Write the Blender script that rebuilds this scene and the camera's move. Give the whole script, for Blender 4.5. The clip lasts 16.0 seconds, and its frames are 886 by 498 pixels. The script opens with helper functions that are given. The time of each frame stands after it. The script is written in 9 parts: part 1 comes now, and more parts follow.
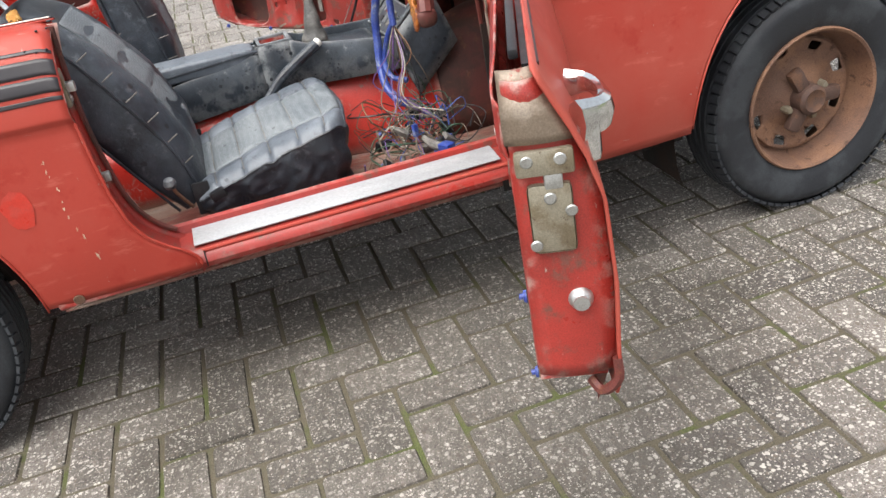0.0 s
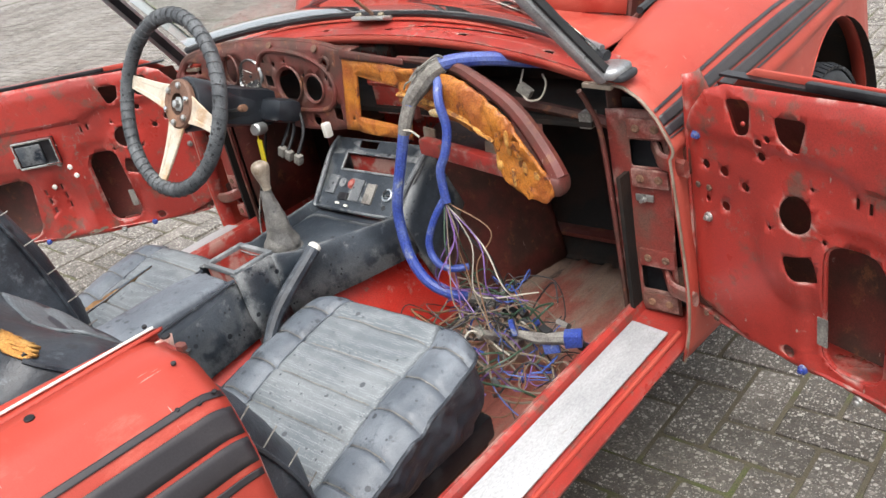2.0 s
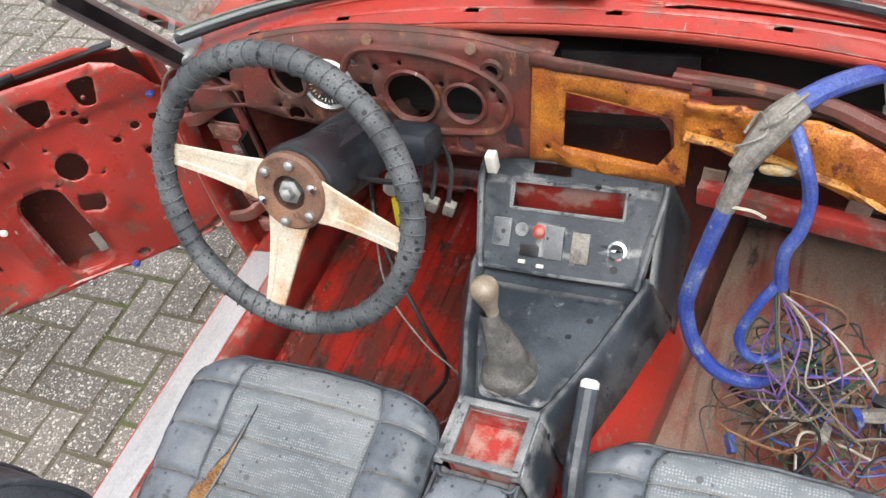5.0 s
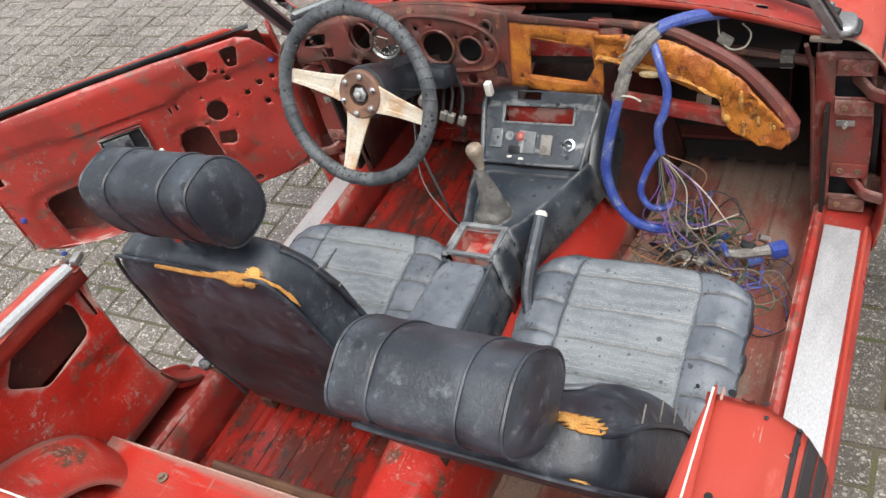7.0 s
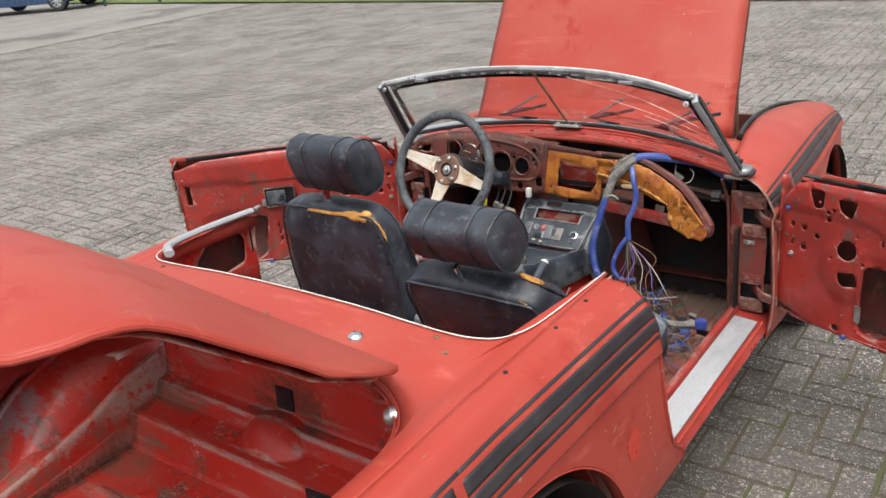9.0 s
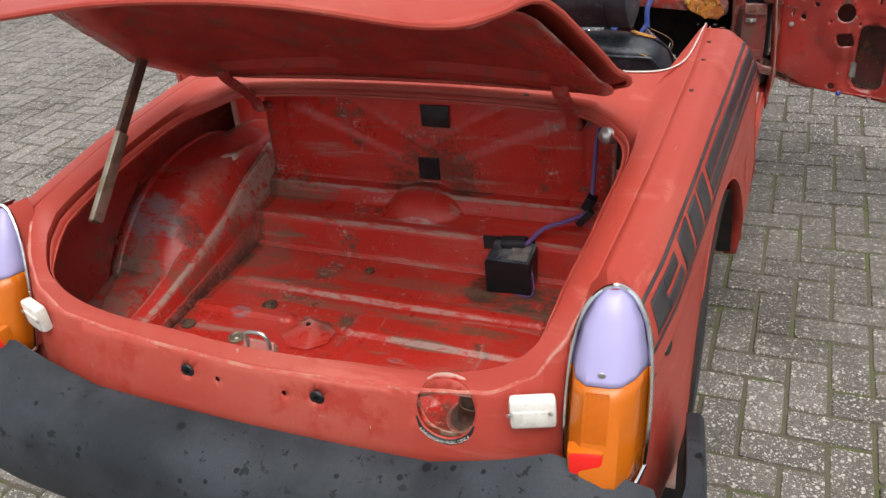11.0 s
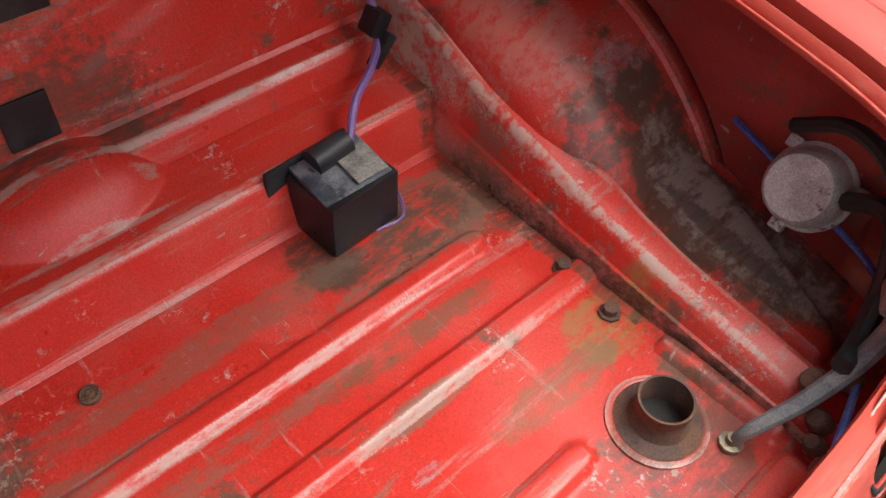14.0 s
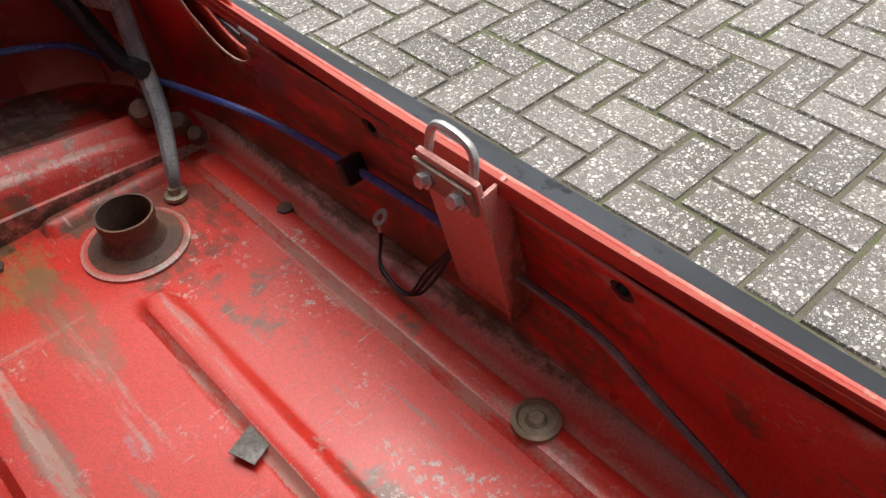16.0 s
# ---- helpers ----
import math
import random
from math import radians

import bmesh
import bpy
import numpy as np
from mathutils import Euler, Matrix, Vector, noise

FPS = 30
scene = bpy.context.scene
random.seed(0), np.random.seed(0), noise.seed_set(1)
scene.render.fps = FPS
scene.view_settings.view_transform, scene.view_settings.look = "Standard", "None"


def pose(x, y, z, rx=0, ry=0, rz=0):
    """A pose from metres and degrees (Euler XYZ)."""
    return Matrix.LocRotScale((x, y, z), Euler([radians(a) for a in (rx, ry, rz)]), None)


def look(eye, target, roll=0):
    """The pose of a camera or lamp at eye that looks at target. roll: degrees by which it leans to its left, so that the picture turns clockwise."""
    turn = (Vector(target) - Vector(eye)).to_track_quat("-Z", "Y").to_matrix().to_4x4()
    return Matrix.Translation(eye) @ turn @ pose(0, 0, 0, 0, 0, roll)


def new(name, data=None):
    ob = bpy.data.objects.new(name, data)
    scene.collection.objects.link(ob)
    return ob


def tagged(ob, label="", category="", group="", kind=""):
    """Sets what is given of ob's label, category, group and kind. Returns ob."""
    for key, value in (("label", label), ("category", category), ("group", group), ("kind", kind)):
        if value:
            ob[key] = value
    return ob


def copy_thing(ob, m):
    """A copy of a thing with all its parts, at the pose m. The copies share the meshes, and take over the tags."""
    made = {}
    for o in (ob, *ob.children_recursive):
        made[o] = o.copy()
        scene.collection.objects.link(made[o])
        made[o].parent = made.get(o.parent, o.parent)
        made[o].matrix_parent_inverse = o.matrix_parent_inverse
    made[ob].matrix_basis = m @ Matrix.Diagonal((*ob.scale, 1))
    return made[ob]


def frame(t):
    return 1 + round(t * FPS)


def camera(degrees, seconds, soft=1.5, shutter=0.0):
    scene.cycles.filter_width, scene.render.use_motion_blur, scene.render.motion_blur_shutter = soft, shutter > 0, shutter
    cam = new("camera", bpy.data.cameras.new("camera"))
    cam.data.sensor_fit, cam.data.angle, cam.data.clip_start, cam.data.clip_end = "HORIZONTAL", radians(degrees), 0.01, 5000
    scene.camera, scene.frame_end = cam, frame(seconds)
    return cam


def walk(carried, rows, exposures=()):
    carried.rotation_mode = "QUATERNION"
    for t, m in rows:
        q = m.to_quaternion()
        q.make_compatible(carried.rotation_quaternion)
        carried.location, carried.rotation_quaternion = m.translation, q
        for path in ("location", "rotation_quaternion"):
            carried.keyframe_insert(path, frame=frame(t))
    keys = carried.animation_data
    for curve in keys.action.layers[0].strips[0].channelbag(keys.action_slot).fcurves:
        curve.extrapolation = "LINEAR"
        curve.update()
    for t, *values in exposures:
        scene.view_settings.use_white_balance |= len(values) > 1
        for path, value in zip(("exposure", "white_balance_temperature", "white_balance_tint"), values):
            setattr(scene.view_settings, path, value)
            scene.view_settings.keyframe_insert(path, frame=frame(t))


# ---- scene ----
cam = camera(56.2, 16.0)

PATH = [
    (0, (2.423, 0.904, 1.151), (0.702, 1.269, 0.198), -11.0),
    (0.5, (2.306, 0.594, 1.176), (0.676, 1.273, 0.236), -11.5),
    (1, (2.013, 0.383, 1.195), (0.462, 1.226, 0.256), -11.7),
    (1.5, (1.713, 0.314, 1.246), (0.27, 1.341, 0.318), -11.9),
    (2, (1.358, 0.295, 1.292), (0.07, 1.537, 0.399), -12.7),
    (2.5, (1.081, 0.38, 1.33), (-0.093, 1.73, 0.436), -14.0),
    (3, (0.874, 0.525, 1.39), (-0.228, 1.926, 0.482), -15.1),
    (3.5, (0.697, 0.599, 1.426), (-0.33, 2.032, 0.483), -15.5),
    (4, (0.466, 0.617, 1.453), (-0.426, 2.053, 0.384), -13.9),
    (4.5, (0.339, 0.62, 1.506), (-0.465, 1.933, 0.228), -13.9),
    (5, (0.321, 0.591, 1.569), (-0.441, 1.738, 0.118), -17.1),
    (5.2, (0.347, 0.571, 1.602), (-0.423, 1.666, 0.115), -18.9),
    (7.3, (0.879, -0.151, 1.782), (-0.113, 1.08, 0.557), -18.3),
    (7.5, (0.968, -0.233, 1.784), (-0.066, 1.031, 0.629), -16.6),
    (8, (1.163, -0.426, 1.785), (0.08, 0.909, 0.764), -12.3),
    (8.5, (1.287, -0.678, 1.754), (0.173, 0.732, 0.875), -9.0),
    (9, (1.375, -0.979, 1.703), (0.23, 0.476, 0.946), -6.3),
    (9.5, (1.46, -1.25, 1.651), (0.294, 0.214, 0.944), -4.9),
    (10, (1.431, -1.503, 1.601), (0.285, -0.048, 0.846), -5.6),
    (10.2, (1.355, -1.604, 1.58), (0.239, -0.15, 0.78), -6.3),
    (12.3, (0.087, -1.399, 1.564), (0.093, 0.04, 0.176), -1.8),
    (12.5, (0.057, -1.296, 1.557), (0.091, 0.101, 0.126), -1.7),
    (13, (0.003, -0.992, 1.503), (0.078, 0.343, 0.017), -0.6),
    (13.5, (-0.072, -0.82, 1.386), (0.278, 0.414, -0.148), 0.4),
    (14, (-0.155, -0.679, 1.258), (0.793, 0.253, -0.236), 3.9),
    (14.5, (-0.217, -0.629, 1.233), (1.081, -0.15, -0.211), 2.3),
    (15, (-0.255, -0.548, 1.18), (1.144, -0.502, -0.249), -1.8),
    (15.5, (-0.314, -0.422, 1.066), (1.057, -0.889, -0.313), -5.4),
    (16, (-0.349, -0.36, 1.07), (0.748, -1.281, -0.326), -3.9),
]
walk(cam, [(t, look(eye, target, roll)) for t, eye, target, roll in PATH],
     exposures=[(0.0, 1.4), (1.2, 1.55), (2.0, 1.42), (3.5, 1.25), (5.2, 1.4), (7.3, 1.15), (9.0, 1.0), (10.2, 0.85), (12.3, 0.85), (12.6, 0.95), (13.0, 1.35), (13.5, 1.7), (14.0, 1.7), (15.0, 1.35), (16.0, 1.25)])

# ---- light ----
world = bpy.data.worlds.new("sky")
scene.world = world
world.use_nodes = True
wn = world.node_tree.nodes
sky = wn.new("ShaderNodeTexSky")
sky.sky_type = "NISHITA"
sky.sun_disc = False
sky.sun_elevation, sky.sun_rotation = radians(68), radians(145)
sky.dust_density, sky.ozone_density, sky.air_density = 4.0, 1.0, 1.2
mute = wn.new("ShaderNodeHueSaturation")
mute.inputs["Saturation"].default_value = 0.25
world.node_tree.links.new(sky.outputs[0], mute.inputs["Color"])
world.node_tree.links.new(mute.outputs[0], wn["Background"].inputs[0])
wn["Background"].inputs[1].default_value = 0.11
sun_data = bpy.data.lights.new("sun", "SUN")
sun_data.energy, sun_data.angle, sun_data.color = 1.5, radians(60), (1.0, 0.965, 0.92)
sun = new("sun", sun_data)
sun.matrix_world = look((1.8, -2.6, 8), (0, 0, 0))


# ---- materials ----
def mat(name, base, rough=0.5, metal=0.0, second=None, second_scale=6.0, second_cut=(0.45, 0.6),
        third=None, third_scale=30.0, third_cut=(0.62, 0.68), grain=250.0, grain_amount=0.12, bump=0.15,
        bump_scale=120.0, rough_var=0.15, spec=0.5, vary=0.0, island=0.0, scratch=0.0, chips=0.0, chip_scale=110.0, chip_col=(0.62, 0.59, 0.54), stretch=(1, 1, 1), bump_dist=0.002, in_world=False, patch=None, flecks=None, edge_wear=0.0, wear_col=(0.36, 0.21, 0.18), spots=None, weave=None, smears=None, fleck_scale=70.0):
    """A paint, metal or cloth: a base colour, two kinds of patches, fine grain and relief."""
    m = bpy.data.materials.new(name)
    m.use_nodes = True
    nt = m.node_tree
    nd, ln = nt.nodes, nt.links
    bsdf = nd["Principled BSDF"]
    co = nd.new("ShaderNodeTexCoord")
    mp = nd.new("ShaderNodeMapping")
    mp.inputs["Scale"].default_value = stretch
    geo = nd.new("ShaderNodeNewGeometry")
    ln.new(geo.outputs["Position"] if in_world else co.outputs["Object"], mp.inputs["Vector"])

    def noise_tex(scale, detail=4.0, rough_n=0.6):
        n = nd.new("ShaderNodeTexNoise")
        n.inputs["Scale"].default_value = scale
        n.inputs["Detail"].default_value = detail
        n.inputs["Roughness"].default_value = rough_n
        ln.new(mp.outputs[0], n.inputs["Vector"])
        return n

    def ramp(src, cut):
        r = nd.new("ShaderNodeMapRange")
        r.interpolation_type = "SMOOTHSTEP"
        r.inputs["From Min"].default_value, r.inputs["From Max"].default_value = cut
        ln.new(src, r.inputs["Value"])
        return r.outputs[0]

    def mix(fac, a, b, kind="MIX"):
        x = nd.new("ShaderNodeMix")
        x.data_type, x.blend_type = "RGBA", kind
        if isinstance(fac, float):
            x.inputs["Factor"].default_value = fac
        else:
            ln.new(fac, x.inputs["Factor"])
        for sock, v in ((x.inputs["A"], a), (x.inputs["B"], b)):
            if isinstance(v, tuple):
                sock.default_value = (*v, 1)
            else:
                ln.new(v, sock)
        return x.outputs["Result"]

    col = tuple(base)
    big = noise_tex(second_scale, 5.0)
    if second:
        col = mix(ramp(big.outputs["Fac"], second_cut), col, tuple(second))
    if third:
        sm = noise_tex(third_scale, 6.0, 0.7)
        col = mix(ramp(sm.outputs["Fac"], third_cut), col, tuple(third))
    if scratch:
        for k, st in enumerate(((260.0, 16.0, 40.0), (18.0, 240.0, 45.0))):
            sm2 = nd.new("ShaderNodeMapping")
            sm2.inputs["Scale"].default_value = st
            sm2.inputs["Rotation"].default_value = (0.0, 0.0, 0.5 - 1.2 * k)
            ln.new(co.outputs["Object"], sm2.inputs["Vector"])
            sn = nd.new("ShaderNodeTexNoise")
            sn.inputs["Scale"].default_value = 1.0
            sn.inputs["Detail"].default_value = 5.0
            ln.new(sm2.outputs[0], sn.inputs["Vector"])
            cut = 0.72 - 0.1 * scratch
            line = nd.new("ShaderNodeMath")
            line.operation = "MULTIPLY"
            ln.new(ramp(sn.outputs["Fac"], (cut, cut + 0.04)), line.inputs[0])
            ln.new(ramp(noise_tex(7.0 + 3 * k, 3.0).outputs["Fac"], (0.45, 0.6)), line.inputs[1])
            col = mix(line.outputs[0], col, (0.34, 0.26, 0.22))
    for st, scol, scut, amount in smears or ():
        # rubbed streaks along one direction
        sm3 = nd.new("ShaderNodeMapping")
        sm3.inputs["Scale"].default_value = st
        ln.new(co.outputs["Object"], sm3.inputs["Vector"])
        sn3 = nd.new("ShaderNodeTexNoise")
        sn3.inputs["Scale"].default_value, sn3.inputs["Detail"].default_value, sn3.inputs["Roughness"].default_value = 1.0, 7.0, 0.68
        ln.new(sm3.outputs[0], sn3.inputs["Vector"])
        some3 = nd.new("ShaderNodeMath")
        some3.operation = "MULTIPLY"
        some3.inputs[1].default_value = amount
        ln.new(ramp(sn3.outputs["Fac"], scut), some3.inputs[0])
        col = mix(some3.outputs[0], col, tuple(scol))
    if flecks:
        # clusters of small paint flakes
        fl = nd.new("ShaderNodeMath")
        fl.operation = "MULTIPLY"
        ln.new(ramp(noise_tex(fleck_scale, 5.0, 0.7).outputs["Fac"], (0.54, 0.6)), fl.inputs[0])
        ln.new(ramp(noise_tex(7.5, 6.0, 0.7).outputs["Fac"], (0.53, 0.66)), fl.inputs[1])
        col = mix(fl.outputs[0], col, tuple(flecks))
    if edge_wear:
        wr = nd.new("ShaderNodeMath")
        wr.operation = "MULTIPLY"
        ln.new(ramp(geo.outputs["Pointiness"], (0.53, 0.6)), wr.inputs[0])
        ln.new(ramp(noise_tex(24.0, 4.0).outputs["Fac"], (0.62 - 0.3 * edge_wear, 0.72 - 0.2 * edge_wear)), wr.inputs[1])
        col = mix(wr.outputs[0], col, tuple(wear_col))
    if weave:
        # a fine emboss of small pale dots
        wv = nd.new("ShaderNodeTexVoronoi")
        wv.inputs["Scale"].default_value, wv.inputs["Randomness"].default_value = weave[0], 0.25
        ln.new(mp.outputs[0], wv.inputs["Vector"])
        col = mix(ramp(wv.outputs["Distance"], (0.42, 0.2)), col, tuple(weave[1]))
    if spots:
        # scattered drops with their own outlines
        for mul, share in ((1.0, spots[1]), (0.45, spots[1] * 0.6)):
            sv = nd.new("ShaderNodeTexVoronoi")
            sv.inputs["Scale"].default_value = spots[0] * mul
            ln.new(mp.outputs[0], sv.inputs["Vector"])
            sc = nd.new("ShaderNodeSeparateColor")
            ln.new(sv.outputs["Color"], sc.inputs[0])
            drop = nd.new("ShaderNodeMath")
            drop.operation = "MULTIPLY"
            ln.new(ramp(sc.outputs[0], (1 - share, 1 - share + 0.02)), drop.inputs[0])
            ln.new(ramp(sv.outputs["Distance"], (0.26, 0.2)), drop.inputs[1])
            col = mix(drop.outputs[0], col, tuple(spots[2]))
    fine = noise_tex(grain, 3.0)
    g = nd.new("ShaderNodeMapRange")
    g.inputs["To Min"].default_value, g.inputs["To Max"].default_value = 1 - grain_amount * 2, 1 + grain_amount * 2
    g.inputs["From Min"].default_value, g.inputs["From Max"].default_value = 0.25, 0.75
    ln.new(fine.outputs["Fac"], g.inputs["Value"])
    gray = nd.new("ShaderNodeCombineColor")
    for i in range(3):
        ln.new(g.outputs[0], gray.inputs[i])
    col = mix(1.0, col, gray.outputs[0], "MULTIPLY")
    if vary:
        info = nd.new("ShaderNodeObjectInfo")
        v = nd.new("ShaderNodeMapRange")
        v.inputs["To Min"].default_value, v.inputs["To Max"].default_value = 1 - vary, 1 + vary
        ln.new(info.outputs["Random"], v.inputs["Value"])
        gr = nd.new("ShaderNodeCombineColor")
        for i in range(3):
            ln.new(v.outputs[0], gr.inputs[i])
        col = mix(1.0, col, gr.outputs[0], "MULTIPLY")
    if island:
        info = nd.new("ShaderNodeNewGeometry")
        v = nd.new("ShaderNodeMapRange")
        v.inputs["To Min"].default_value, v.inputs["To Max"].default_value = 1 - island, 1 + island
        ln.new(info.outputs["Random Per Island"], v.inputs["Value"])
        gr = nd.new("ShaderNodeCombineColor")
        for i in range(3):
            ln.new(v.outputs[0], gr.inputs[i])
        col = mix(1.0, col, gr.outputs[0], "MULTIPLY")
    if chips:
        # pebbles of three sizes, bent out of round
        wob = noise_tex(45.0, 3.0)
        off = nd.new("ShaderNodeVectorMath")
        off.operation = "MULTIPLY_ADD"
        off.inputs[1].default_value = (0.012, 0.012, 0.012)
        ln.new(wob.outputs["Color"], off.inputs[0])
        ln.new(mp.outputs[0], off.inputs[2])
        wear = ramp(noise_tex(14.0, 5.0).outputs["Fac"], (-0.1, 0.45))
        for k, (mul, share) in enumerate(((1.9, 0.9), (1.0, 0.75), (0.62, 0.45))):
            vo = nd.new("ShaderNodeTexVoronoi")
            vo.inputs["Scale"].default_value = chip_scale * mul
            ln.new(off.outputs[0], vo.inputs["Vector"])
            sep = nd.new("ShaderNodeSeparateColor")
            ln.new(vo.outputs["Color"], sep.inputs[0])
            pick = ramp(sep.outputs[0], (1 - chips * share, 1 - chips * share + 0.1))
            near = ramp(vo.outputs["Distance"], (0.4, 0.32))
            both = nd.new("ShaderNodeMath")
            both.operation = "MULTIPLY"
            ln.new(pick, both.inputs[0])
            ln.new(near, both.inputs[1])
            some = nd.new("ShaderNodeMath")
            some.operation = "MULTIPLY"
            ln.new(both.outputs[0], some.inputs[0])
            ln.new(wear, some.inputs[1])
            tint = mix(ramp(sep.outputs[1], (0.35, 0.75)), chip_col, (0.13, 0.105, 0.085))
            col = mix(some.outputs[0], col, tint)
    if patch:
        # stains and darker zones with their own ragged outlines, rubbed through in streaks
        full = ramp(noise_tex(14.0, 9.0, 0.75).outputs["Fac"], (0.1, 0.3))
        streak = nd.new("ShaderNodeMapping")
        streak.inputs["Scale"].default_value = (16.0, 42.0, 42.0)
        ln.new(co.outputs["Object"], streak.inputs["Vector"])
        sn4 = nd.new("ShaderNodeTexNoise")
        sn4.inputs["Scale"].default_value, sn4.inputs["Detail"].default_value, sn4.inputs["Roughness"].default_value = 1.0, 9.0, 0.78
        ln.new(streak.outputs[0], sn4.inputs["Vector"])
        worn_through = ramp(sn4.outputs["Fac"], (0.38, 0.54))
        for px, py, rx, ry, pcol, most in patch:
            pm = nd.new("ShaderNodeMapping")
            pm.inputs["Location"].default_value = (-px / rx, -py / ry, 0)
            pm.inputs["Scale"].default_value = (1 / rx, 1 / ry, 0)
            ln.new(geo.outputs["Position"], pm.inputs["Vector"])
            dist = nd.new("ShaderNodeVectorMath")
            dist.operation = "LENGTH"
            ln.new(pm.outputs[0], dist.inputs[0])
            rag = nd.new("ShaderNodeMath")
            rag.operation = "MULTIPLY_ADD"
            rag.inputs[1].default_value = 1.6
            ln.new(noise_tex(2.2 / min(rx, ry, 0.5), 10.0, 0.74).outputs["Fac"], rag.inputs[0])
            ln.new(dist.outputs["Value"], rag.inputs[2])
            fade = ramp(rag.outputs[0], (1.8, 1.5))
            part_of = nd.new("ShaderNodeMath")
            part_of.operation = "MULTIPLY"
            ln.new(fade, part_of.inputs[0])
            ln.new(worn_through if most < 0.9 else full, part_of.inputs[1])
            thin = nd.new("ShaderNodeMath")
            thin.operation = "MULTIPLY"
            thin.inputs[1].default_value = most
            ln.new(part_of.outputs[0], thin.inputs[0])
            col = mix(thin.outputs[0], col, pcol)
    ln.new(col, bsdf.inputs["Base Color"])
    rr = nd.new("ShaderNodeMapRange")
    rr.inputs["To Min"].default_value = max(0.02, rough - rough_var)
    rr.inputs["To Max"].default_value = min(1.0, rough + rough_var)
    rr.inputs["From Min"].default_value, rr.inputs["From Max"].default_value = 0.3, 0.7
    ln.new(big.outputs["Fac"], rr.inputs["Value"])
    ln.new(rr.outputs[0], bsdf.inputs["Roughness"])
    bsdf.inputs["Metallic"].default_value = metal
    bsdf.inputs["Specular IOR Level"].default_value = spec
    if bump:
        bn = nd.new("ShaderNodeBump")
        bt = noise_tex(bump_scale, 5.0, 0.65)
        ln.new(bt.outputs["Fac"], bn.inputs["Height"])
        bn.inputs["Strength"].default_value = bump
        bn.inputs["Distance"].default_value = bump_dist
        ln.new(bn.outputs[0], bsdf.inputs["Normal"])
    return m


def glassy(name, color, rough, alpha=1.0, trans=0.0, ior=1.45):
    m = bpy.data.materials.new(name)
    m.use_nodes = True
    b = m.node_tree.nodes["Principled BSDF"]
    b.inputs["Base Color"].default_value = (*color, 1)
    b.inputs["Roughness"].default_value = rough
    b.inputs["Transmission Weight"].default_value = trans
    b.inputs["IOR"].default_value = ior
    b.inputs["Alpha"].default_value = alpha
    return m


RED = mat("faded_red_paint", (0.35, 0.047, 0.032), 0.44, second=(0.37, 0.074, 0.052), second_scale=2.2, second_cut=(0.42, 0.66),
          third=(0.32, 0.036, 0.024), third_scale=5, third_cut=(0.56, 0.66), grain=900, grain_amount=0.06, bump=0.05, bump_scale=40, rough_var=0.14, spec=0.27, scratch=0.2, smears=[((2.5, 9.0, 30.0), (0.46, 0.11, 0.08), (0.56, 0.68), 0.6)])
RED_IN = mat("worn_inner_red_paint", (0.33, 0.034, 0.026), 0.36, second=(0.24, 0.026, 0.02), second_scale=5, second_cut=(0.42, 0.62),
             third=(0.15, 0.06, 0.045), third_scale=14, third_cut=(0.53, 0.66), grain=500, grain_amount=0.15, bump=0.15, bump_scale=50, scratch=0.3, flecks=(0.2, 0.115, 0.095), edge_wear=0.5)
GRIME, DUST, RUB = (0.07, 0.048, 0.032), (0.17, 0.115, 0.08), (0.24, 0.25, 0.27)
WORN, PINK = (0.42, 0.29, 0.245), (0.44, 0.17, 0.14)
RIDGES = [(k * 0.464, y, 0.0075, 0.17, WORN, 0.88) for k in (1, -1) for y in (-0.02, -0.24, -0.44)] + [(k * 0.497, -0.45, 0.006, 0.2, WORN, 0.6) for k in (1, -1)]
RIDGES += [(x, y, r, 0.0065, WORN, 0.7) for x, y, r in ((0.0, -0.232, 0.33), (0.2, -0.352, 0.26), (-0.31, -0.318, 0.12), (0.02, -0.483, 0.24), (0.1, -0.636, 0.34), (-0.2, -0.198, 0.22), (0.0, -0.031, 0.5), (0.0, 0.066, 0.5), (0.0, -0.004, 0.11))]
RIDGES += [(0.59, -0.42, 0.085, 0.24, GRIME, 0.92), (0.59, -0.44, 0.06, 0.17, (0.30, 0.24, 0.205), 0.85), (-0.60, -0.43, 0.085, 0.17, (0.22, 0.15, 0.12), 0.8), (0.57, -0.44, 0.018, 0.12, (0.07, 0.05, 0.045), 0.85),
           (0.437, -0.30, 0.014, 0.38, GRIME, 0.8), (-0.437, -0.25, 0.014, 0.38, GRIME, 0.7), (0.30, -0.135, 0.14, 0.07, GRIME, 0.75), (0.22, -0.275, 0.14, 0.02, (0.13, 0.09, 0.05), 0.7), (0.30, -0.43, 0.11, 0.03, (0.15, 0.11, 0.06), 0.6), (-0.1, -0.265, 0.3, 0.018, DUST, 0.6), (0.0, -0.135, 0.3, 0.03, DUST, 0.5), (0.53, -0.10, 0.06, 0.14, PINK, 0.7), (-0.53, -0.10, 0.05, 0.10, PINK, 0.5)]
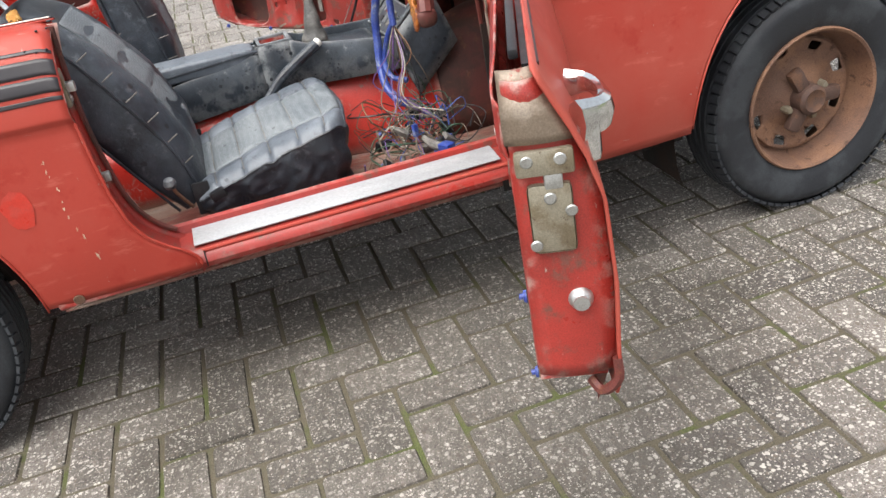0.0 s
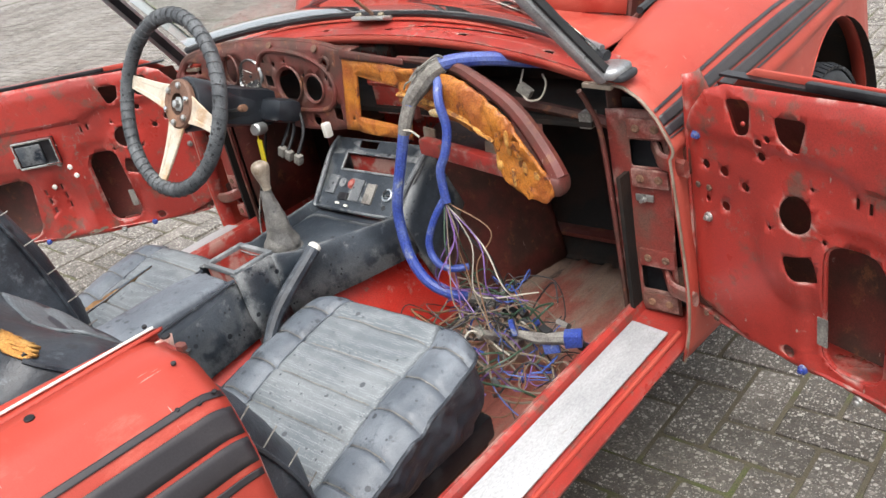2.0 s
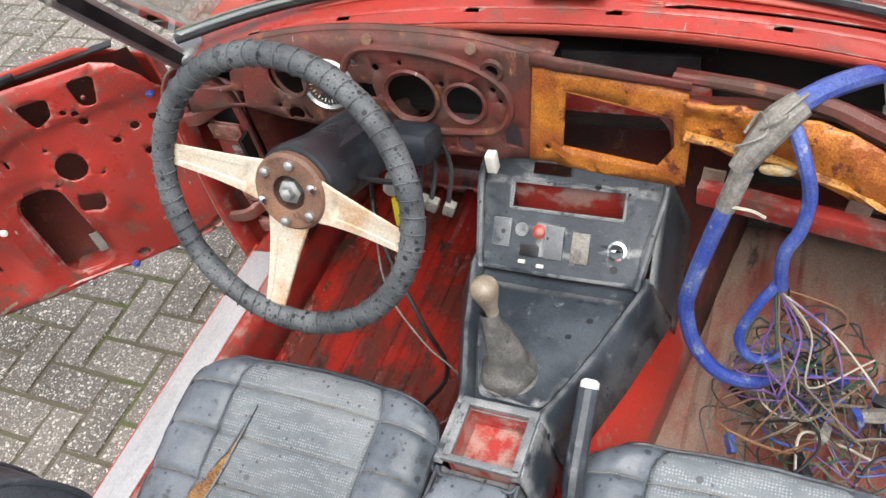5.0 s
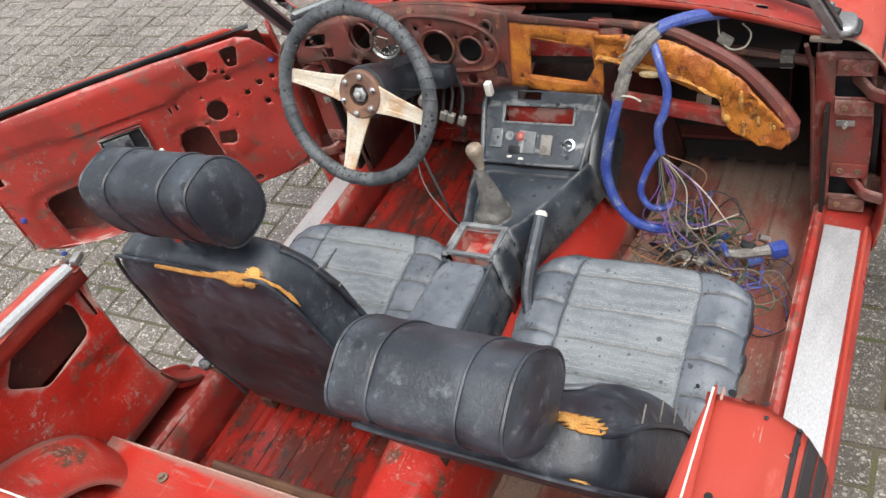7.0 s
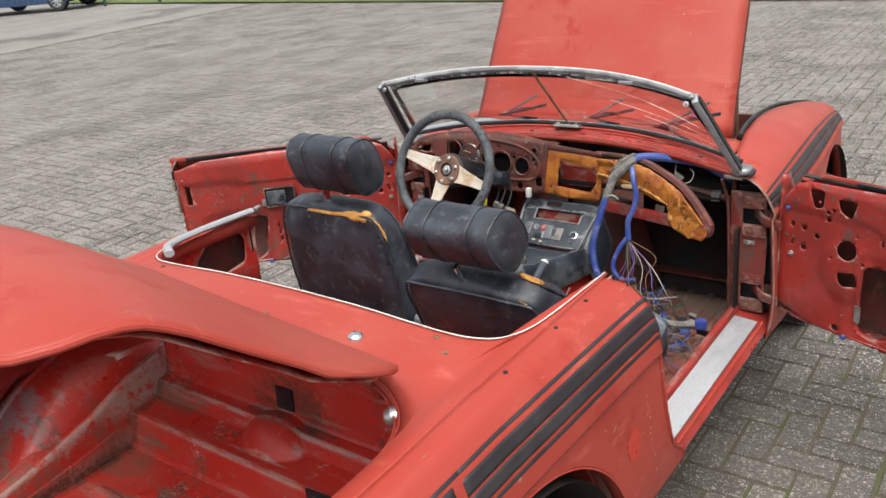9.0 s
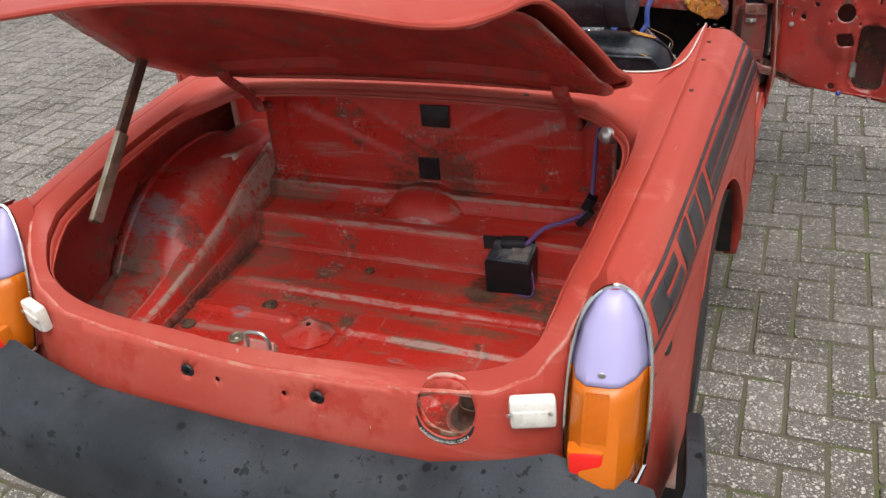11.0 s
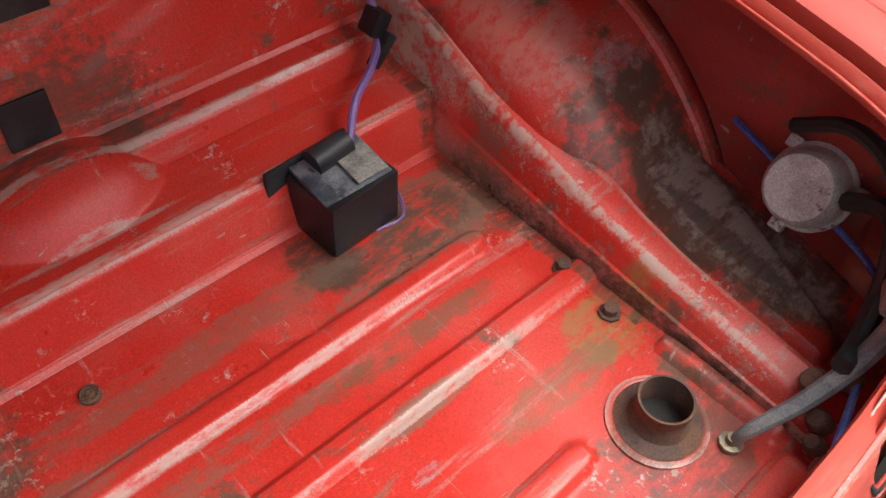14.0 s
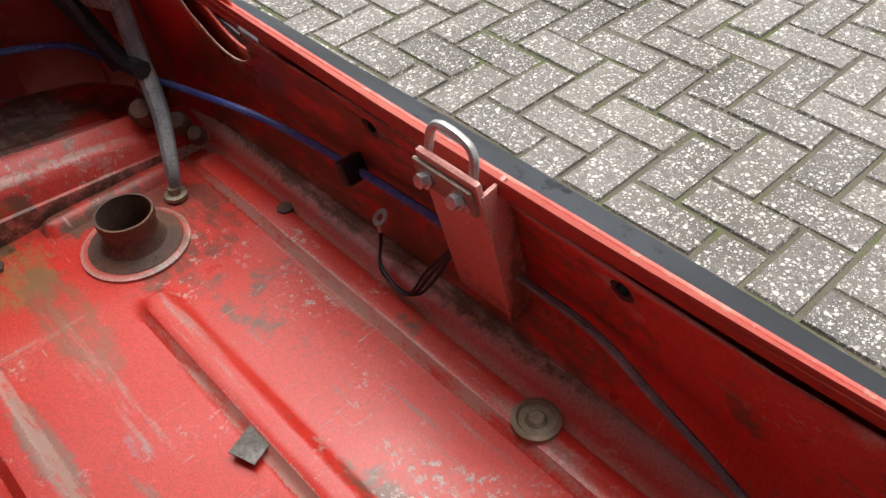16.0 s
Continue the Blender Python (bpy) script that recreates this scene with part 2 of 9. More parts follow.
RED_FLOOR = mat("scuffed_boot_red_paint", (0.50, 0.030, 0.020), 0.36, second=(0.50, 0.062, 0.045), second_scale=5, second_cut=(0.45, 0.7),
                spec=0.42, third=(0.15, 0.07, 0.048), third_scale=8, third_cut=(0.57, 0.66), grain=420, grain_amount=0.14, bump=0.22, bump_scale=45, scratch=0.35,
                smears=[((3.0, 26.0, 26.0), (0.38, 0.2, 0.165), (0.56, 0.68), 0.75), ((4.0, 48.0, 40.0), (0.19, 0.12, 0.085), (0.6, 0.68), 0.8), ((38.0, 4.0, 20.0), (0.42, 0.22, 0.19), (0.62, 0.7), 0.6)],
                flecks=(0.42, 0.3, 0.26), fleck_scale=105.0, edge_wear=1.6, wear_col=(0.5, 0.33, 0.28),
                patch=[(0.37, -0.15, 0.11, 0.08, DUST, 0.8), (0.21, -0.12, 0.05, 0.06, GRIME, 0.85), (0.28, -0.19, 0.13, 0.022, DUST, 0.75), (0.35, -0.565, 0.10, 0.075, GRIME, 0.7), (0.40, -0.41, 0.07, 0.05, (0.24, 0.16, 0.06), 0.7),
                       (0.02, 0.085, 0.16, 0.03, GRIME, 0.75), (-0.36, 0.055, 0.13, 0.028, DUST, 0.75), (-0.40, -0.10, 0.09, 0.08, DUST, 0.55), (-0.31, -0.345, 0.03, 0.018, RUB, 0.75), (-0.22, -0.20, 0.16, 0.025, DUST, 0.6),
                       (0.16, -0.352, 0.09, 0.016, DUST, 0.8), (-0.35, -0.565, 0.12, 0.05, DUST, 0.6), (0.12, -0.41, 0.022, 0.009, RUB, 0.7), (0.2, -0.705, 0.4, 0.022, (0.11, 0.06, 0.03), 0.8), (-0.47, -0.30, 0.035, 0.09, DUST, 0.6),
                       (0.46, 0.03, 0.03, 0.10, GRIME, 0.7), (-0.46, 0.03, 0.03, 0.10, GRIME, 0.6), (-0.60, -0.235, 0.09, 0.06, RUB, 0.75), (0.59, -0.23, 0.05, 0.035, RUB, 0.6), (-0.50, -0.235, 0.04, 0.035, GRIME, 0.7), (0.52, -0.255, 0.04, 0.05, GRIME, 0.8)] + RIDGES)
LIP_RED = mat("worn_lip_paint", (0.42, 0.07, 0.05), 0.5, second=(0.45, 0.16, 0.12), second_scale=14, third=(0.42, 0.22, 0.16), third_scale=60, third_cut=(0.54, 0.66), grain=500, bump=0.2)
TOUCH_UP = mat("touched_up_red_paint", (0.46, 0.036, 0.022), 0.4, second=(0.42, 0.045, 0.03), second_scale=30, grain_amount=0.05, bump=0.05, spec=0.4)
CHIPPED = mat("chipped_filler", (0.5, 0.36, 0.26), 0.7, second=(0.42, 0.2, 0.13), second_scale=90, bump=0.2)
CAN_GREY = mat("scuffed_grey_casting", (0.5, 0.5, 0.49), 0.5, 0.2, second=(0.36, 0.355, 0.345), second_scale=18, third=(0.14, 0.08, 0.055), third_scale=24, third_cut=(0.6, 0.66), grain=400, grain_amount=0.2, bump=0.3)
WORN_POST = mat("worn_post_paint", (0.2, 0.036, 0.028), 0.45, second=(0.13, 0.06, 0.045), second_scale=9, second_cut=(0.45, 0.62), third=(0.26, 0.17, 0.13), third_scale=26, third_cut=(0.62, 0.72), grain=400, grain_amount=0.2, bump=0.3, bump_scale=70, edge_wear=0.5)
RUST_RED = mat("rusty_red_steel", (0.115, 0.026, 0.02), 0.6, second=(0.06, 0.025, 0.018), second_scale=9, second_cut=(0.4, 0.6),
               third=(0.17, 0.065, 0.03), third_scale=28, third_cut=(0.56, 0.68), grain=500, grain_amount=0.2, bump=0.4, bump_scale=90, scratch=0.2)
ORANGE = mat("orange_glue_on_rusty_steel", (0.42, 0.15, 0.022), 0.4, second=(0.28, 0.075, 0.014), second_scale=16, second_cut=(0.42, 0.64),
             third=(0.11, 0.028, 0.014), third_scale=34, third_cut=(0.57, 0.64), grain=400, grain_amount=0.3, bump=0.8, bump_scale=70, bump_dist=0.004)
BLACK_VINYL = mat("worn_black_vinyl", (0.018, 0.022, 0.029), 0.42, second=(0.045, 0.056, 0.07), second_scale=9, second_cut=(0.4, 0.66),
                  third=(0.095, 0.108, 0.122), third_scale=34, third_cut=(0.53, 0.72), grain=900, grain_amount=0.35, bump=0.6, bump_scale=140, spots=(34.0, 0.2, (0.012, 0.014, 0.018)))
CUSHION_VINYL = mat("dusty_slate_vinyl", (0.085, 0.10, 0.12), 0.45, second=(0.15, 0.17, 0.195), second_scale=9, second_cut=(0.38, 0.66),
                    third=(0.045, 0.053, 0.065), third_scale=30, third_cut=(0.56, 0.68), grain=900, grain_amount=0.2, bump=0.35, bump_scale=160, spots=(95.0, 0.18, (0.035, 0.042, 0.052)))
CAP_METAL = mat("bare_brown_metal", (0.2, 0.155, 0.115), 0.5, 0.35, second=(0.3, 0.25, 0.2), second_scale=14, second_cut=(0.42, 0.6), third=(0.24, 0.04, 0.03), third_scale=18,
                third_cut=(0.6, 0.66), grain=400, bump=0.25)
SPLIT_FOAM = mat("brown_aged_foam", (0.3, 0.17, 0.07), 0.95, second=(0.2, 0.1, 0.04), second_scale=40, third=(0.09, 0.05, 0.025), third_scale=70, third_cut=(0.52, 0.62), grain=300, grain_amount=0.25, bump=0.9, bump_scale=180)
GAITER = mat("dusty_worn_leather_gaiter", (0.075, 0.073, 0.07), 0.6, second=(0.14, 0.135, 0.125), second_scale=22, second_cut=(0.42, 0.62), third=(0.03, 0.03, 0.03), third_scale=45, grain=400, grain_amount=0.2, bump=0.8, bump_scale=60, bump_dist=0.006)
GREY_CLOTH = mat("grey_perforated_vinyl", (0.115, 0.133, 0.147), 0.58, second=(0.175, 0.193, 0.205), second_scale=8, second_cut=(0.4, 0.65),
                 third=(0.10, 0.11, 0.12), third_scale=40, third_cut=(0.6, 0.7), grain=700, grain_amount=0.15, bump=0.4, bump_scale=300, spots=(95.0, 0.16, (0.06, 0.068, 0.078)), weave=(230.0, (0.25, 0.27, 0.285)))
WORN_GREY = mat("worn_grey_plastic", (0.12, 0.13, 0.138), 0.5, second=(0.2, 0.21, 0.215), second_scale=20, third=(0.05, 0.055, 0.06), third_scale=50, third_cut=(0.58, 0.66), grain=500, grain_amount=0.2, bump=0.25)
WHITE_FOAM = mat("pale_torn_foam", (0.6, 0.5, 0.33), 0.9, second=(0.5, 0.33, 0.12), second_scale=50, grain=300, grain_amount=0.2, bump=0.8, bump_scale=150)
CONSOLE = mat("scuffed_dark_grey_plastic", (0.022, 0.029, 0.038), 0.4, second=(0.055, 0.067, 0.081), second_scale=7, second_cut=(0.42, 0.64),
              third=(0.17, 0.18, 0.188), third_scale=30, third_cut=(0.58, 0.74), grain=700, grain_amount=0.3, bump=0.3, bump_scale=220, edge_wear=0.8, wear_col=(0.2, 0.21, 0.215), spots=(95.0, 0.16, (0.012, 0.015, 0.02)))
STRIPE = mat("faded_black_stripe_vinyl", (0.022, 0.019, 0.022), 0.45, second=(0.035, 0.03, 0.032), second_scale=8, third=(0.3, 0.06, 0.04),
             third_scale=60, third_cut=(0.74, 0.78), grain=500, bump=0.08)
RUBBER = mat("worn_black_rubber", (0.017, 0.018, 0.02), 0.5, second=(0.032, 0.034, 0.038), second_scale=5, third=(0.07, 0.075, 0.08),
             third_scale=20, third_cut=(0.66, 0.8), grain=600, grain_amount=0.2, bump=0.25, bump_scale=80, spec=0.3)
TYRE = mat("dusty_tyre_rubber", (0.02, 0.022, 0.026), 0.6, spec=0.35, second=(0.038, 0.042, 0.047), second_scale=9, third=(0.085, 0.085, 0.08),
           third_scale=30, third_cut=(0.64, 0.8), grain=500, grain_amount=0.2, bump=0.25, bump_scale=150)
BUMPER = mat("weathered_bumper_rubber", (0.017, 0.020, 0.024), 0.55, second=(0.034, 0.039, 0.046), second_scale=4, second_cut=(0.4, 0.62),
             third=(0.01, 0.011, 0.013), third_scale=36, third_cut=(0.6, 0.63), grain=700, grain_amount=0.2, bump=0.2, bump_scale=60, spec=0.22, spots=(38.0, 0.22, (0.006, 0.007, 0.009)))
RUST = mat("brown_surface_rust", (0.14, 0.075, 0.05), 0.75, second=(0.2, 0.105, 0.062), second_scale=9, second_cut=(0.4, 0.6),
           third=(0.075, 0.035, 0.022), third_scale=30, third_cut=(0.56, 0.68), grain=500, grain_amount=0.25, bump=0.5, bump_scale=150)
DARK_RUST = mat("dark_pitted_rust", (0.07, 0.038, 0.028), 0.75, second=(0.12, 0.06, 0.035), second_scale=20, third=(0.03, 0.02, 0.017),
                third_scale=50, grain=500, grain_amount=0.25, bump=0.5, bump_scale=150)
STEEL = mat("dull_steel", (0.5, 0.51, 0.5), 0.42, 0.85, second=(0.36, 0.36, 0.34), second_scale=12, third=(0.2, 0.15, 0.1), third_scale=50,
            third_cut=(0.66, 0.74), grain=600, bump=0.1)
LATCH = mat("zinc_plated_latch", (0.33, 0.3, 0.23), 0.45, 0.6, second=(0.22, 0.18, 0.12), second_scale=18, third=(0.14, 0.1, 0.07),
            third_scale=60, grain=500, bump=0.15)
CHROME = mat("tired_chrome", (0.75, 0.77, 0.78), 0.12, 1.0, second=(0.6, 0.62, 0.62), second_scale=20, third=(0.3, 0.25, 0.2), third_scale=70,
             third_cut=(0.68, 0.74), grain=300, grain_amount=0.05, bump=0.03, rough_var=0.08)
ALU = mat("scratched_aluminium_plate", (0.42, 0.43, 0.44), 0.42, 0.2, second=(0.34, 0.35, 0.36), second_scale=7, third=(0.27, 0.25, 0.22),
          third_scale=45, third_cut=(0.6, 0.74), grain=500, grain_amount=0.12, bump=0.08, stretch=(1, 0.3, 1))
FRAME_ALU = mat("grey_anodised_frame", (0.38, 0.39, 0.4), 0.4, 0.6, second=(0.22, 0.225, 0.23), second_scale=8, third=(0.32, 0.32, 0.31),
                third_scale=60, third_cut=(0.64, 0.74), grain=400, bump=0.06)
SPOKE = mat("rust_stained_alloy_spoke", (0.62, 0.56, 0.46), 0.42, 0.3, second=(0.45, 0.25, 0.11), second_scale=12, second_cut=(0.45, 0.7),
            third=(0.3, 0.14, 0.06), third_scale=50, third_cut=(0.62, 0.74), grain=300, bump=0.1)
WHITE_PL = mat("yellowed_white_plastic", (0.72, 0.71, 0.66), 0.35, second=(0.6, 0.58, 0.52), second_scale=20, third=(0.3, 0.26, 0.2),
               third_scale=60, third_cut=(0.68, 0.74), grain=300, grain_amount=0.04, bump=0.05)
BLUE_TAPE = mat("blue_loom_tape", (0.03, 0.055, 0.26), 0.42, second=(0.075, 0.11, 0.3), second_scale=18, second_cut=(0.4, 0.65),
                third=(0.24, 0.26, 0.29), third_scale=40, third_cut=(0.56, 0.7), grain=300, grain_amount=0.25, bump=0.6, bump_scale=60)
GREY_TAPE = mat("dusty_grey_tape", (0.2, 0.19, 0.17), 0.7, second=(0.12, 0.11, 0.1), second_scale=30, third=(0.35, 0.33, 0.3), third_scale=60,
                grain=300, grain_amount=0.2, bump=0.5, bump_scale=90)
FOAM = mat("exposed_orange_foam", (0.43, 0.2, 0.045), 0.9, second=(0.5, 0.28, 0.08), second_scale=40, third=(0.3, 0.12, 0.03), third_scale=90,
           grain=400, grain_amount=0.2, bump=0.8, bump_scale=200)
COWL = mat("dusty_black_cowl", (0.011, 0.014, 0.019), 0.4, second=(0.022, 0.027, 0.034), second_scale=12, third=(0.07, 0.08, 0.09), third_scale=34, third_cut=(0.62, 0.74), grain=700, grain_amount=0.2, bump=0.25, scratch=0.2)
BLACK = mat("black_plastic", (0.012, 0.012, 0.014), 0.4, second=(0.025, 0.026, 0.028), second_scale=12, third=(0.06, 0.06, 0.06), third_scale=60,
            third_cut=(0.68, 0.76), grain=500, bump=0.15, spec=0.3)
# tar black that also carries the deep shade of footwell and hollows as colour
BITUMEN_SHADE = mat("black_bitumen_and_shade", (0.014, 0.013, 0.012), 0.7, second=(0.03, 0.02, 0.016), second_scale=8, third=(0.06, 0.035, 0.025), third_scale=26, third_cut=(0.62, 0.72), grain=300, bump=0.5, spec=0.25)
DIRTY_FOAM = mat("dirty_glued_foam", (0.4, 0.18, 0.035), 0.9, second=(0.5, 0.27, 0.07), second_scale=40, third=(0.16, 0.06, 0.02), third_scale=70, third_cut=(0.5, 0.6), grain=400, grain_amount=0.25, bump=0.9, bump_scale=150)
FLOOR_RUST = mat("rusty_red_floor_pan", (0.26, 0.18, 0.14), 0.6, second=(0.24, 0.075, 0.055), second_scale=5, second_cut=(0.44, 0.6),
                 third=(0.06, 0.04, 0.033), third_scale=11, third_cut=(0.58, 0.68), grain=450, grain_amount=0.22, bump=0.35, bump_scale=70, flecks=(0.34, 0.27, 0.22), stretch=(1.6, 0.6, 1))
FLOOR_RED = mat("stained_red_floor_pan", (0.27, 0.02, 0.014), 0.24, second=(0.10, 0.022, 0.016), second_scale=8, second_cut=(0.44, 0.58),
                third=(0.04, 0.028, 0.022), third_scale=20, third_cut=(0.54, 0.62), grain=450, grain_amount=0.2, bump=0.25, bump_scale=70, scratch=0.3, flecks=(0.34, 0.13, 0.11), stretch=(1.5, 0.7, 1))
LILAC = glassy("lilac_faded_lens", (0.36, 0.33, 0.56), 0.22)
AMBER = glassy("amber_lens", (0.5, 0.12, 0.006), 0.16)
REDLENS = glassy("red_lens", (0.8, 0.02, 0.015), 0.15)
GLASS = glassy("windscreen_glass", (0.93, 0.96, 0.95), 0.02, trans=1.0, ior=1.45)
# patch: pavers darker in a ragged oval beside the right-hand sill
PAVER_LOOK = dict(rough=0.55, in_world=True, patch=[(0.9, 1.15, 0.75, 0.85, (0.04, 0.036, 0.025), 0.55)], second=(0.075, 0.066, 0.056), second_scale=1.3, second_cut=(0.42, 0.66), third=(0.06, 0.052, 0.045), third_scale=75,
                  third_cut=(0.54, 0.64), grain=420, grain_amount=0.4, bump=0.8, bump_scale=170, bump_dist=0.005, chips=0.8, chip_scale=116.0, chip_col=(0.51, 0.48, 0.43))
CONCRETE = mat("exposed_aggregate_concrete", (0.145, 0.13, 0.115), vary=0.32, **PAVER_LOOK)
CONCRETE_REST = mat("exposed_aggregate_concrete_rest", (0.145, 0.13, 0.115), island=0.32, **PAVER_LOOK)
JOINT = mat("mossy_joint_sand", (0.09, 0.078, 0.052), 0.9, second=(0.075, 0.088, 0.028), second_scale=5, second_cut=(0.5, 0.65), third=(0.07, 0.062, 0.05),
            third_scale=200, third_cut=(0.62, 0.7), grain=300, grain_amount=0.3, bump=0.8, bump_scale=200)
FAR_PAVE = mat("distant_paving", (0.2, 0.185, 0.165), 0.62, second=(0.08, 0.075, 0.068), second_scale=0.5, second_cut=(0.52, 0.68),
               third=(0.22, 0.2, 0.175), third_scale=16, third_cut=(0.5, 0.66), grain=60, grain_amount=0.3, bump=0.5, bump_scale=30, bump_dist=0.01)
GRASS = mat("mown_grass", (0.09, 0.13, 0.03), 0.8, second=(0.13, 0.16, 0.045), second_scale=2, third=(0.05, 0.08, 0.02), third_scale=30, grain=60,
            grain_amount=0.4, bump=0.9, bump_scale=60, bump_dist=0.03)
BLUE_CAR = mat("dark_blue_car_paint", (0.02, 0.045, 0.1), 0.25, grain_amount=0.02, bump=0.0)
DARK_CAR = mat("black_car_paint", (0.015, 0.015, 0.017), 0.25, grain_amount=0.02, bump=0.0)
YELLOW = mat("yellow_key_tag", (0.8, 0.62, 0.02), 0.5, grain_amount=0.05, bump=0.1)
DIAL = mat("black_dial_face", (0.02, 0.02, 0.022), 0.3, grain_amount=0.05, bump=0.0)
WIRE_COLS = [mat("wire_" + n, c, 0.5, grain_amount=0.1, bump=0.0) for n, c in (
    ("green", (0.035, 0.075, 0.045)), ("purple", (0.15, 0.08, 0.24)), ("brown", (0.16, 0.08, 0.04)), ("black", (0.02, 0.02, 0.022)),
    ("white", (0.4, 0.37, 0.31)), ("grey_tan", (0.15, 0.12, 0.09)), ("blue", (0.05, 0.1, 0.35)))]


# ---- mesh helpers ----
def finish(bm, smooth=True, angle=35):
    bmesh.ops.recalc_face_normals(bm, faces=bm.faces)
    for f in bm.faces:
        f.smooth = smooth
    lim = radians(angle)
    for e in bm.edges:
        if len(e.link_faces) == 2 and e.calc_face_angle(0) > lim:
            e.smooth = False
    return bm


def part(name, bm, material, parent=None, label="", thick=0.0, subdiv=0, offset=-1.0):
    """Links a bmesh as one mesh object under a thing or a part."""
    finish(bm)
    me = bpy.data.meshes.new(name)
    bm.to_mesh(me)
    bm.free()
    me.materials.append(material)
    ob = new(name, me)
    if parent:
        ob.parent = parent
    if label:
        tagged(ob, label)
    if subdiv:
        md = ob.modifiers.new("smooth", "SUBSURF")
        md.levels = md.render_levels = subdiv
    if thick:
        md = ob.modifiers.new("sheet", "SOLIDIFY")
        md.thickness, md.offset = thick, offset
    return ob


def thing(name, label, category, at=(0, 0, 0), group="", kind=""):
    return tagged(new(name), label, category, group, kind)


def lerp(a, b, t):
    return a + (b - a) * t


def table(rows, y):
    """Values between rows of (y, a, b, ...), sorted by y."""
    if y <= rows[0][0]:
        return rows[0][1:]
    for r0, r1 in zip(rows, rows[1:]):
        if y <= r1[0]:
            t = (y - r0[0]) / (r1[0] - r0[0])
            return tuple(lerp(a, b, t) for a, b in zip(r0[1:], r1[1:]))
    return rows[-1][1:]


def grid(fn, nu, nv, bm=None, closed_v=False):
    """A surface of fn(u, v), u and v from 0 to 1."""
    bm = bm or bmesh.new()
    vs = [[bm.verts.new(fn(i / nu, j / nv)) for j in range(nv + (0 if closed_v else 1))] for i in range(nu + 1)]
    m = len(vs[0])
    for i in range(nu):
        for j in range(m if closed_v else m - 1):
            q = [vs[i][j], vs[i + 1][j], vs[i + 1][(j + 1) % m], vs[i][(j + 1) % m]]
            if len(set(tuple(v.co) for v in q)) > 2:
                bm.faces.new(q)
    return bm


def spline(pts, n):
    """n + 1 points along a smooth curve through pts."""
    p = [Vector(a) for a in pts]
    p = [p[0] * 2 - p[1]] + p + [p[-1] * 2 - p[-2]]
    k, out = len(p) - 3, []
    for i in range(n + 1):
        s = min(i / n * k, k - 1e-6)
        j, t = int(s), s - int(s)
        a, b, c, d = p[j:j + 4]
        out.append(0.5 * ((2 * b) + (c - a) * t + (2 * a - 5 * b + 4 * c - d) * t * t + (3 * b - a - 3 * c + d) * t ** 3))
    return out


def tube(pts, r, n=10, seg=8, bm=None, radii=None, caps=True, flat=1.0, smooth=True):
    """A round bar or hose along a curve."""
    bm = bm or bmesh.new()
    path = spline(pts, n) if smooth and len(pts) > 2 else [Vector(a) for a in pts]
    rings, side = [], None
    for i, p in enumerate(path):
        d = (path[min(i + 1, len(path) - 1)] - path[max(i - 1, 0)]).normalized()
        if side is None:
            side = d.cross(Vector((0, 0, 1)) if abs(d.z) < 0.9 else Vector((1, 0, 0))).normalized()
        side = (side - d * side.dot(d)).normalized()
        up = d.cross(side)
        t = i / max(1, len(path) - 1)
        rr = r if radii is None else lerp(*[radii[min(int(t * (len(radii) - 1)) + k, len(radii) - 1)] for k in (0, 1)], t * (len(radii) - 1) % 1 if t < 1 else 1)
        rings.append([bm.verts.new(p + rr * (math.cos(a) * side + flat * math.sin(a) * up)) for a in [2 * math.pi * k / seg for k in range(seg)]])
    for a, b in zip(rings, rings[1:]):
        for k in range(seg):
            bm.faces.new((a[k], a[(k + 1) % seg], b[(k + 1) % seg], b[k]))
    if caps:
        bm.faces.new(rings[0][::-1])
        bm.faces.new(rings[-1])
    return bm


def box(c, s, m=None, bm=None, bevel=0.0, taper=1.0):
    """A bevelled block of size s round c; m turns it."""
    bm = bm or bmesh.new()
    t = bmesh.new()
    bmesh.ops.create_cube(t, size=1)
    for v in t.verts:
        k = taper if v.co.z > 0 else 1
        v.co = Vector((v.co.x * s[0] * k, v.co.y * s[1] * k, v.co.z * s[2]))
    if bevel:
        bmesh.ops.bevel(t, geom=list(t.edges), offset=bevel, segments=2, affect="EDGES", profile=0.6)
    mm = Matrix.Translation(c) @ (m.to_4x4() if m else Matrix())
    return add(bm, t, mm)


def add(bm, other, m=None):
    idx = {}
    for v in other.verts:
        idx[v] = bm.verts.new(m @ v.co if m else v.co)
    for f in other.faces:
        bm.faces.new([idx[v] for v in f.verts])
    other.free()
    return bm


def lathe(profile, c, axis, seg=24, bm=None, phase=0.0):
    """Turns a profile of (radius, along) round an axis through c."""
    bm = bm or bmesh.new()
    q = Vector(axis).normalized().to_track_quat("Z", "Y")
    rings = []
    for r, h in profile:
        if r < 1e-5:
            rings.append([bm.verts.new(Vector(c) + q @ Vector((0, 0, h)))])
        else:
            rings.append([bm.verts.new(Vector(c) + q @ Vector((r * math.cos(a), r * math.sin(a), h))) for a in [phase + 2 * math.pi * k / seg for k in range(seg)]])
    for a, b in zip(rings, rings[1:]):
        for k in range(seg):
            f = [a[k % len(a)], a[(k + 1) % len(a)], b[(k + 1) % len(b)], b[k % len(b)]]
            f = list(dict.fromkeys(f))
            if len(f) > 2:
                bm.faces.new(f)
    return bm


def disc_prof(r, h, b=0.0015):
    return [(0, 0), (r - b, 0), (r, b), (r, h - b), (r - b, h), (0, h)]


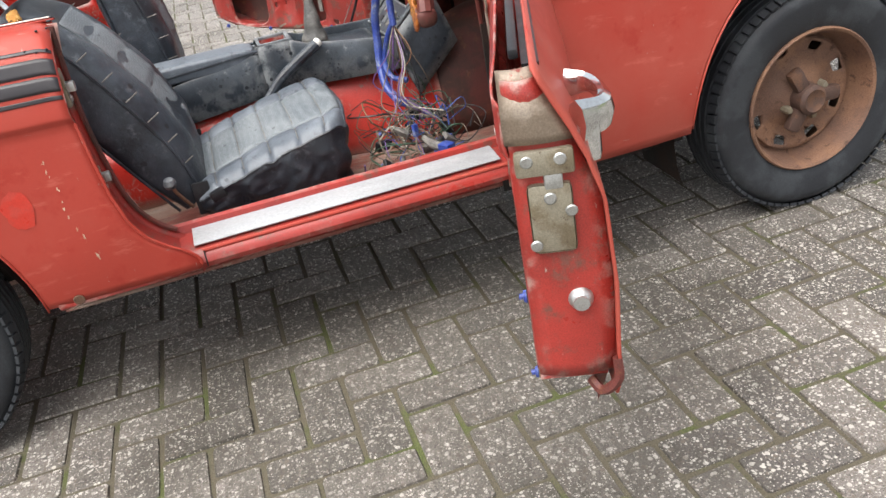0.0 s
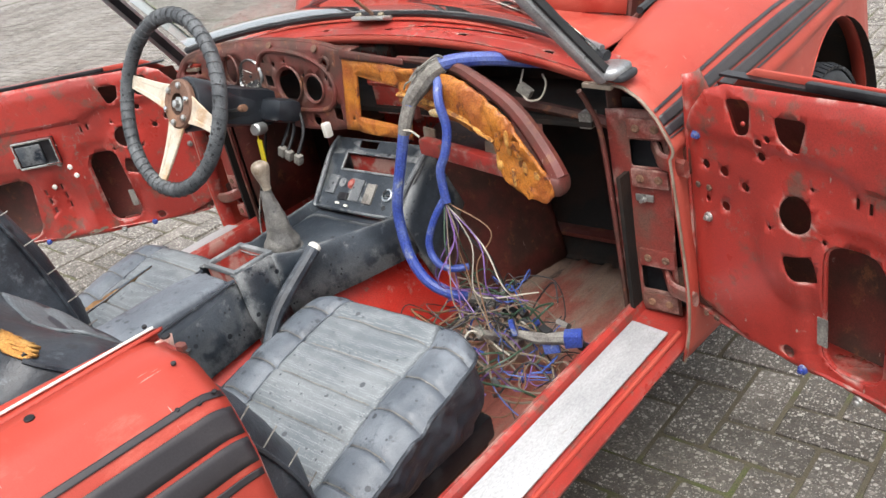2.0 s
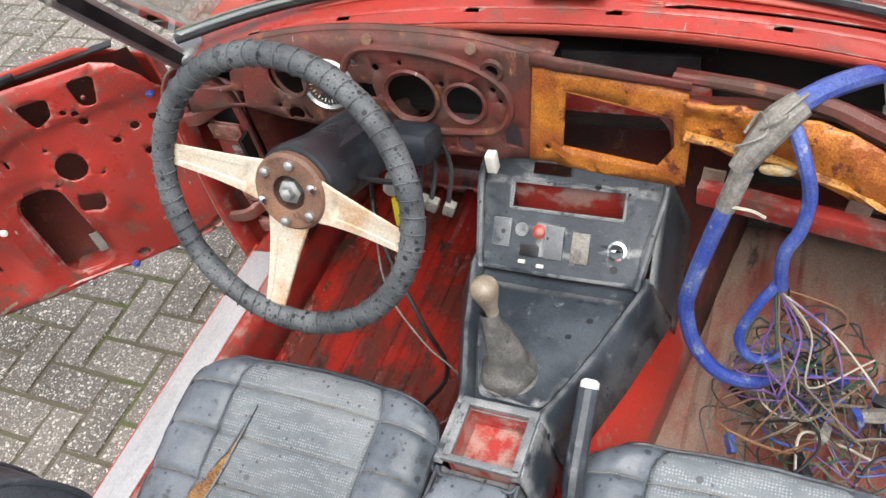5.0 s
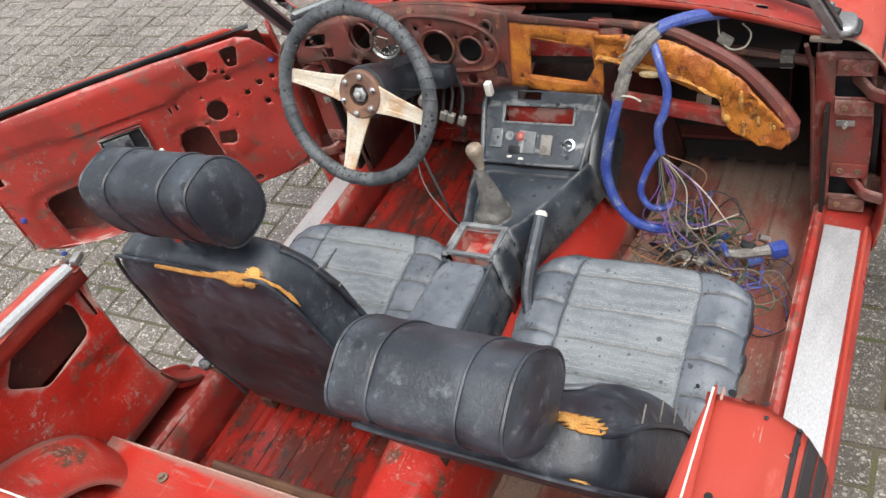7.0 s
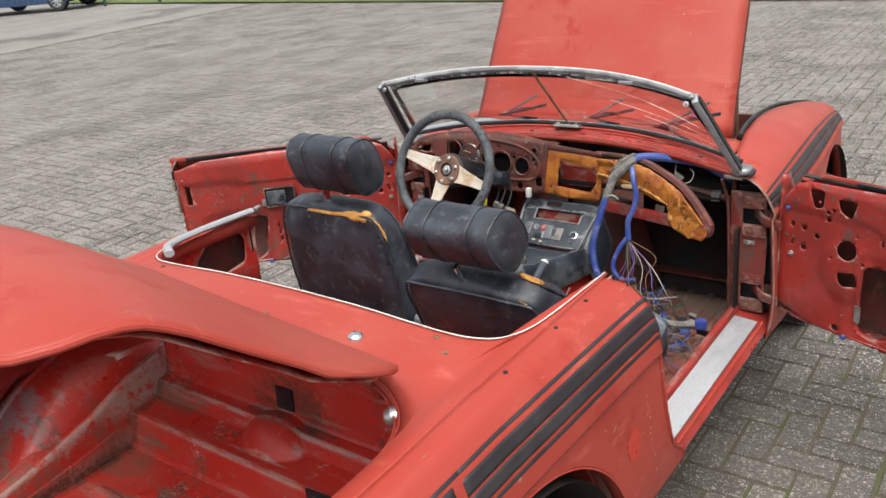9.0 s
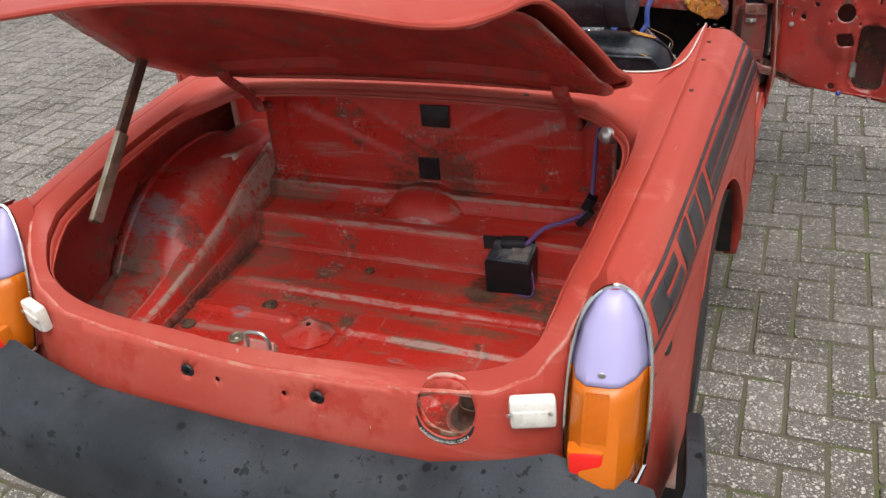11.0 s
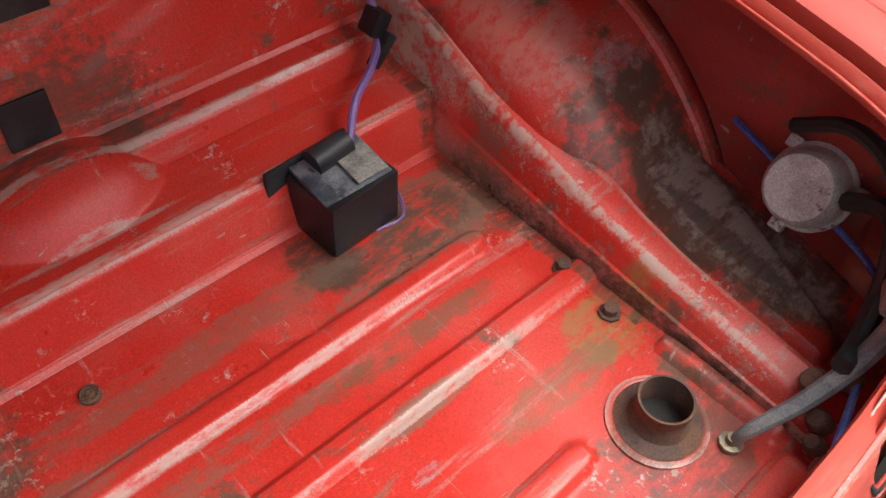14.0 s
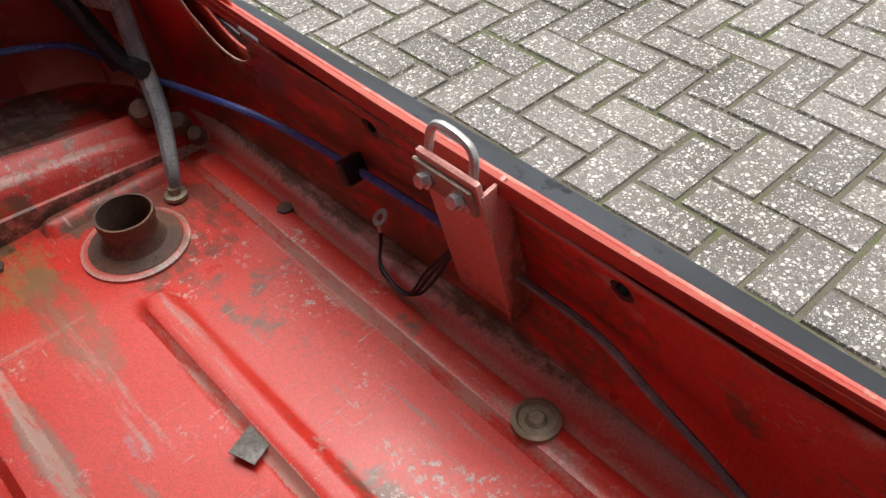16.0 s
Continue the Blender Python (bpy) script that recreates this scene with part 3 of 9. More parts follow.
def round_poly(pts, r, n=4):
    """A polygon with its corners rounded."""
    out, k = [], len(pts)
    for i in range(k):
        p, a, b = Vector(pts[i]), Vector(pts[i - 1]), Vector(pts[(i + 1) % k])
        u, v = (a - p), (b - p)
        d = min(r, u.length * 0.48, v.length * 0.48)
        s, e = p + u.normalized() * d, p + v.normalized() * d
        for j in range(n + 1):
            t = j / n
            out.append(tuple((1 - t) ** 2 * s + 2 * t * (1 - t) * p + t * t * e))
    return out


def circ(c, r, n=12, sx=1.0):
    return [(c[0] + sx * r * math.cos(2 * math.pi * k / n), c[1] + r * math.sin(2 * math.pi * k / n)) for k in range(n)]


def sheet(outline, holes, place, bm=None, cut=0.0, relief=None):
    """A sheet with holes in it: loops of (u, v), put into space by place(u, v). cut: size of the net that it is split by."""
    t = bmesh.new()
    edges = []
    for loop in [outline] + list(holes):
        vs = [t.verts.new((u, v, 0)) for u, v in loop]
        edges += [t.edges.new((vs[i], vs[(i + 1) % len(vs)])) for i in range(len(vs))]
    bmesh.ops.triangle_fill(t, use_beauty=True, use_dissolve=False, edges=edges)
    if cut:
        us, vs_ = [p[0] for p in outline], [p[1] for p in outline]
        for ax, lo, hi in ((0, min(us), max(us)), (1, min(vs_), max(vs_))):
            k = lo + cut
            while k < hi - cut * 0.3:
                no = (1, 0, 0) if ax == 0 else (0, 1, 0)
                co = (k, 0, 0) if ax == 0 else (0, k, 0)
                bmesh.ops.bisect_plane(t, geom=t.verts[:] + t.edges[:] + t.faces[:], plane_co=co, plane_no=no)
                k += cut
    for v in t.verts:
        v.co = place(v.co.x, v.co.y)
    if bm:
        return add(bm, t)
    return t


def pad(cx, cy, cz, sx, sy, sz, e=4.0, tilt=0.0, n=22):
    """A stuffed, rounded cushion."""
    def at(u, v):
        a, b = lerp(-math.pi / 2, math.pi / 2, v), lerp(-math.pi, math.pi, u)

        def sg(t, p):
            return math.copysign(abs(t) ** p, t)
        p = 2 / e
        return Vector((cx + sx * sg(math.cos(a), p) * sg(math.cos(b), p), cy + sy * sg(math.cos(a), p) * sg(math.sin(b), p), cz + sz * sg(math.sin(a), p)))
    bm = grid(at, 2 * n, n)
    bmesh.ops.remove_doubles(bm, verts=bm.verts, dist=0.0004)
    return bm


def mirror(bm):
    for v in bm.verts:
        v.co.x = -v.co.x
    bmesh.ops.reverse_faces(bm, faces=bm.faces)
    return bm


def sides(build):
    """The right-hand build and its mirror image."""
    return [build(), mirror(build())]


# ---- the roadster: outer panels ----
car = thing("roadster", "faded red stripped two-seat roadster with open doors, bonnet and boot", "car")

SEAM = [(-0.56, 0.58, 0.855), (-0.3, 0.597, 0.885), (0.0, 0.606, 0.903), (0.3, 0.606, 0.902), (0.62, 0.597, 0.893)]
CREASE = [(-0.60, 0.672, 0.71), (-0.45, 0.692, 0.72), (-0.2, 0.706, 0.73), (0.0, 0.713, 0.736), (0.3, 0.725, 0.737), (0.66, 0.735, 0.733)]


def arch_bottom(y, yc, r, low, zc=0.33):
    d = abs(y - yc)
    return max(low, zc + math.sqrt(max(0, r * r - d * d))) if d < r else low


def front_crown(y):
    return 0.001 + 0.007 * min(1, max(0, (y - 1.49) / 0.5))


def wing_section(y, v, xs, zs, xc, zc, zb, low_in=0.06, crown=0.0):
    """A wing's skin from its top seam (v 0) over the crease to its lower edge (v 1)."""
    pts = [(xs, zs), (lerp(xs, xc, 0.42), zs - 0.004), (lerp(xs, xc, 0.75), lerp(zs, zc, 0.26)), (lerp(xs, xc, 0.93), lerp(zs, zc, 0.62)),
           (xc, zc + 0.006), (xc + 0.001, zc - 0.004), (xc - 0.006, zc - 0.018)]
    if crown:
        rows = ((0, 0, 0), (0.2, 0.02, 0.9), (0.42, 0.08, 1.0), (0.64, 0.25, 0.7), (0.82, 0.52, 0.35), (0.94, 0.80, 0.1))
        pts = [(lerp(xs, xc, a), lerp(zs, zc, d) + crown * k) for a, d, k in rows] + [(xc, zc + 0.006), (xc + 0.001, zc - 0.004), (xc - 0.006, zc - 0.018)]
    if v <= 0.5:
        s = v / 0.5 * (len(pts) - 1)
        j = min(int(s), len(pts) - 2)
        return lerp(pts[j][0], pts[j + 1][0], s - j), lerp(pts[j][1], pts[j + 1][1], s - j)
    w = (v - 0.5) / 0.5
    z = lerp(zc - 0.018, zb, w)
    h = (zc - 0.018 - z) / 0.53
    x = xc - 0.006 + 0.018 * math.sin(min(h, 1) * 2.2) - low_in * max(0, h - 0.45) ** 2 * 3.2
    return x, z


WING_FRONT = [(0.33, 0.735), (0.375, 0.728), (0.40, 0.70), (0.42, 0.672), (0.45, 0.643), (0.49, 0.622), (0.56, 0.606), (0.65, 0.598), (0.74, 0.592), (0.80, 0.596), (0.86, 0.60), (0.91, 0.603)]


def wing_front(z):
    """How far forward the rear wing reaches at a height: straight, then swept into the sill."""
    return table(WING_FRONT, z)[0]


def tuck(x, z, k):
    """The wing's foot draws in to meet the rocker."""
    t = min(1, max(0, (0.52 - z) / 0.16))
    return x - max(0, x - 0.734) * t * t * (3 - 2 * t) * k


def rear_wing_at(y, v, zb=None):
    xs, zs = table(SEAM, y)
    xc, zc = table(CREASE, y)
    tip = max(0.0, (y - 0.62) / 0.045)
    if zb is None:
        zb = arch_bottom(y, 0.025, 0.38, 0.40 if y < 0 else 0.345)
    x, z = wing_section(y, v, xs, zs - 0.012 * tip ** 2, xc, zc, zb)
    if y > 0.42:
        k = (y - 0.42) / 0.245
        return Vector((tuck(x, z, k * k), 0.42 + k * (wing_front(z) - 0.42), z))
    if y < -0.45:
        # the tail's end leans with the lamp's rim
        end = table([(0.45, -0.655), (0.60, -0.65), (0.70, -0.63), (0.80, -0.602), (0.855, -0.574), (0.9, -0.565)], z)[0]
        far = -0.45 + (y + 0.45) / 0.11 * (-0.45 - end)
        return Vector((x + 0.13 * (far - y), far, z))
    return Vector((x, y, z))


def rear_wing():
    ys = sorted({round(-0.56 + i * 0.0245, 4) for i in range(51)} | {-0.406, -0.4045, -0.40, 0.40, 0.4045, 0.406})
    return grid(lambda u, v: rear_wing_at(ys[round(u * (len(ys) - 1))], v), len(ys) - 1, 44)


for bm in sides(rear_wing):
    wing = part("rear_wing", bm, RED, car, "faded orange-red rear wing with black side stripes", thick=0.004)

FSEAM = [(1.45, 0.60, 0.866), (1.6, 0.572, 0.888), (1.8, 0.535, 0.902), (2.0, 0.513, 0.898), (2.15, 0.505, 0.884), (2.3, 0.502, 0.865), (2.6, 0.502, 0.812), (2.8, 0.512, 0.762), (2.88, 0.52, 0.73), (2.95, 0.545, 0.69)]
FCREASE = [(1.45, 0.737, 0.752), (1.6, 0.746, 0.752), (1.8, 0.748, 0.751), (2.0, 0.74, 0.75), (2.15, 0.727, 0.748), (2.3, 0.712, 0.743), (2.5, 0.69, 0.735), (2.7, 0.665, 0.71), (2.85, 0.63, 0.68), (2.95, 0.59, 0.65)]


def front_wing():
    ys = sorted({round(1.45 + i * 0.03, 4) for i in range(51)} | {1.926, 1.9275, 1.932, 2.692, 2.6965, 2.698})

    def at(u, v):
        y = ys[round(u * (len(ys) - 1))]
        xs, zs = table(FSEAM, y)
        xc, zc = table(FCREASE, y)
        low = 0.325 if y < 2.3 else lerp(0.34, 0.45, min(1, max(0, (y - 2.62) / 0.4)))
        zb = arch_bottom(y, 2.312, 0.385, low)
        x, z = wing_section(y, v, xs, zs, xc, zc, zb, crown=front_crown(y))
        return Vector((x, y, z))
    return grid(at, len(ys) - 1, 34)


for bm in sides(front_wing):
    part("front_wing", bm, RED, car, "faded red front wing with black side stripes", thick=0.004)


def arch_lip(yc):
    def at(u, v):
        r0 = 0.38 if yc < 1 else 0.385
        a = lerp(0.02, math.pi - (0.2 if yc < 1 else 0.02), u)
        y = yc + r0 * math.cos(a)
        z = 0.33 + r0 * math.sin(a)
        cr = CREASE if yc < 1 else FCREASE
        xs, zs = table(SEAM if yc < 1 else FSEAM, y)
        xc, zc = table(cr, y)
        x, _ = wing_section(y, 1.0, xs, zs, xc, zc, max(z, 0.2))
        r = r0 - (0.0, 0.004, 0.006)[min(2, round(v * 2))]
        return Vector((x + (0.001, 0.002, -0.03)[min(2, round(v * 2))], yc + r * math.cos(a), 0.33 + r * math.sin(a)))
    return grid(at, 40, 2)


def wheel_well(yc, r=0.412, x0=0.505):
    def at(u, v):
        a = lerp(0.14, math.pi + 0.3, u)
        return Vector((lerp(x0, 0.715 if yc < 1 else 0.70, v), yc + r * math.cos(a), 0.30 + r * math.sin(a)))
    bm = grid(at, 24, 2)

    def wall(u, v):
        a = lerp(0.14, math.pi + 0.3, u)
        return Vector((x0, yc + r * math.cos(a) * v, 0.30 + r * math.sin(a) * v))
    return grid(wall, 24, 2, bm)


for yc in (0.0, 2.312):
    for bm in sides(lambda: arch_lip(yc if yc > 1 else 0.025)):
        part("arch_lip", bm, RED, car, thick=0.003)
    for bm in sides(lambda: wheel_well(yc) if yc > 1 else wheel_well(yc, 0.388, 0.514)):
        part("wheel_well", bm, BITUMEN_SHADE, car, "blackened inner wheel arch")


# the deck between cockpit and boot, with the boot opening cut into it
def deck_z(x, y):
    zc = table([(-0.705, 0.672), (-0.698, 0.683), (-0.676, 0.702), (-0.64, 0.755), (-0.588, 0.812), (-0.5, 0.866), (-0.3, 0.905), (-0.1, 0.927), (0.2, 0.932), (0.66, 0.925)], y)[0]
    zs = table(SEAM, y)[1] if y > -0.56 else zc + 0.02
    t = min(1, abs(x) / max(0.1, table(SEAM, y)[0]))
    return lerp(zc, zs, t ** 2.2)


def deck_ring():
    outer, inner = [], []
    half_out = [(0, 0.175), (0.12, 0.175), (0.24, 0.175), (0.36, 0.173), (0.45, 0.176), (0.505, 0.186), (0.55, 0.212), (0.575, 0.255), (0.588, 0.31), (0.592, 0.40), (0.593, 0.52),
                (0.594, 0.603), (0.598, 0.603), (0.601, 0.5), (0.607, 0.3), (0.6065, 0.15), (0.606, 0.0), (0.603, -0.15), (0.597, -0.3), (0.588, -0.44), (0.578, -0.553), (0.558, -0.615), (0.515, -0.658),
                (0.44, -0.682), (0.33, -0.690), (0.2, -0.695), (0.1, -0.698), (0, -0.700)]
    half_in = [(0, -0.002), (0.1, -0.002), (0.2, -0.002), (0.3, -0.003), (0.38, -0.006), (0.43, -0.013), (0.465, -0.024), (0.487, -0.036), (0.503, -0.048), (0.517, -0.063), (0.528, -0.08), (0.536, -0.098), (0.542, -0.117),
               (0.546, -0.138), (0.549, -0.165), (0.55, -0.2), (0.55, -0.24), (0.547, -0.3), (0.544, -0.38), (0.539, -0.46), (0.531, -0.545), (0.518, -0.603), (0.487, -0.642),
               (0.42, -0.661), (0.315, -0.670), (0.2, -0.671), (0.1, -0.674), (0, -0.676)]

    corners = half_out
    # more points on the curves, the cockpit's corner kept sharp
    fine_out, fine_in = [], []
    for k in range(len(half_out) - 1):
        for m in range(3):
            f = m / 3
            for src, dst, lo, hi in ((half_out, fine_out, 13 if k >= 13 else 0, 27 if k >= 13 else (11 if k < 11 else k + 1)), (half_in, fine_in, 0, 27)):
                p = [src[max(lo, min(hi, q))] for q in (k - 1, k, k + 1, k + 2)]
                dst.append(tuple(0.5 * (2 * p[1][c] + (p[2][c] - p[0][c]) * f + (2 * p[0][c] - 5 * p[1][c] + 4 * p[2][c] - p[3][c]) * f * f + (3 * p[1][c] - p[0][c] - 3 * p[2][c] + p[3][c]) * f ** 3) for c in (0, 1)))
    half_out, half_in = fine_out + half_out[-1:], fine_in + half_in[-1:]

    def at(u, v):
        i = round(u * (2 * len(half_out) - 2))
        n = len(half_out)
        s = 1 if i < n else -1
        k = i if i < n else 2 * n - 2 - i
        a, b = half_out[k], half_in[k]
        x, y = lerp(a[0], b[0], v), lerp(a[1], b[1], v)
        z = deck_z(x, y)
        side = min(1, max(0, (abs(b[0]) - 0.44) / 0.07)) * min(1, max(0, (b[1] + 0.655) / 0.08))
        z -= 0.016 * side * v * v + (0.014 if v > 0.99 else 0)
        return Vector((s * x, y, z))
    return grid(at, 2 * len(half_out) - 2, 12), half_in, corners


bm, BOOT, COCKPIT = deck_ring()
bmesh.ops.remove_doubles(bm, verts=bm.verts, dist=0.0005)
part("rear_deck", bm, RED, car, "faded red rear deck with screw holes and two chrome studs", thick=0.004)


def loop3(half, dz=0.0, grow=0.0):
    pts = [Vector((x * (1 + grow), y, deck_z(x, y) + dz - 0.016 * min(1, max(0, (abs(x) - 0.44) / 0.07)) * min(1, max(0, (y + 0.655) / 0.08)))) for x, y in half]
    return pts + [Vector((-p.x, p.y, p.z)) for p in pts[-2:0:-1]]


# gutter round the boot opening: turned-down flange and a ledge
lp = loop3(BOOT)
bm = bmesh.new()
prof = [(1.0, -0.012), (0.994, -0.026), (0.982, -0.030), (0.976, -0.022)]
cx, cy = 0.0, -0.38


def gutter_pt(p, k, dz):
    back = min(1, max(0, (p.y + 0.655) / 0.06))
    return (cx + (p.x - cx) * lerp(1.0, k, back), cy + (p.y - cy) * lerp(1.0, k, back), p.z + lerp(-0.012, dz, back))


rings = [[bm.verts.new(gutter_pt(p, k, dz)) for p in lp] for k, dz in prof]
for a, b in zip(rings, rings[1:]):
    for i in range(len(lp)):
        if lp[i].y > -0.655 or lp[(i + 1) % len(lp)].y > -0.655:
            bm.faces.new((a[i], a[(i + 1) % len(lp)], b[(i + 1) % len(lp)], b[i]))
part("boot_gutter", bm, RED, car, thick=0.003)
# white piping along the cockpit's rear edge
pipe_pts = [(x, y - 0.003, deck_z(x, y) + 0.003) for x, y in COCKPIT[:12]]
pipe_pts = [(-x, y, z) for x, y, z in pipe_pts[:0:-1]] + pipe_pts
part("cockpit_piping", tube(pipe_pts, 0.0016, 90, 6), WHITE_PL, car, "thin white edge piping")
# turned-down flange below it
part("cockpit_flange", grid(lambda u, v: (lambda p: Vector((p[0] * (1 - 0.004 * v), p[1] + 0.002, p[2] - 0.004 - 0.045 * v)))(pipe_pts[round(u * (len(pipe_pts) - 1))]), len(pipe_pts) - 1, 2), RED, car, thick=0.002)


# rear panel under the boot lip, between the lamps
LIP = [(0, -0.700), (0.1, -0.698), (0.2, -0.695), (0.33, -0.690), (0.44, -0.682), (0.515, -0.658), (0.558, -0.615), (0.578, -0.553)]


def panel_at(x, z):
    """The rear panel's depth at a place: it meets the deck's lip and leans out below it."""
    yr = table(LIP, abs(x))[0]
    zt = deck_z(x, yr)
    t = max(0.0, zt - z)
    return yr - 0.010 * (1 - math.exp(-t / 0.012)) - 0.2 * t * min(1, t / 0.06)


def rear_panel():
    holes = [circ((0.37, 0.672), 0.05, 24), circ((0.136, 0.65), 0.011, 12), circ((-0.136, 0.65), 0.011, 12), circ((0.07, 0.645), 0.005, 8), circ((-0.07, 0.645), 0.005, 8)]
    xs = [0.56 - 1.12 * i / 56 for i in range(57)]
    out = [(x, deck_z(x, table(LIP, abs(x))[0]) - 0.002) for x in xs] + [(-x, 0.46) for x in xs]
    return sheet(out, holes, lambda x, z: Vector((x, panel_at(x, z), z)), cut=0.024)


bm = rear_panel()
rear = part("rear_panel", bm, RED, car, "faded red rear panel with bare plate and filler holes", thick=0.003, offset=1.0)
lip_pts = [(x, table(LIP, abs(x))[0] - 0.001, deck_z(x, table(LIP, abs(x))[0]) - 0.003) for x in [-0.57 + 1.14 * i / 60 for i in range(61)]]
part("boot_lip", tube(lip_pts, 0.0045, 120, 8), LIP_RED, rear, "worn rolled boot lip")


# tail quarters: the wing's end, closed behind the lamps
def tail_corner():
    edge = sorted((p.z, p.x, p.y) for p in (rear_wing_at(-0.56, k / 60, 0.42) for k in range(61)))

    def at(u, v):
        x0, y0 = lerp(0.553, 0.577, u), lerp(table(LIP, 0.553)[0], -0.562, u)
        z = lerp(deck_z(x0, y0), 0.47, v)
        a = Vector((0.553, panel_at(0.553, z), z))
        bx, by = table(edge, z)
        return a.lerp(Vector((bx - 0.001, by + 0.001, z)), u) + Vector((0.012, -0.016, 0)) * math.sin(math.pi * u) * min(1, v * 4)
    return grid(at, 10, 24)


for bm in sides(tail_corner):
    part("tail_corner", bm, RED, car, thick=0.003)

# sills, treads, lower rocker
SILL = [(0.598, 0.30), (0.602, 0.40), (0.612, 0.408), (0.622, 0.404), (0.628, 0.386), (0.70, 0.378), (0.712, 0.372), (0.724, 0.36), (0.727, 0.35), (0.722, 0.338), (0.70, 0.33), (0.66, 0.325)]


def sill():
    def at(u, v):
        y = lerp(0.425, 1.93, u)
        x, z = SILL[round(v * (len(SILL) - 1))]
        if y < 0.72:
            x = min(0.729, x + (0.72 - y) * 0.06)
        return Vector((x, y, z))
    return grid(at, 24, len(SILL) - 1)


for k, bm in enumerate(sides(sill)):
    s = 1 if k == 0 else -1
    part("sill", bm, RED_IN, car, "scraped red door sill", thick=0.003)
    tread = part("tread_plate", box((s * 0.667, 1.085, 0.3895), (0.074, 0.72, 0.0035), Matrix.Rotation(radians(6.5) * s, 3, "Y"), bevel=0.001), ALU, car, "scratched bare aluminium tread plate")
    for y in (0.75, 0.96, 1.17, 1.39):
        part("screw", lathe(disc_prof(0.004, 0.002), (s * 0.668, y, 0.389), (s * 0.1, 0, 1), 10), DARK_RUST, tread)
    # raised bright lip of the rocker with a seam
    part("sill_edge", tube([(s * 0.712, 0.74, 0.374), (s * 0.712, 1.1, 0.373), (s * 0.713, 1.47, 0.373)], 0.005, 12, 8), RED, car)


# rear shut face of the door opening: the wing's edge turned in, swept forward at its foot
def b_post():
    def at(u, v):
        p = rear_wing_at(0.665, u, 0.338)
        e = (0.0, 0.02, 0.06, 0.5, 0.94, 1.0)[round(v * 5)]
        dip = (0.0, -0.002, -0.012, -0.02, -0.016, 0.0)[round(v * 5)]
        low = max(0.0, 0.47 - p.z) / 0.13
        x1 = min(p.x - 0.012, 0.634)
        return Vector((lerp(p.x, x1, e), p.y + dip * (1 - low * 0.6), p.z - 0.010 * e * min(1, low) + (dip * 0.6 if low > 0 else 0)))
    return grid(at, 44, 5)


for k, bm in enumerate(sides(b_post)):
    s = 1 if k == 0 else -1
    post = part("b_post", bm, RED_IN, car, "red shut face of the rear wing", thick=0.003)
    # folded edge of the wing skin and the ragged flange that held the seal
    part("post_edge", tube([(lambda p: Vector((s * p.x, p.y + 0.001, p.z)))(rear_wing_at(0.665, v, 0.338)) for v in [0.5 + 0.5 * i / 24 for i in range(24)]], 0.0035, 60, 6), RED, post)
    part("seal_flange", tube([(s * 0.634, wing_front(z) + 0.002, z) for z in (0.885, 0.80, 0.7, 0.6, 0.52, 0.47, 0.44, 0.42, 0.405)], 0.0055, 40, 6, flat=1.5), RUST_RED, post, "rusty pinched flange")
    part("seam", tube([(s * 0.716, 0.742, 0.374), (s * 0.7275, 0.742, 0.352), (s * 0.722, 0.741, 0.338)], 0.0016, 8, 5), BLACK, post, "dark panel gap")
    part("foot_plug", lathe(disc_prof(0.012, 0.003), (s * (rear_wing_at(0.5, 0.97).x - 0.001), 0.47, 0.352), (s, 0, -0.1), 14), DARK_RUST, post)

# scuttle from bonnet to windscreen, and the dash top rail
def scut(u, v):
    x = lerp(-0.562, 0.562, u)
    y0 = 1.505 + 0.055 * (1 - (x / 0.6) ** 2)
    y = lerp(y0, 1.73 + 0.03 * (1 - (x / 0.6) ** 2), v)
    z = 0.886 + 0.064 * (1 - (abs(x) / 0.562) ** 2.6) - 0.012 * v * (1 - (abs(x) / 0.562) ** 4)
    return Vector((x, y, z))


part("scuttle", grid(scut, 30, 5), RED, car, "red scuttle panel below the windscreen", thick=0.004)


def rail_place(x, w):
    b = 1 - (abs(x) / 0.62) ** 2.2
    return Vector((x, lerp(1.548, 1.478, w) + 0.025 * b - 0.03 * (1 - b), 0.885 + 0.058 * b - 0.012 * w))


holes = [[(x - 0.011, 0.60), (x + 0.011, 0.60), (x + 0.011, 0.74), (x - 0.011, 0.74)] for x in (-0.50, -0.34, -0.133, 0.068, 0.278, 0.492)]
holes += [[(0.13, 0.36), (0.42, 0.30), (0.42, 0.40), (0.13, 0.46)]]
out = [(-0.62 + 1.24 * i / 30, 0) for i in range(31)] + [(0.62 - 1.24 * i / 30, 1) for i in range(31)]
rail = part("dash_top_rail", sheet(out, holes, rail_place, cut=0.03), RED_IN, car, "scraped red dash top rail with slots", thick=0.003)
part("rail_lip", grid(lambda u, v: rail_place(lerp(-0.62, 0.62, u), 1.0) + Vector((0, 0.004 * v, -0.018 * v)), 30, 1), RED, rail, thick=0.002)

# bonnet, propped open, hinged at the scuttle
BON = radians(63)


def bonnet(u, v):
    l = 1.06 * v
    x = lerp(-1, 1, u) * lerp(0.506, 0.455, v)
    bulge = 0.05 * (1 - (abs(x) / 0.52) ** 2.5) - 0.05 * v ** 3
    roll = -0.012 if u in (0, 1) else 0
    n = bulge + roll
    return Vector((x, 1.735 + l * math.cos(BON) - n * math.sin(BON), 0.90 + l * math.sin(BON) + n * math.cos(BON)))


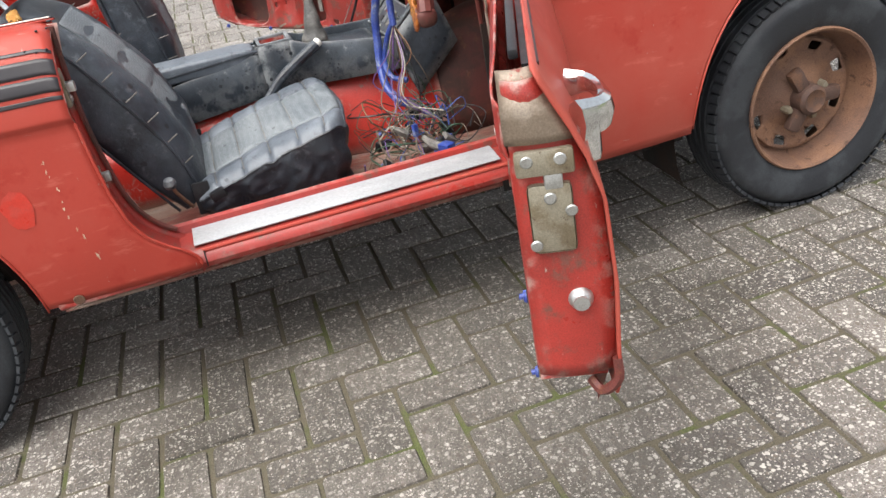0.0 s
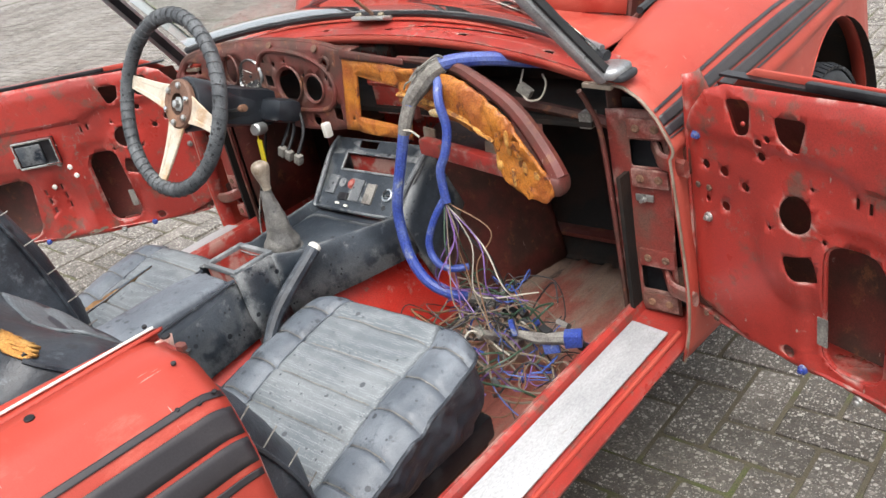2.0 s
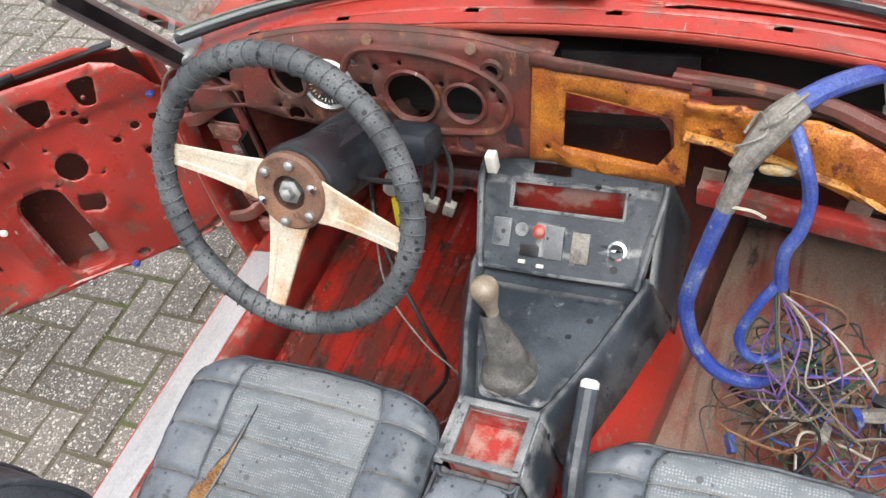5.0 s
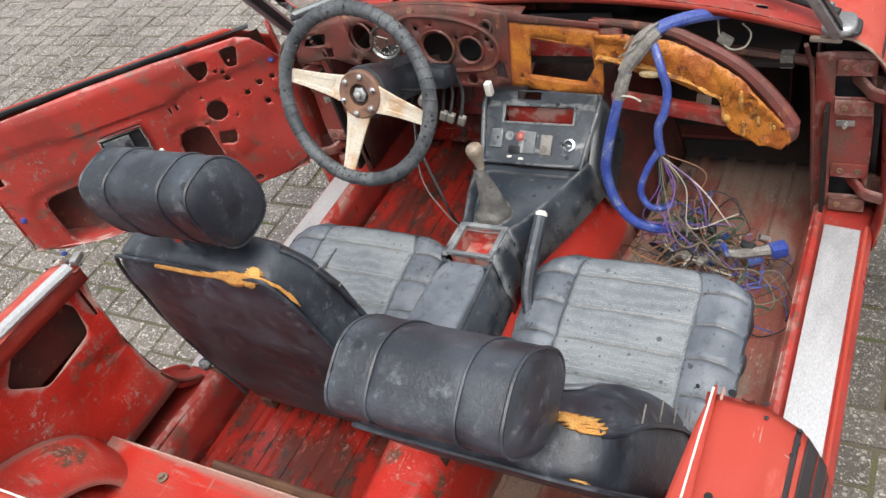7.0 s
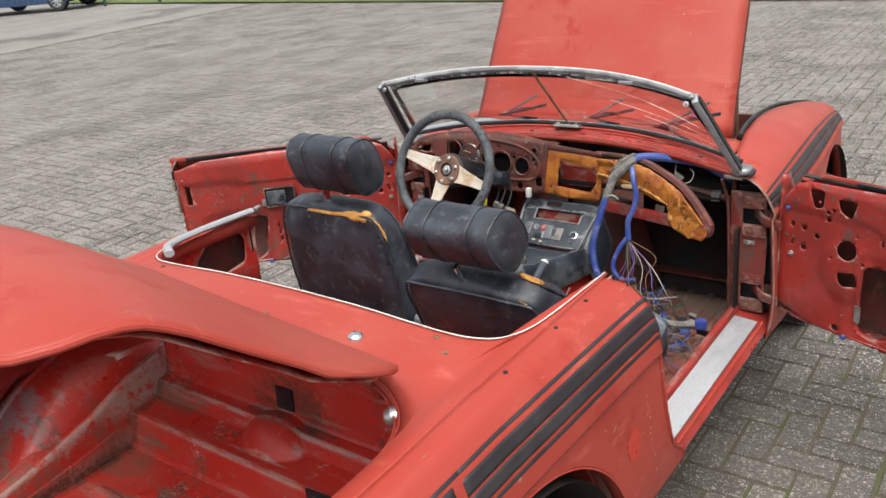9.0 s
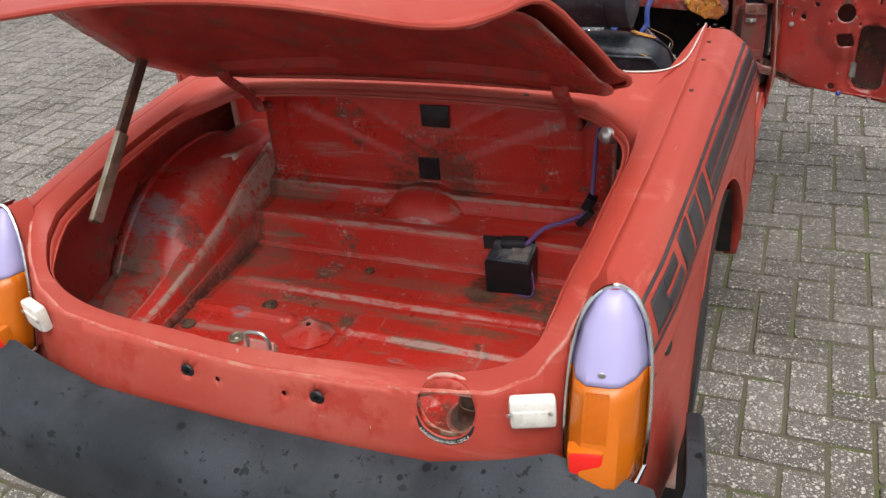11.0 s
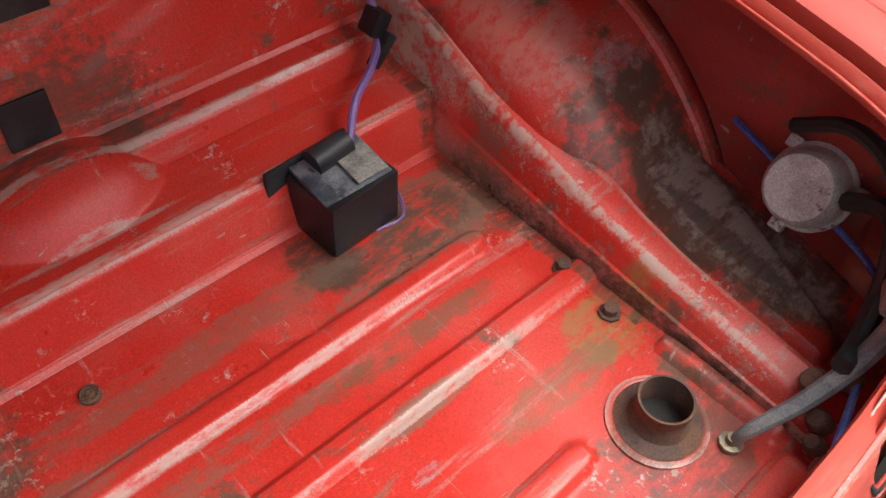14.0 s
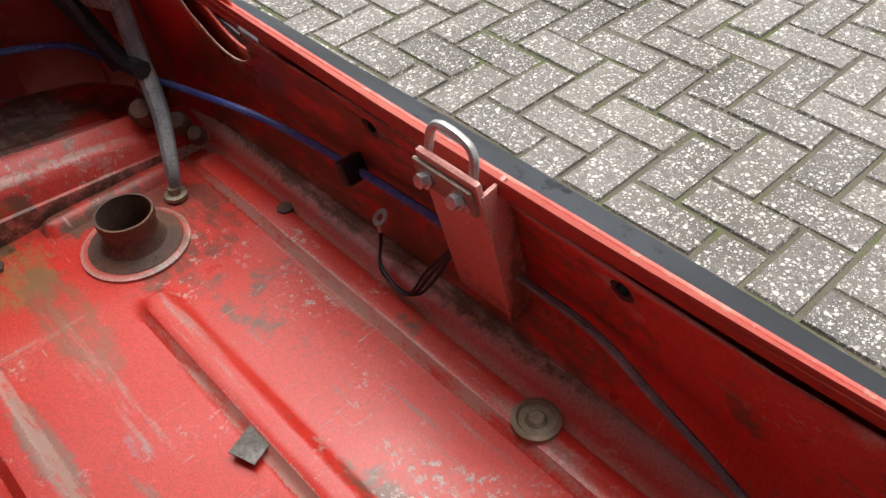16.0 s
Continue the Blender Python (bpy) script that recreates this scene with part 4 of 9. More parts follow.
part("bonnet", grid(bonnet, 28, 24), RED, car, "faded red bonnet panel propped wide open", thick=0.01)
part("bonnet_edge", tube([bonnet(1, k / 8) + Vector((0.0, 0.006, -0.004)) for k in range(9)], 0.006, 16, 6), RUST_RED, car)
part("bonnet_stay", tube([(0.44, 2.02, 0.80), (0.44, 1.98, 1.32)], 0.006, 4, 8), RUST, car, "rusty bonnet stay rod")
for s in (1, -1):
    part("inner_wing", grid(lambda u, v: Vector((s * (0.500 - 0.01 * v + 0.02 * max(0, 1 - u * 4)), lerp(1.74, 2.89, u), lerp(table(FSEAM, lerp(1.74, 2.89, u))[1] - 0.006, 0.35, v))), 20, 6), RUST_RED, car, "dirty inner wing", thick=0.003)
    part("drip_channel", tube([(s * (table(FSEAM, y)[0] - 0.012), y, table(FSEAM, y)[1] + 0.004) for y in (1.75, 1.9, 2.1, 2.3, 2.5, 2.7, 2.82)], 0.008, 20, 6), BLACK, car, "black rubber bonnet seal")
part("engine_bay_floor", box((0, 2.36, 0.33), (1.0, 1.1, 0.01)), RUST_RED, car, "dark bare engine bay floor")
part("slam_panel", box((0, 2.90, 0.52), (1.0, 0.02, 0.30)), RUST_RED, car)
part("firewall", box((0, 1.765, 0.78), (1.04, 0.012, 0.19)), RUST_RED, car, "rusty red bulkhead")

# stripes on the wings
def stripe_band(seam, crease, y0, y1, a, b, n=40, lift=0.0015):
    """A strip of the wing's skin between two heights of its upper part."""
    def at(u, v):
        y, w = lerp(y0, y1, u), lerp(a, b, v)
        if y < 1:
            p, q = rear_wing_at(y, w, 0.3), rear_wing_at(y, w + 0.01, 0.3)
        else:
            cr = front_crown(y)
            (x, z), (x2, z2) = [wing_section(y, k, *table(seam, y), *table(crease, y), 0.2, crown=cr) for k in (w, w + 0.01)]
            p, q = Vector((x, y, z)), Vector((x2, y, z2))
        return p + Vector((p.z - q.z, 0, q.x - p.x)).normalized() * lift
    return at


BANDS = [(0.15, 0.161), (0.178, 0.22), (0.226, 0.266), (0.278, 0.291)]
for s in (1, -1):
    for a, b in BANDS:
        for seam, crease, y0, y1 in ((SEAM, CREASE, -0.12, 0.663), (FSEAM, FCREASE, 1.456, 2.82)):
            a1, b1 = (a, b) if y0 < 1 else (0.232 + (a - 0.15) * 0.72, 0.232 + (b - 0.15) * 0.72)
            bm = grid(stripe_band(seam, crease, y0, y1, a1, b1, lift=0.0012 if y0 < 1 else 0.003), 60, 4)
            part("side_stripe", bm if s > 0 else mirror(bm), STRIPE, car, "faded black vinyl stripe", thick=0.0005)
    # stepped end of the stripe, and plain blocks in place of the badge
    for a, b, y0, y1 in ((0.278, 0.291, -0.54, -0.12), (0.15, 0.291, -0.545, -0.53), (0.15, 0.161, -0.54, -0.12), (0.178, 0.266, -0.515, -0.47), (0.178, 0.215, -0.47, -0.40), (0.229, 0.266, -0.47, -0.385)):
        bm = grid(stripe_band(SEAM, CREASE, y0, y1, a, b, lift=0.0012), 14, 4)
        part("stripe_end", bm if s > 0 else mirror(bm), STRIPE, car, thick=0.0005)
    for y0 in (-0.37, -0.29, -0.21):
        bm = grid(stripe_band(SEAM, CREASE, y0, y0 + 0.066, 0.172, 0.27, lift=0.0012), 6, 6)
        part("badge_block", bm if s > 0 else mirror(bm), STRIPE, car, thick=0.0005)

# ---- wheels ----
def wheel(x, y, s):
    """One wheel; s is +1 on the car's right-hand side."""
    ax = (s, 0, 0)
    hub = part("wheel", lathe([(0.06, -0.06), (0.06, 0.0), (0.045, 0.02), (0, 0.02)], (x, y, 0.297), ax, 24), DARK_RUST, car, "rusty steel wheel on a worn tyre")
    tw = 0.077
    prof = [(0.188, -tw + 0.01), (0.215, -tw - 0.002), (0.262, -tw - 0.004), (0.287, -tw + 0.012), (0.298, -tw + 0.032), (0.3, 0.0), (0.298, tw - 0.032), (0.287, tw - 0.012),
            (0.274, tw + 0.001), (0.262, tw + 0.004), (0.255, tw + 0.0035), (0.215, tw + 0.002), (0.2, tw - 0.004), (0.188, tw - 0.01)]
    part("tyre", lathe(prof, (x, y, 0.297), ax, 64), TYRE, hub, "worn black tyre with cracked sidewall")
    # tread blocks at the shoulders
    bm = bmesh.new()
    for k in range(72):
        a = 2 * math.pi * k / 72
        for sx in (-1, 1):
            m = Matrix.Rotation(a, 3, "X")
            box(Vector((x + sx * 0.062, y, 0.297)) + m @ Vector((0, 0, 0.2955)), (0.024, 0.019, 0.008), m @ Matrix.Rotation(sx * 0.35, 3, "Y"), bm)
    for sx in (-0.036, -0.012, 0.012, 0.036):
        lathe([(0.297, -0.008), (0.3035, -0.007), (0.3035, 0.007), (0.297, 0.008)], (x + sx, y, 0.297), ax, 48, bm)
    tagged(part("tread", bm, TYRE, hub), kind="stuff")
    rim = [(0.19, -0.07), (0.19, 0.074), (0.186, 0.078), (0.180, 0.074), (0.176, 0.06), (0.17, 0.03), (0.164, 0.0), (0.158, -0.006), (0.15, -0.004)]
    part("rim", lathe(rim, (x, y, 0.297), ax, 48), RUST, hub, "rusted steel rim")
    # pierced disc with eight openings
    out = circ((0, 0), 0.152, 48)
    holes = []
    for k in range(8):
        a = 2 * math.pi * (k + 0.5) / 8
        c, sn = math.cos(a), math.sin(a)
        q = [(0.118, -0.016), (0.142, -0.02), (0.142, 0.02), (0.118, 0.016)]
        holes.append(round_poly([(r * c - t * sn, r * sn + t * c) for r, t in q], 0.008, 3))

    def place(u, v):
        r = math.hypot(u, v)
        d = 0.03 * max(0, 1 - (r / 0.085) ** 2) - 0.006 * math.cos(r * 60)
        return Vector((x + s * (0.0 + d), y + s * u, 0.297 + v))
    part("wheel_disc", sheet(out, holes, place, cut=0.02), RUST, hub, "pierced rusty wheel disc", thick=0.004)
    for k in range(3):
        a = 2 * math.pi * k / 3 + 0.5
        m = Matrix.Rotation(a, 3, "X")
        part("hub_arm", box(Vector((x + s * 0.045, y, 0.297)) + m @ Vector((0, 0, 0.052)), (0.03, 0.04, 0.085), m, bevel=0.012), DARK_RUST, hub)
    part("hub_cap", lathe([(0.042, 0.0), (0.04, 0.05), (0.03, 0.058), (0.02, 0.052), (0, 0.052)], (x + s * 0.02, y, 0.297), ax, 20), DARK_RUST, hub)
    for k in range(4):
        a = 2 * math.pi * k / 4 + 0.4
        part("wheel_nut", lathe([(0.011, 0), (0.011, 0.022), (0.008, 0.03), (0, 0.031)], (x + s * 0.02, y + 0.057 * math.cos(a), 0.297 + 0.057 * math.sin(a)), ax, 6), LATCH, hub)
    return hub


for x, y, s in ((0.598, 0.0, 1), (-0.598, 0.0, -1), (0.62, 2.312, 1), (-0.62, 2.312, -1)):
    wheel(x, y, s)
part("rear_axle", tube([(-0.56, 0, 0.297), (0.56, 0, 0.297)], 0.035, 4, 12, smooth=False), DARK_RUST, car)


# ---- doors ----
HINGE_Z = (0.717, 0.461)


def door(side, ux, uy):
    """An open door: hinge at the front, inner trim off. ux, uy: the way from hinge to latch."""
    org = Vector((side * 0.772, 1.465, 0))
    U, W = Vector((ux, uy, 0)), Vector((-uy, ux, 0)) if side > 0 else Vector((uy, -ux, 0))

    def P(u, w, z):
        return org + U * u + W * w + Vector((0, 0, z))

    L = 0.87
    BIG = round_poly([(0.235, 0.655), (0.315, 0.655), (0.335, 0.62), (0.33, 0.45), (0.31, 0.43), (0.245, 0.428), (0.225, 0.45)], 0.03, 4)
    WIDE = round_poly([(0.525, 0.60), (0.56, 0.615), (0.74, 0.605), (0.765, 0.58), (0.76, 0.45), (0.735, 0.42), (0.58, 0.42), (0.55, 0.45)], 0.03, 4)
    out = [(-0.035, 0.76), (-0.035, 0.48), (-0.02, 0.455), (0.08, 0.42), (0.3, 0.402), (0.6, 0.405), (0.78, 0.425), (0.84, 0.455), (0.862, 0.487), (0.865, 0.6), (0.862, 0.84),
           (0.75, 0.868), (0.5, 0.876), (0.30, 0.876), (0.2, 0.872), (0.06, 0.868), (0.025, 0.855), (-0.005, 0.82)]
    holes = [round_poly([(0.065, 0.85), (0.115, 0.852), (0.112, 0.80), (0.085, 0.792)], 0.012, 3), round_poly([(0.155, 0.838), (0.215, 0.84), (0.20, 0.785), (0.165, 0.80)], 0.012, 3)]
    holes += [circ((0.19, 0.688), 0.029, 20), round_poly([(0.165, 0.615), (0.215, 0.625), (0.228, 0.58), (0.178, 0.575)], 0.014, 3)]
    holes += [circ(c, r, 10) for c, r in (((0.012, 0.726), 0.008), ((0.05, 0.722), 0.009), ((0.092, 0.705), 0.008), ((0.05, 0.66), 0.009), ((0.012, 0.664), 0.005), ((0.128, 0.79), 0.007), ((0.125, 0.765), 0.008),
                                           ((0.145, 0.80), 0.006), ((0.215, 0.735), 0.004), ((0.10, 0.815), 0.004), ((0.235, 0.655), 0.004), ((0.145, 0.655), 0.004))]
    holes += [BIG]
    holes += [WIDE]
    holes += [circ((0.17, 0.432), 0.012, 14)]
    holes += [round_poly([(0.815, 0.77), (0.835, 0.77), (0.835, 0.69), (0.815, 0.69)], 0.006, 3)]
    holes += [[(u, z), (u + 0.006, z), (u + 0.006, z + 0.018), (u, z + 0.018)] for u, z in ((0.285, 0.725), (0.305, 0.722), (0.44, 0.56), (0.438, 0.53), (0.436, 0.50), (0.485, 0.555), (0.483, 0.525), (0.481, 0.495))]

    def inner(u, z):
        # pressed relief: the top rail stands proud and steps over the pull, dishes round the openings
        step = table([(0.0, 0.775), (0.24, 0.775), (0.30, 0.752), (0.60, 0.752), (0.66, 0.77), (0.87, 0.77)], u)[0]
        w = -0.010 * min(1, max(0, (z - step) / 0.012))
        d = math.hypot((u - 0.43) / 0.06, (z - 0.52) / 0.10)
        w += 0.02 * max(0, 1 - d * d)
        d2 = math.hypot((u - 0.19) / 0.085, (z - 0.62) / 0.1)
        w -= 0.010 * max(0, 1 - d2 ** 4)
        for cu, cz, ru, rz in ((0.28, 0.54, 0.075, 0.135), (0.655, 0.515, 0.14, 0.115)):
            d3 = (abs((u - cu) / ru) ** 4 + abs((z - cz) / rz) ** 4) ** 0.25
            w += 0.009 * min(1, max(0, (1.12 - d3) / 0.14))
        edge = min(z - 0.39, 0.87 - z, u + 0.035, 0.865 - u)
        w += 0.008 * max(0, 1 - edge / 0.02)
        return P(u, 0.012 + w, z)

    root = part("door", sheet(out, holes, inner, cut=0.014), RED_IN, car, "open red door with its inner trim stripped off", thick=0.003)

    def wo(z):
        # outer skin's distance from the inner panel
        return table([(0.38, 0.085), (0.45, 0.112), (0.6, 0.118), (0.72, 0.112), (0.80, 0.085), (0.86, 0.055), (0.885, 0.045)], z)[0]

    def skin(u, v):
        uu = lerp(-0.03, L + 0.012, u)
        zb = 0.40 + 0.02 * max(0, 1 - u * 10) + 0.036 * max(0, (u - 0.7) / 0.3)
        z = lerp(zb, lerp(0.80, 0.882, min(1, u * 9)), v)
        return P(uu, wo(z) + (0.004 * math.exp(-((z - 0.765) / 0.006) ** 2)), z)
    part("door_skin", grid(skin, 24, 24), RED, root, "faded red outer skin", thick=0.004, offset=1.0)

    def end(u_at, flip):
        def at(a, v):
            z = lerp(0.465 if u_at > 0.5 else 0.43, 0.868, a)
            return P(u_at + 0.01 * math.sin(math.pi * v), lerp(0.012, wo(z) - 0.001, v), z)
        return grid(at, 20, 5)
    part("door_end", end(L - 0.005, 1), RED_IN, root, "red shut face with bare metal patches", thick=0.003)
    part("door_front_end", end(-0.034, -1), RED_IN, root, thick=0.003)
    part("door_floor", grid(lambda a, v: P(lerp(-0.03, L - 0.005, a), lerp(0.012, wo(0.42), v), 0.415 + 0.02 * max(0, 1 - a * 12) + 0.045 * max(0, (a - 0.8) / 0.2)), 16, 2), RED_IN, root, thick=0.003)
    part("door_cap", grid(lambda a, v: P(L + 0.004 - 0.05 * max(0, a - 0.5) + 0.006 * math.sin(math.pi * v), lerp(0.008, wo(lerp(0.80, 0.885, a)) + 0.002, v), lerp(0.795, 0.876, a)), 8, 6), CAP_METAL, root, "bare brown metal door top", thick=0.003)
    # curled lower corner of the skin at the latch end
    part("skin_curl", tube([P(L + 0.008, wo(0.47), 0.49), P(L + 0.012, wo(0.46), 0.46), P(L + 0.006, 0.092, 0.437), P(L - 0.012, 0.078, 0.445)], 0.007, 10, 6), RUST_RED, root)
    # window slot seal along the top
    part("window_seal", box(P(0.50, 0.03, 0.879), (0.62, 0.012, 0.012), Matrix((U, W, Vector((0, 0, 1)))).transposed(), bevel=0.003), BLACK, root, "perished black window seal")
    part("slot_shadow_strip", box(P(0.42, 0.048, 0.868), (0.80, 0.02, 0.004), Matrix((U, W, Vector((0, 0, 1)))).transposed()), BLACK, root)
    rot = Matrix((U, W, Vector((0, 0, 1)))).transposed()
    # rolled rims of the two big openings
    for rim_loop in (BIG, WIDE):
        part("opening_rim", tube([inner(u, z) + W * 0.004 for u, z in rim_loop + rim_loop[:1]], 0.004, 70, 6), RED_IN, root)
    # latch: pressed plate with striker slot, screws
    lat = part("latch", box(P(L + 0.006, 0.052, 0.70), (0.010, 0.052, 0.09), rot, bevel=0.008), LATCH, root, "zinc-plated door latch")
    part("latch_top", box(P(L + 0.007, 0.05, 0.772), (0.012, 0.068, 0.032), rot, bevel=0.005), LATCH, lat)
    part("latch_claw", box(P(L + 0.006, 0.058, 0.748), (0.012, 0.022, 0.02), rot, bevel=0.004), STEEL, lat)
    for w, z in ((0.03, 0.776), (0.068, 0.776), (0.03, 0.668), (0.075, 0.71), (0.052, 0.728)):
        part("screw", lathe(disc_prof(0.0075, 0.004), P(L + 0.011, w, z), U, 12), STEEL, lat)
    part("dovetail", lathe([(0.016, 0), (0.014, 0.006), (0.010, 0.010), (0.010, 0.014), (0, 0.014)], P(L + 0.004, 0.075, 0.583), U, 16), STEEL, root, "steel door peg")
    # inside pull: chrome frame, black cup and flap
    pull = part("inner_handle", box(P(0.458, 0.006, 0.69), (0.12, 0.016, 0.08), rot, bevel=0.004), BLACK, root, "chrome-framed black inner door handle")
    for du, dz, su, sz in ((0, 0.038, 0.124, 0.007), (0, -0.038, 0.124, 0.007), (0.06, 0, 0.007, 0.08), (-0.06, 0, 0.007, 0.08)):
        part("bezel", box(P(0.458 + du, -0.006, 0.69 + dz), (su, 0.008, sz), rot, bevel=0.002), CHROME, pull)
    part("flap", box(P(0.475, -0.006, 0.688), (0.075, 0.008, 0.058), rot, bevel=0.003), CONSOLE, pull)
    part("pull_bracket", box(P(0.527, 0.004, 0.668), (0.022, 0.006, 0.03), rot, bevel=0.002), STEEL, pull)
    # blue and white trim clips along the lower edge
    for u, z, m in ((0.20, 0.412, BLUE_TAPE), (0.545, 0.408, BLUE_TAPE), (-0.004, 0.775, BLUE_TAPE), (0.012, 0.63, STEEL), (0.80, 0.42, BLUE_TAPE), (0.835, 0.57, BLUE_TAPE), (0.835, 0.80, STEEL), (0.30, 0.405, STEEL), (0.41, 0.645, STEEL)):
        part("trim_clip", lathe([(0.009, 0), (0.008, 0.004), (0.004, 0.005), (0.004, 0.010), (0, 0.010)], P(u, 0.008, z), -W, 10), m, root)
    # paper sticker by the big opening
    part("sticker", box(P(0.235, 0.0085, 0.50), (0.018, 0.002, 0.05), rot), GREY_TAPE, root, "scuffed paper sticker")
    for u0, z0, ln_, hh in ((0.345, 0.425, 0.07, 0.016), (0.45, 0.428, 0.05, 0.012)):
        flake = [(u0 + ln_ * (k / 9), z0 - 0.02 * (k / 9) + hh * (0.4 + 0.6 * noise.noise(Vector((k * 3.1, u0 * 40, side)))) * (1 if 0 < k < 9 else 0.2)) for k in range(10)] + [(u0 + ln_ * (1 - k / 9), z0 - 0.02 * (1 - k / 9) - hh * 0.5 * (0.5 + 0.5 * noise.noise(Vector((k * 2.3, u0 * 30, 5)))) ) for k in range(10)]
        part("bare_patch", sheet(flake, [], lambda u, z: inner(u, z) - W * 0.0035), CAP_METAL, root, "patch of flaked paint")
    for u, z in ((0.405, 0.70), (0.375, 0.60), (0.46, 0.575), (0.385, 0.628)):
        part("trim_button", lathe([(0.008, 0), (0.0075, 0.003), (0.003, 0.0045), (0, 0.004)], inner(u, z) - W * 0.003, -W, 12), WHITE_PL, root, "yellowed plastic plug")
    # outer chrome handle near the latch
    h = [P(0.70, wo(0.79) + 0.002, 0.80), P(0.71, wo(0.79) + 0.03, 0.80), P(0.76, wo(0.79) + 0.042, 0.80), P(0.82, wo(0.79) + 0.036, 0.80), P(0.845, wo(0.79) + 0.004, 0.80)]
    part("outer_handle", tube(h, 0.008, 16, 8, radii=[0.012, 0.008, 0.008, 0.013, 0.017], flat=1.6), CHROME, root, "chrome outer door handle")
    part("lock_body", box(P(0.835, wo(0.78) + 0.012, 0.775), (0.03, 0.03, 0.05), rot, bevel=0.01), CHROME, root)
    # rusted inside of the outer skin, seen through the openings
    part("inside_skin", grid(lambda a, v: P(lerp(0, L - 0.02, a), wo(lerp(0.40, 0.85, v)) - 0.008, lerp(0.40, 0.85, v)), 10, 8), RUST_RED, root, "dull rusty inside of the skin")
    # hinges
    for z in HINGE_Z:
        hg = part("hinge", box(P(-0.045, 0.022, z), (0.085, 0.016, 0.05), rot, bevel=0.005), RUST_RED, root, "rusty hinge leaf")
        part("hinge_pin", tube([P(-0.075, 0.02, z - 0.028), P(-0.075, 0.02, z + 0.028)], 0.009, 2, 10, smooth=False), DARK_RUST, hg)
        for du in (-0.004, 0.02):
            part("hinge_bolt", lathe(disc_prof(0.006, 0.004), P(du, 0.006, z - 0.03), -W, 6), DARK_RUST, hg)
    return root


door(1, 0.9385, -0.3453)
door(-1, -0.7716, -0.636)


# front shut posts with hinge recesses
def a_post(s):
    out = [(0.598, 0.385), (0.596, 0.60), (0.592, 0.80), (0.70, 0.80), (0.704, 0.60), (0.702, 0.385)]
    holes = [round_poly([(0.628, z - 0.026), (0.692, z - 0.026), (0.692, z + 0.026), (0.628, z + 0.026)], 0.006, 3) for z in HINGE_Z]

    def place(x, z):
        return Vector((s * x, 1.502 - 0.010 * math.exp(-((x - 0.596) / 0.008) ** 2) + 0.004 * math.sin(z * 21) * (x - 0.59) / 0.1, z))
    root = part("front_post", sheet(out, holes, place, cut=0.03), WORN_POST, car, "worn red-brown front door post", thick=0.003)
    part("post_inner_side", grid(lambda u, v: Vector((s * 0.596, lerp(1.50, 1.75, u), lerp(0.385, 0.86, v))), 4, 4), RUST_RED, car, thick=0.003)
    # solid black blocks stand for the shade inside the post and under the wing
    part("post_recess", box((s * 0.66, 1.555, 0.60), (0.11, 0.05, 0.42)), BLACK, root, "black block standing for the shade inside the post")
    part("wing_hollow", box((s * 0.655, 1.56, 0.795), (0.10, 0.012, 0.05)), BLACK, root, "black block standing for the shade under the wing")
    for z in (0.767, 0.672, 0.509, 0.413):
        pl = part("post_plate", box((s * 0.666, 1.497, z), (0.072, 0.006, 0.036), bevel=0.003), WORN_POST, root, "riveted hinge plate")
        for x in (0.648, 0.684):
            part("post_bolt", lathe([(0.008, 0), (0.0078, 0.002), (0.005, 0.0035), (0.002, 0.002), (0, 0.002)], (s * x, 1.494, z), (0, -1, 0), 10), RUST, pl)
    for z in HINGE_Z:
        part("hinge_arm", tube([(s * 0.662, 1.53, z + 0.006), (s * 0.683, 1.502, z + 0.005), (s * 0.70, 1.482, z), (s * 0.728, 1.474, z - 0.003), (s * 0.752, 1.468, z - 0.004)], 0.0075, 16, 8, flat=2.3), WORN_POST, root, "worn red hinge arm")
    sw_ = part("door_switch", box((s * 0.652, 1.497, 0.633), (0.036, 0.004, 0.014), bevel=0.002), STEEL, root, "courtesy light switch")
    part("switch_pin", lathe([(0.007, 0), (0.007, 0.004), (0.004, 0.005), (0.004, 0.014), (0, 0.015)], (s * 0.652, 1.495, 0.633), (0, -1, 0), 12), STEEL, sw_)
    # flange that carries the seal, curling into the top
    part("post_flange", tube([(s * 0.597, 1.486, 0.39), (s * 0.594, 1.482, 0.6), (s * 0.588, 1.478, 0.76), (s * 0.582, 1.458, 0.82), (s * 0.580, 1.44, 0.852)], 0.005, 24, 6), RUST_RED, root, "rusty pinched flange")

    # turned-in edge of the front wing behind the door
    def wing_end(u, v):
        xs, zs = table(FSEAM, 1.45)
        xc, zc = table(FCREASE, 1.45)
        x, z = wing_section(1.45, u, xs, zs, xc, zc, 0.325, crown=0.001)
        k = (0.0, 0.3, 1.0)[round(v * 2)]
        return Vector((s * (x - 0.016 * k * (1 if u > 0.2 else u * 5)), 1.45 + 0.035 * k, z - 0.012 * k * max(0, 1 - u * 2.2)))
    part("wing_end", grid(wing_end, 44, 2), RED_IN, root, "folded rear edge of the front wing", thick=0.002)
    part("wing_edge", tube([Vector(wing_end(k / 40, 0)) + Vector((0, 0.002, -0.002)) for k in range(41)], 0.003, 80, 6), CAP_METAL, root, "bare worn wing edge")
    part("edge_strip", box((s * 0.612, 1.449, 0.859), (0.056, 0.012, 0.009), Matrix.Rotation(s * 0.06, 3, "Y"), bevel=0.002), CAP_METAL, root, "pale bare flange under the screen foot")


for s in (1, -1):
    a_post(s)

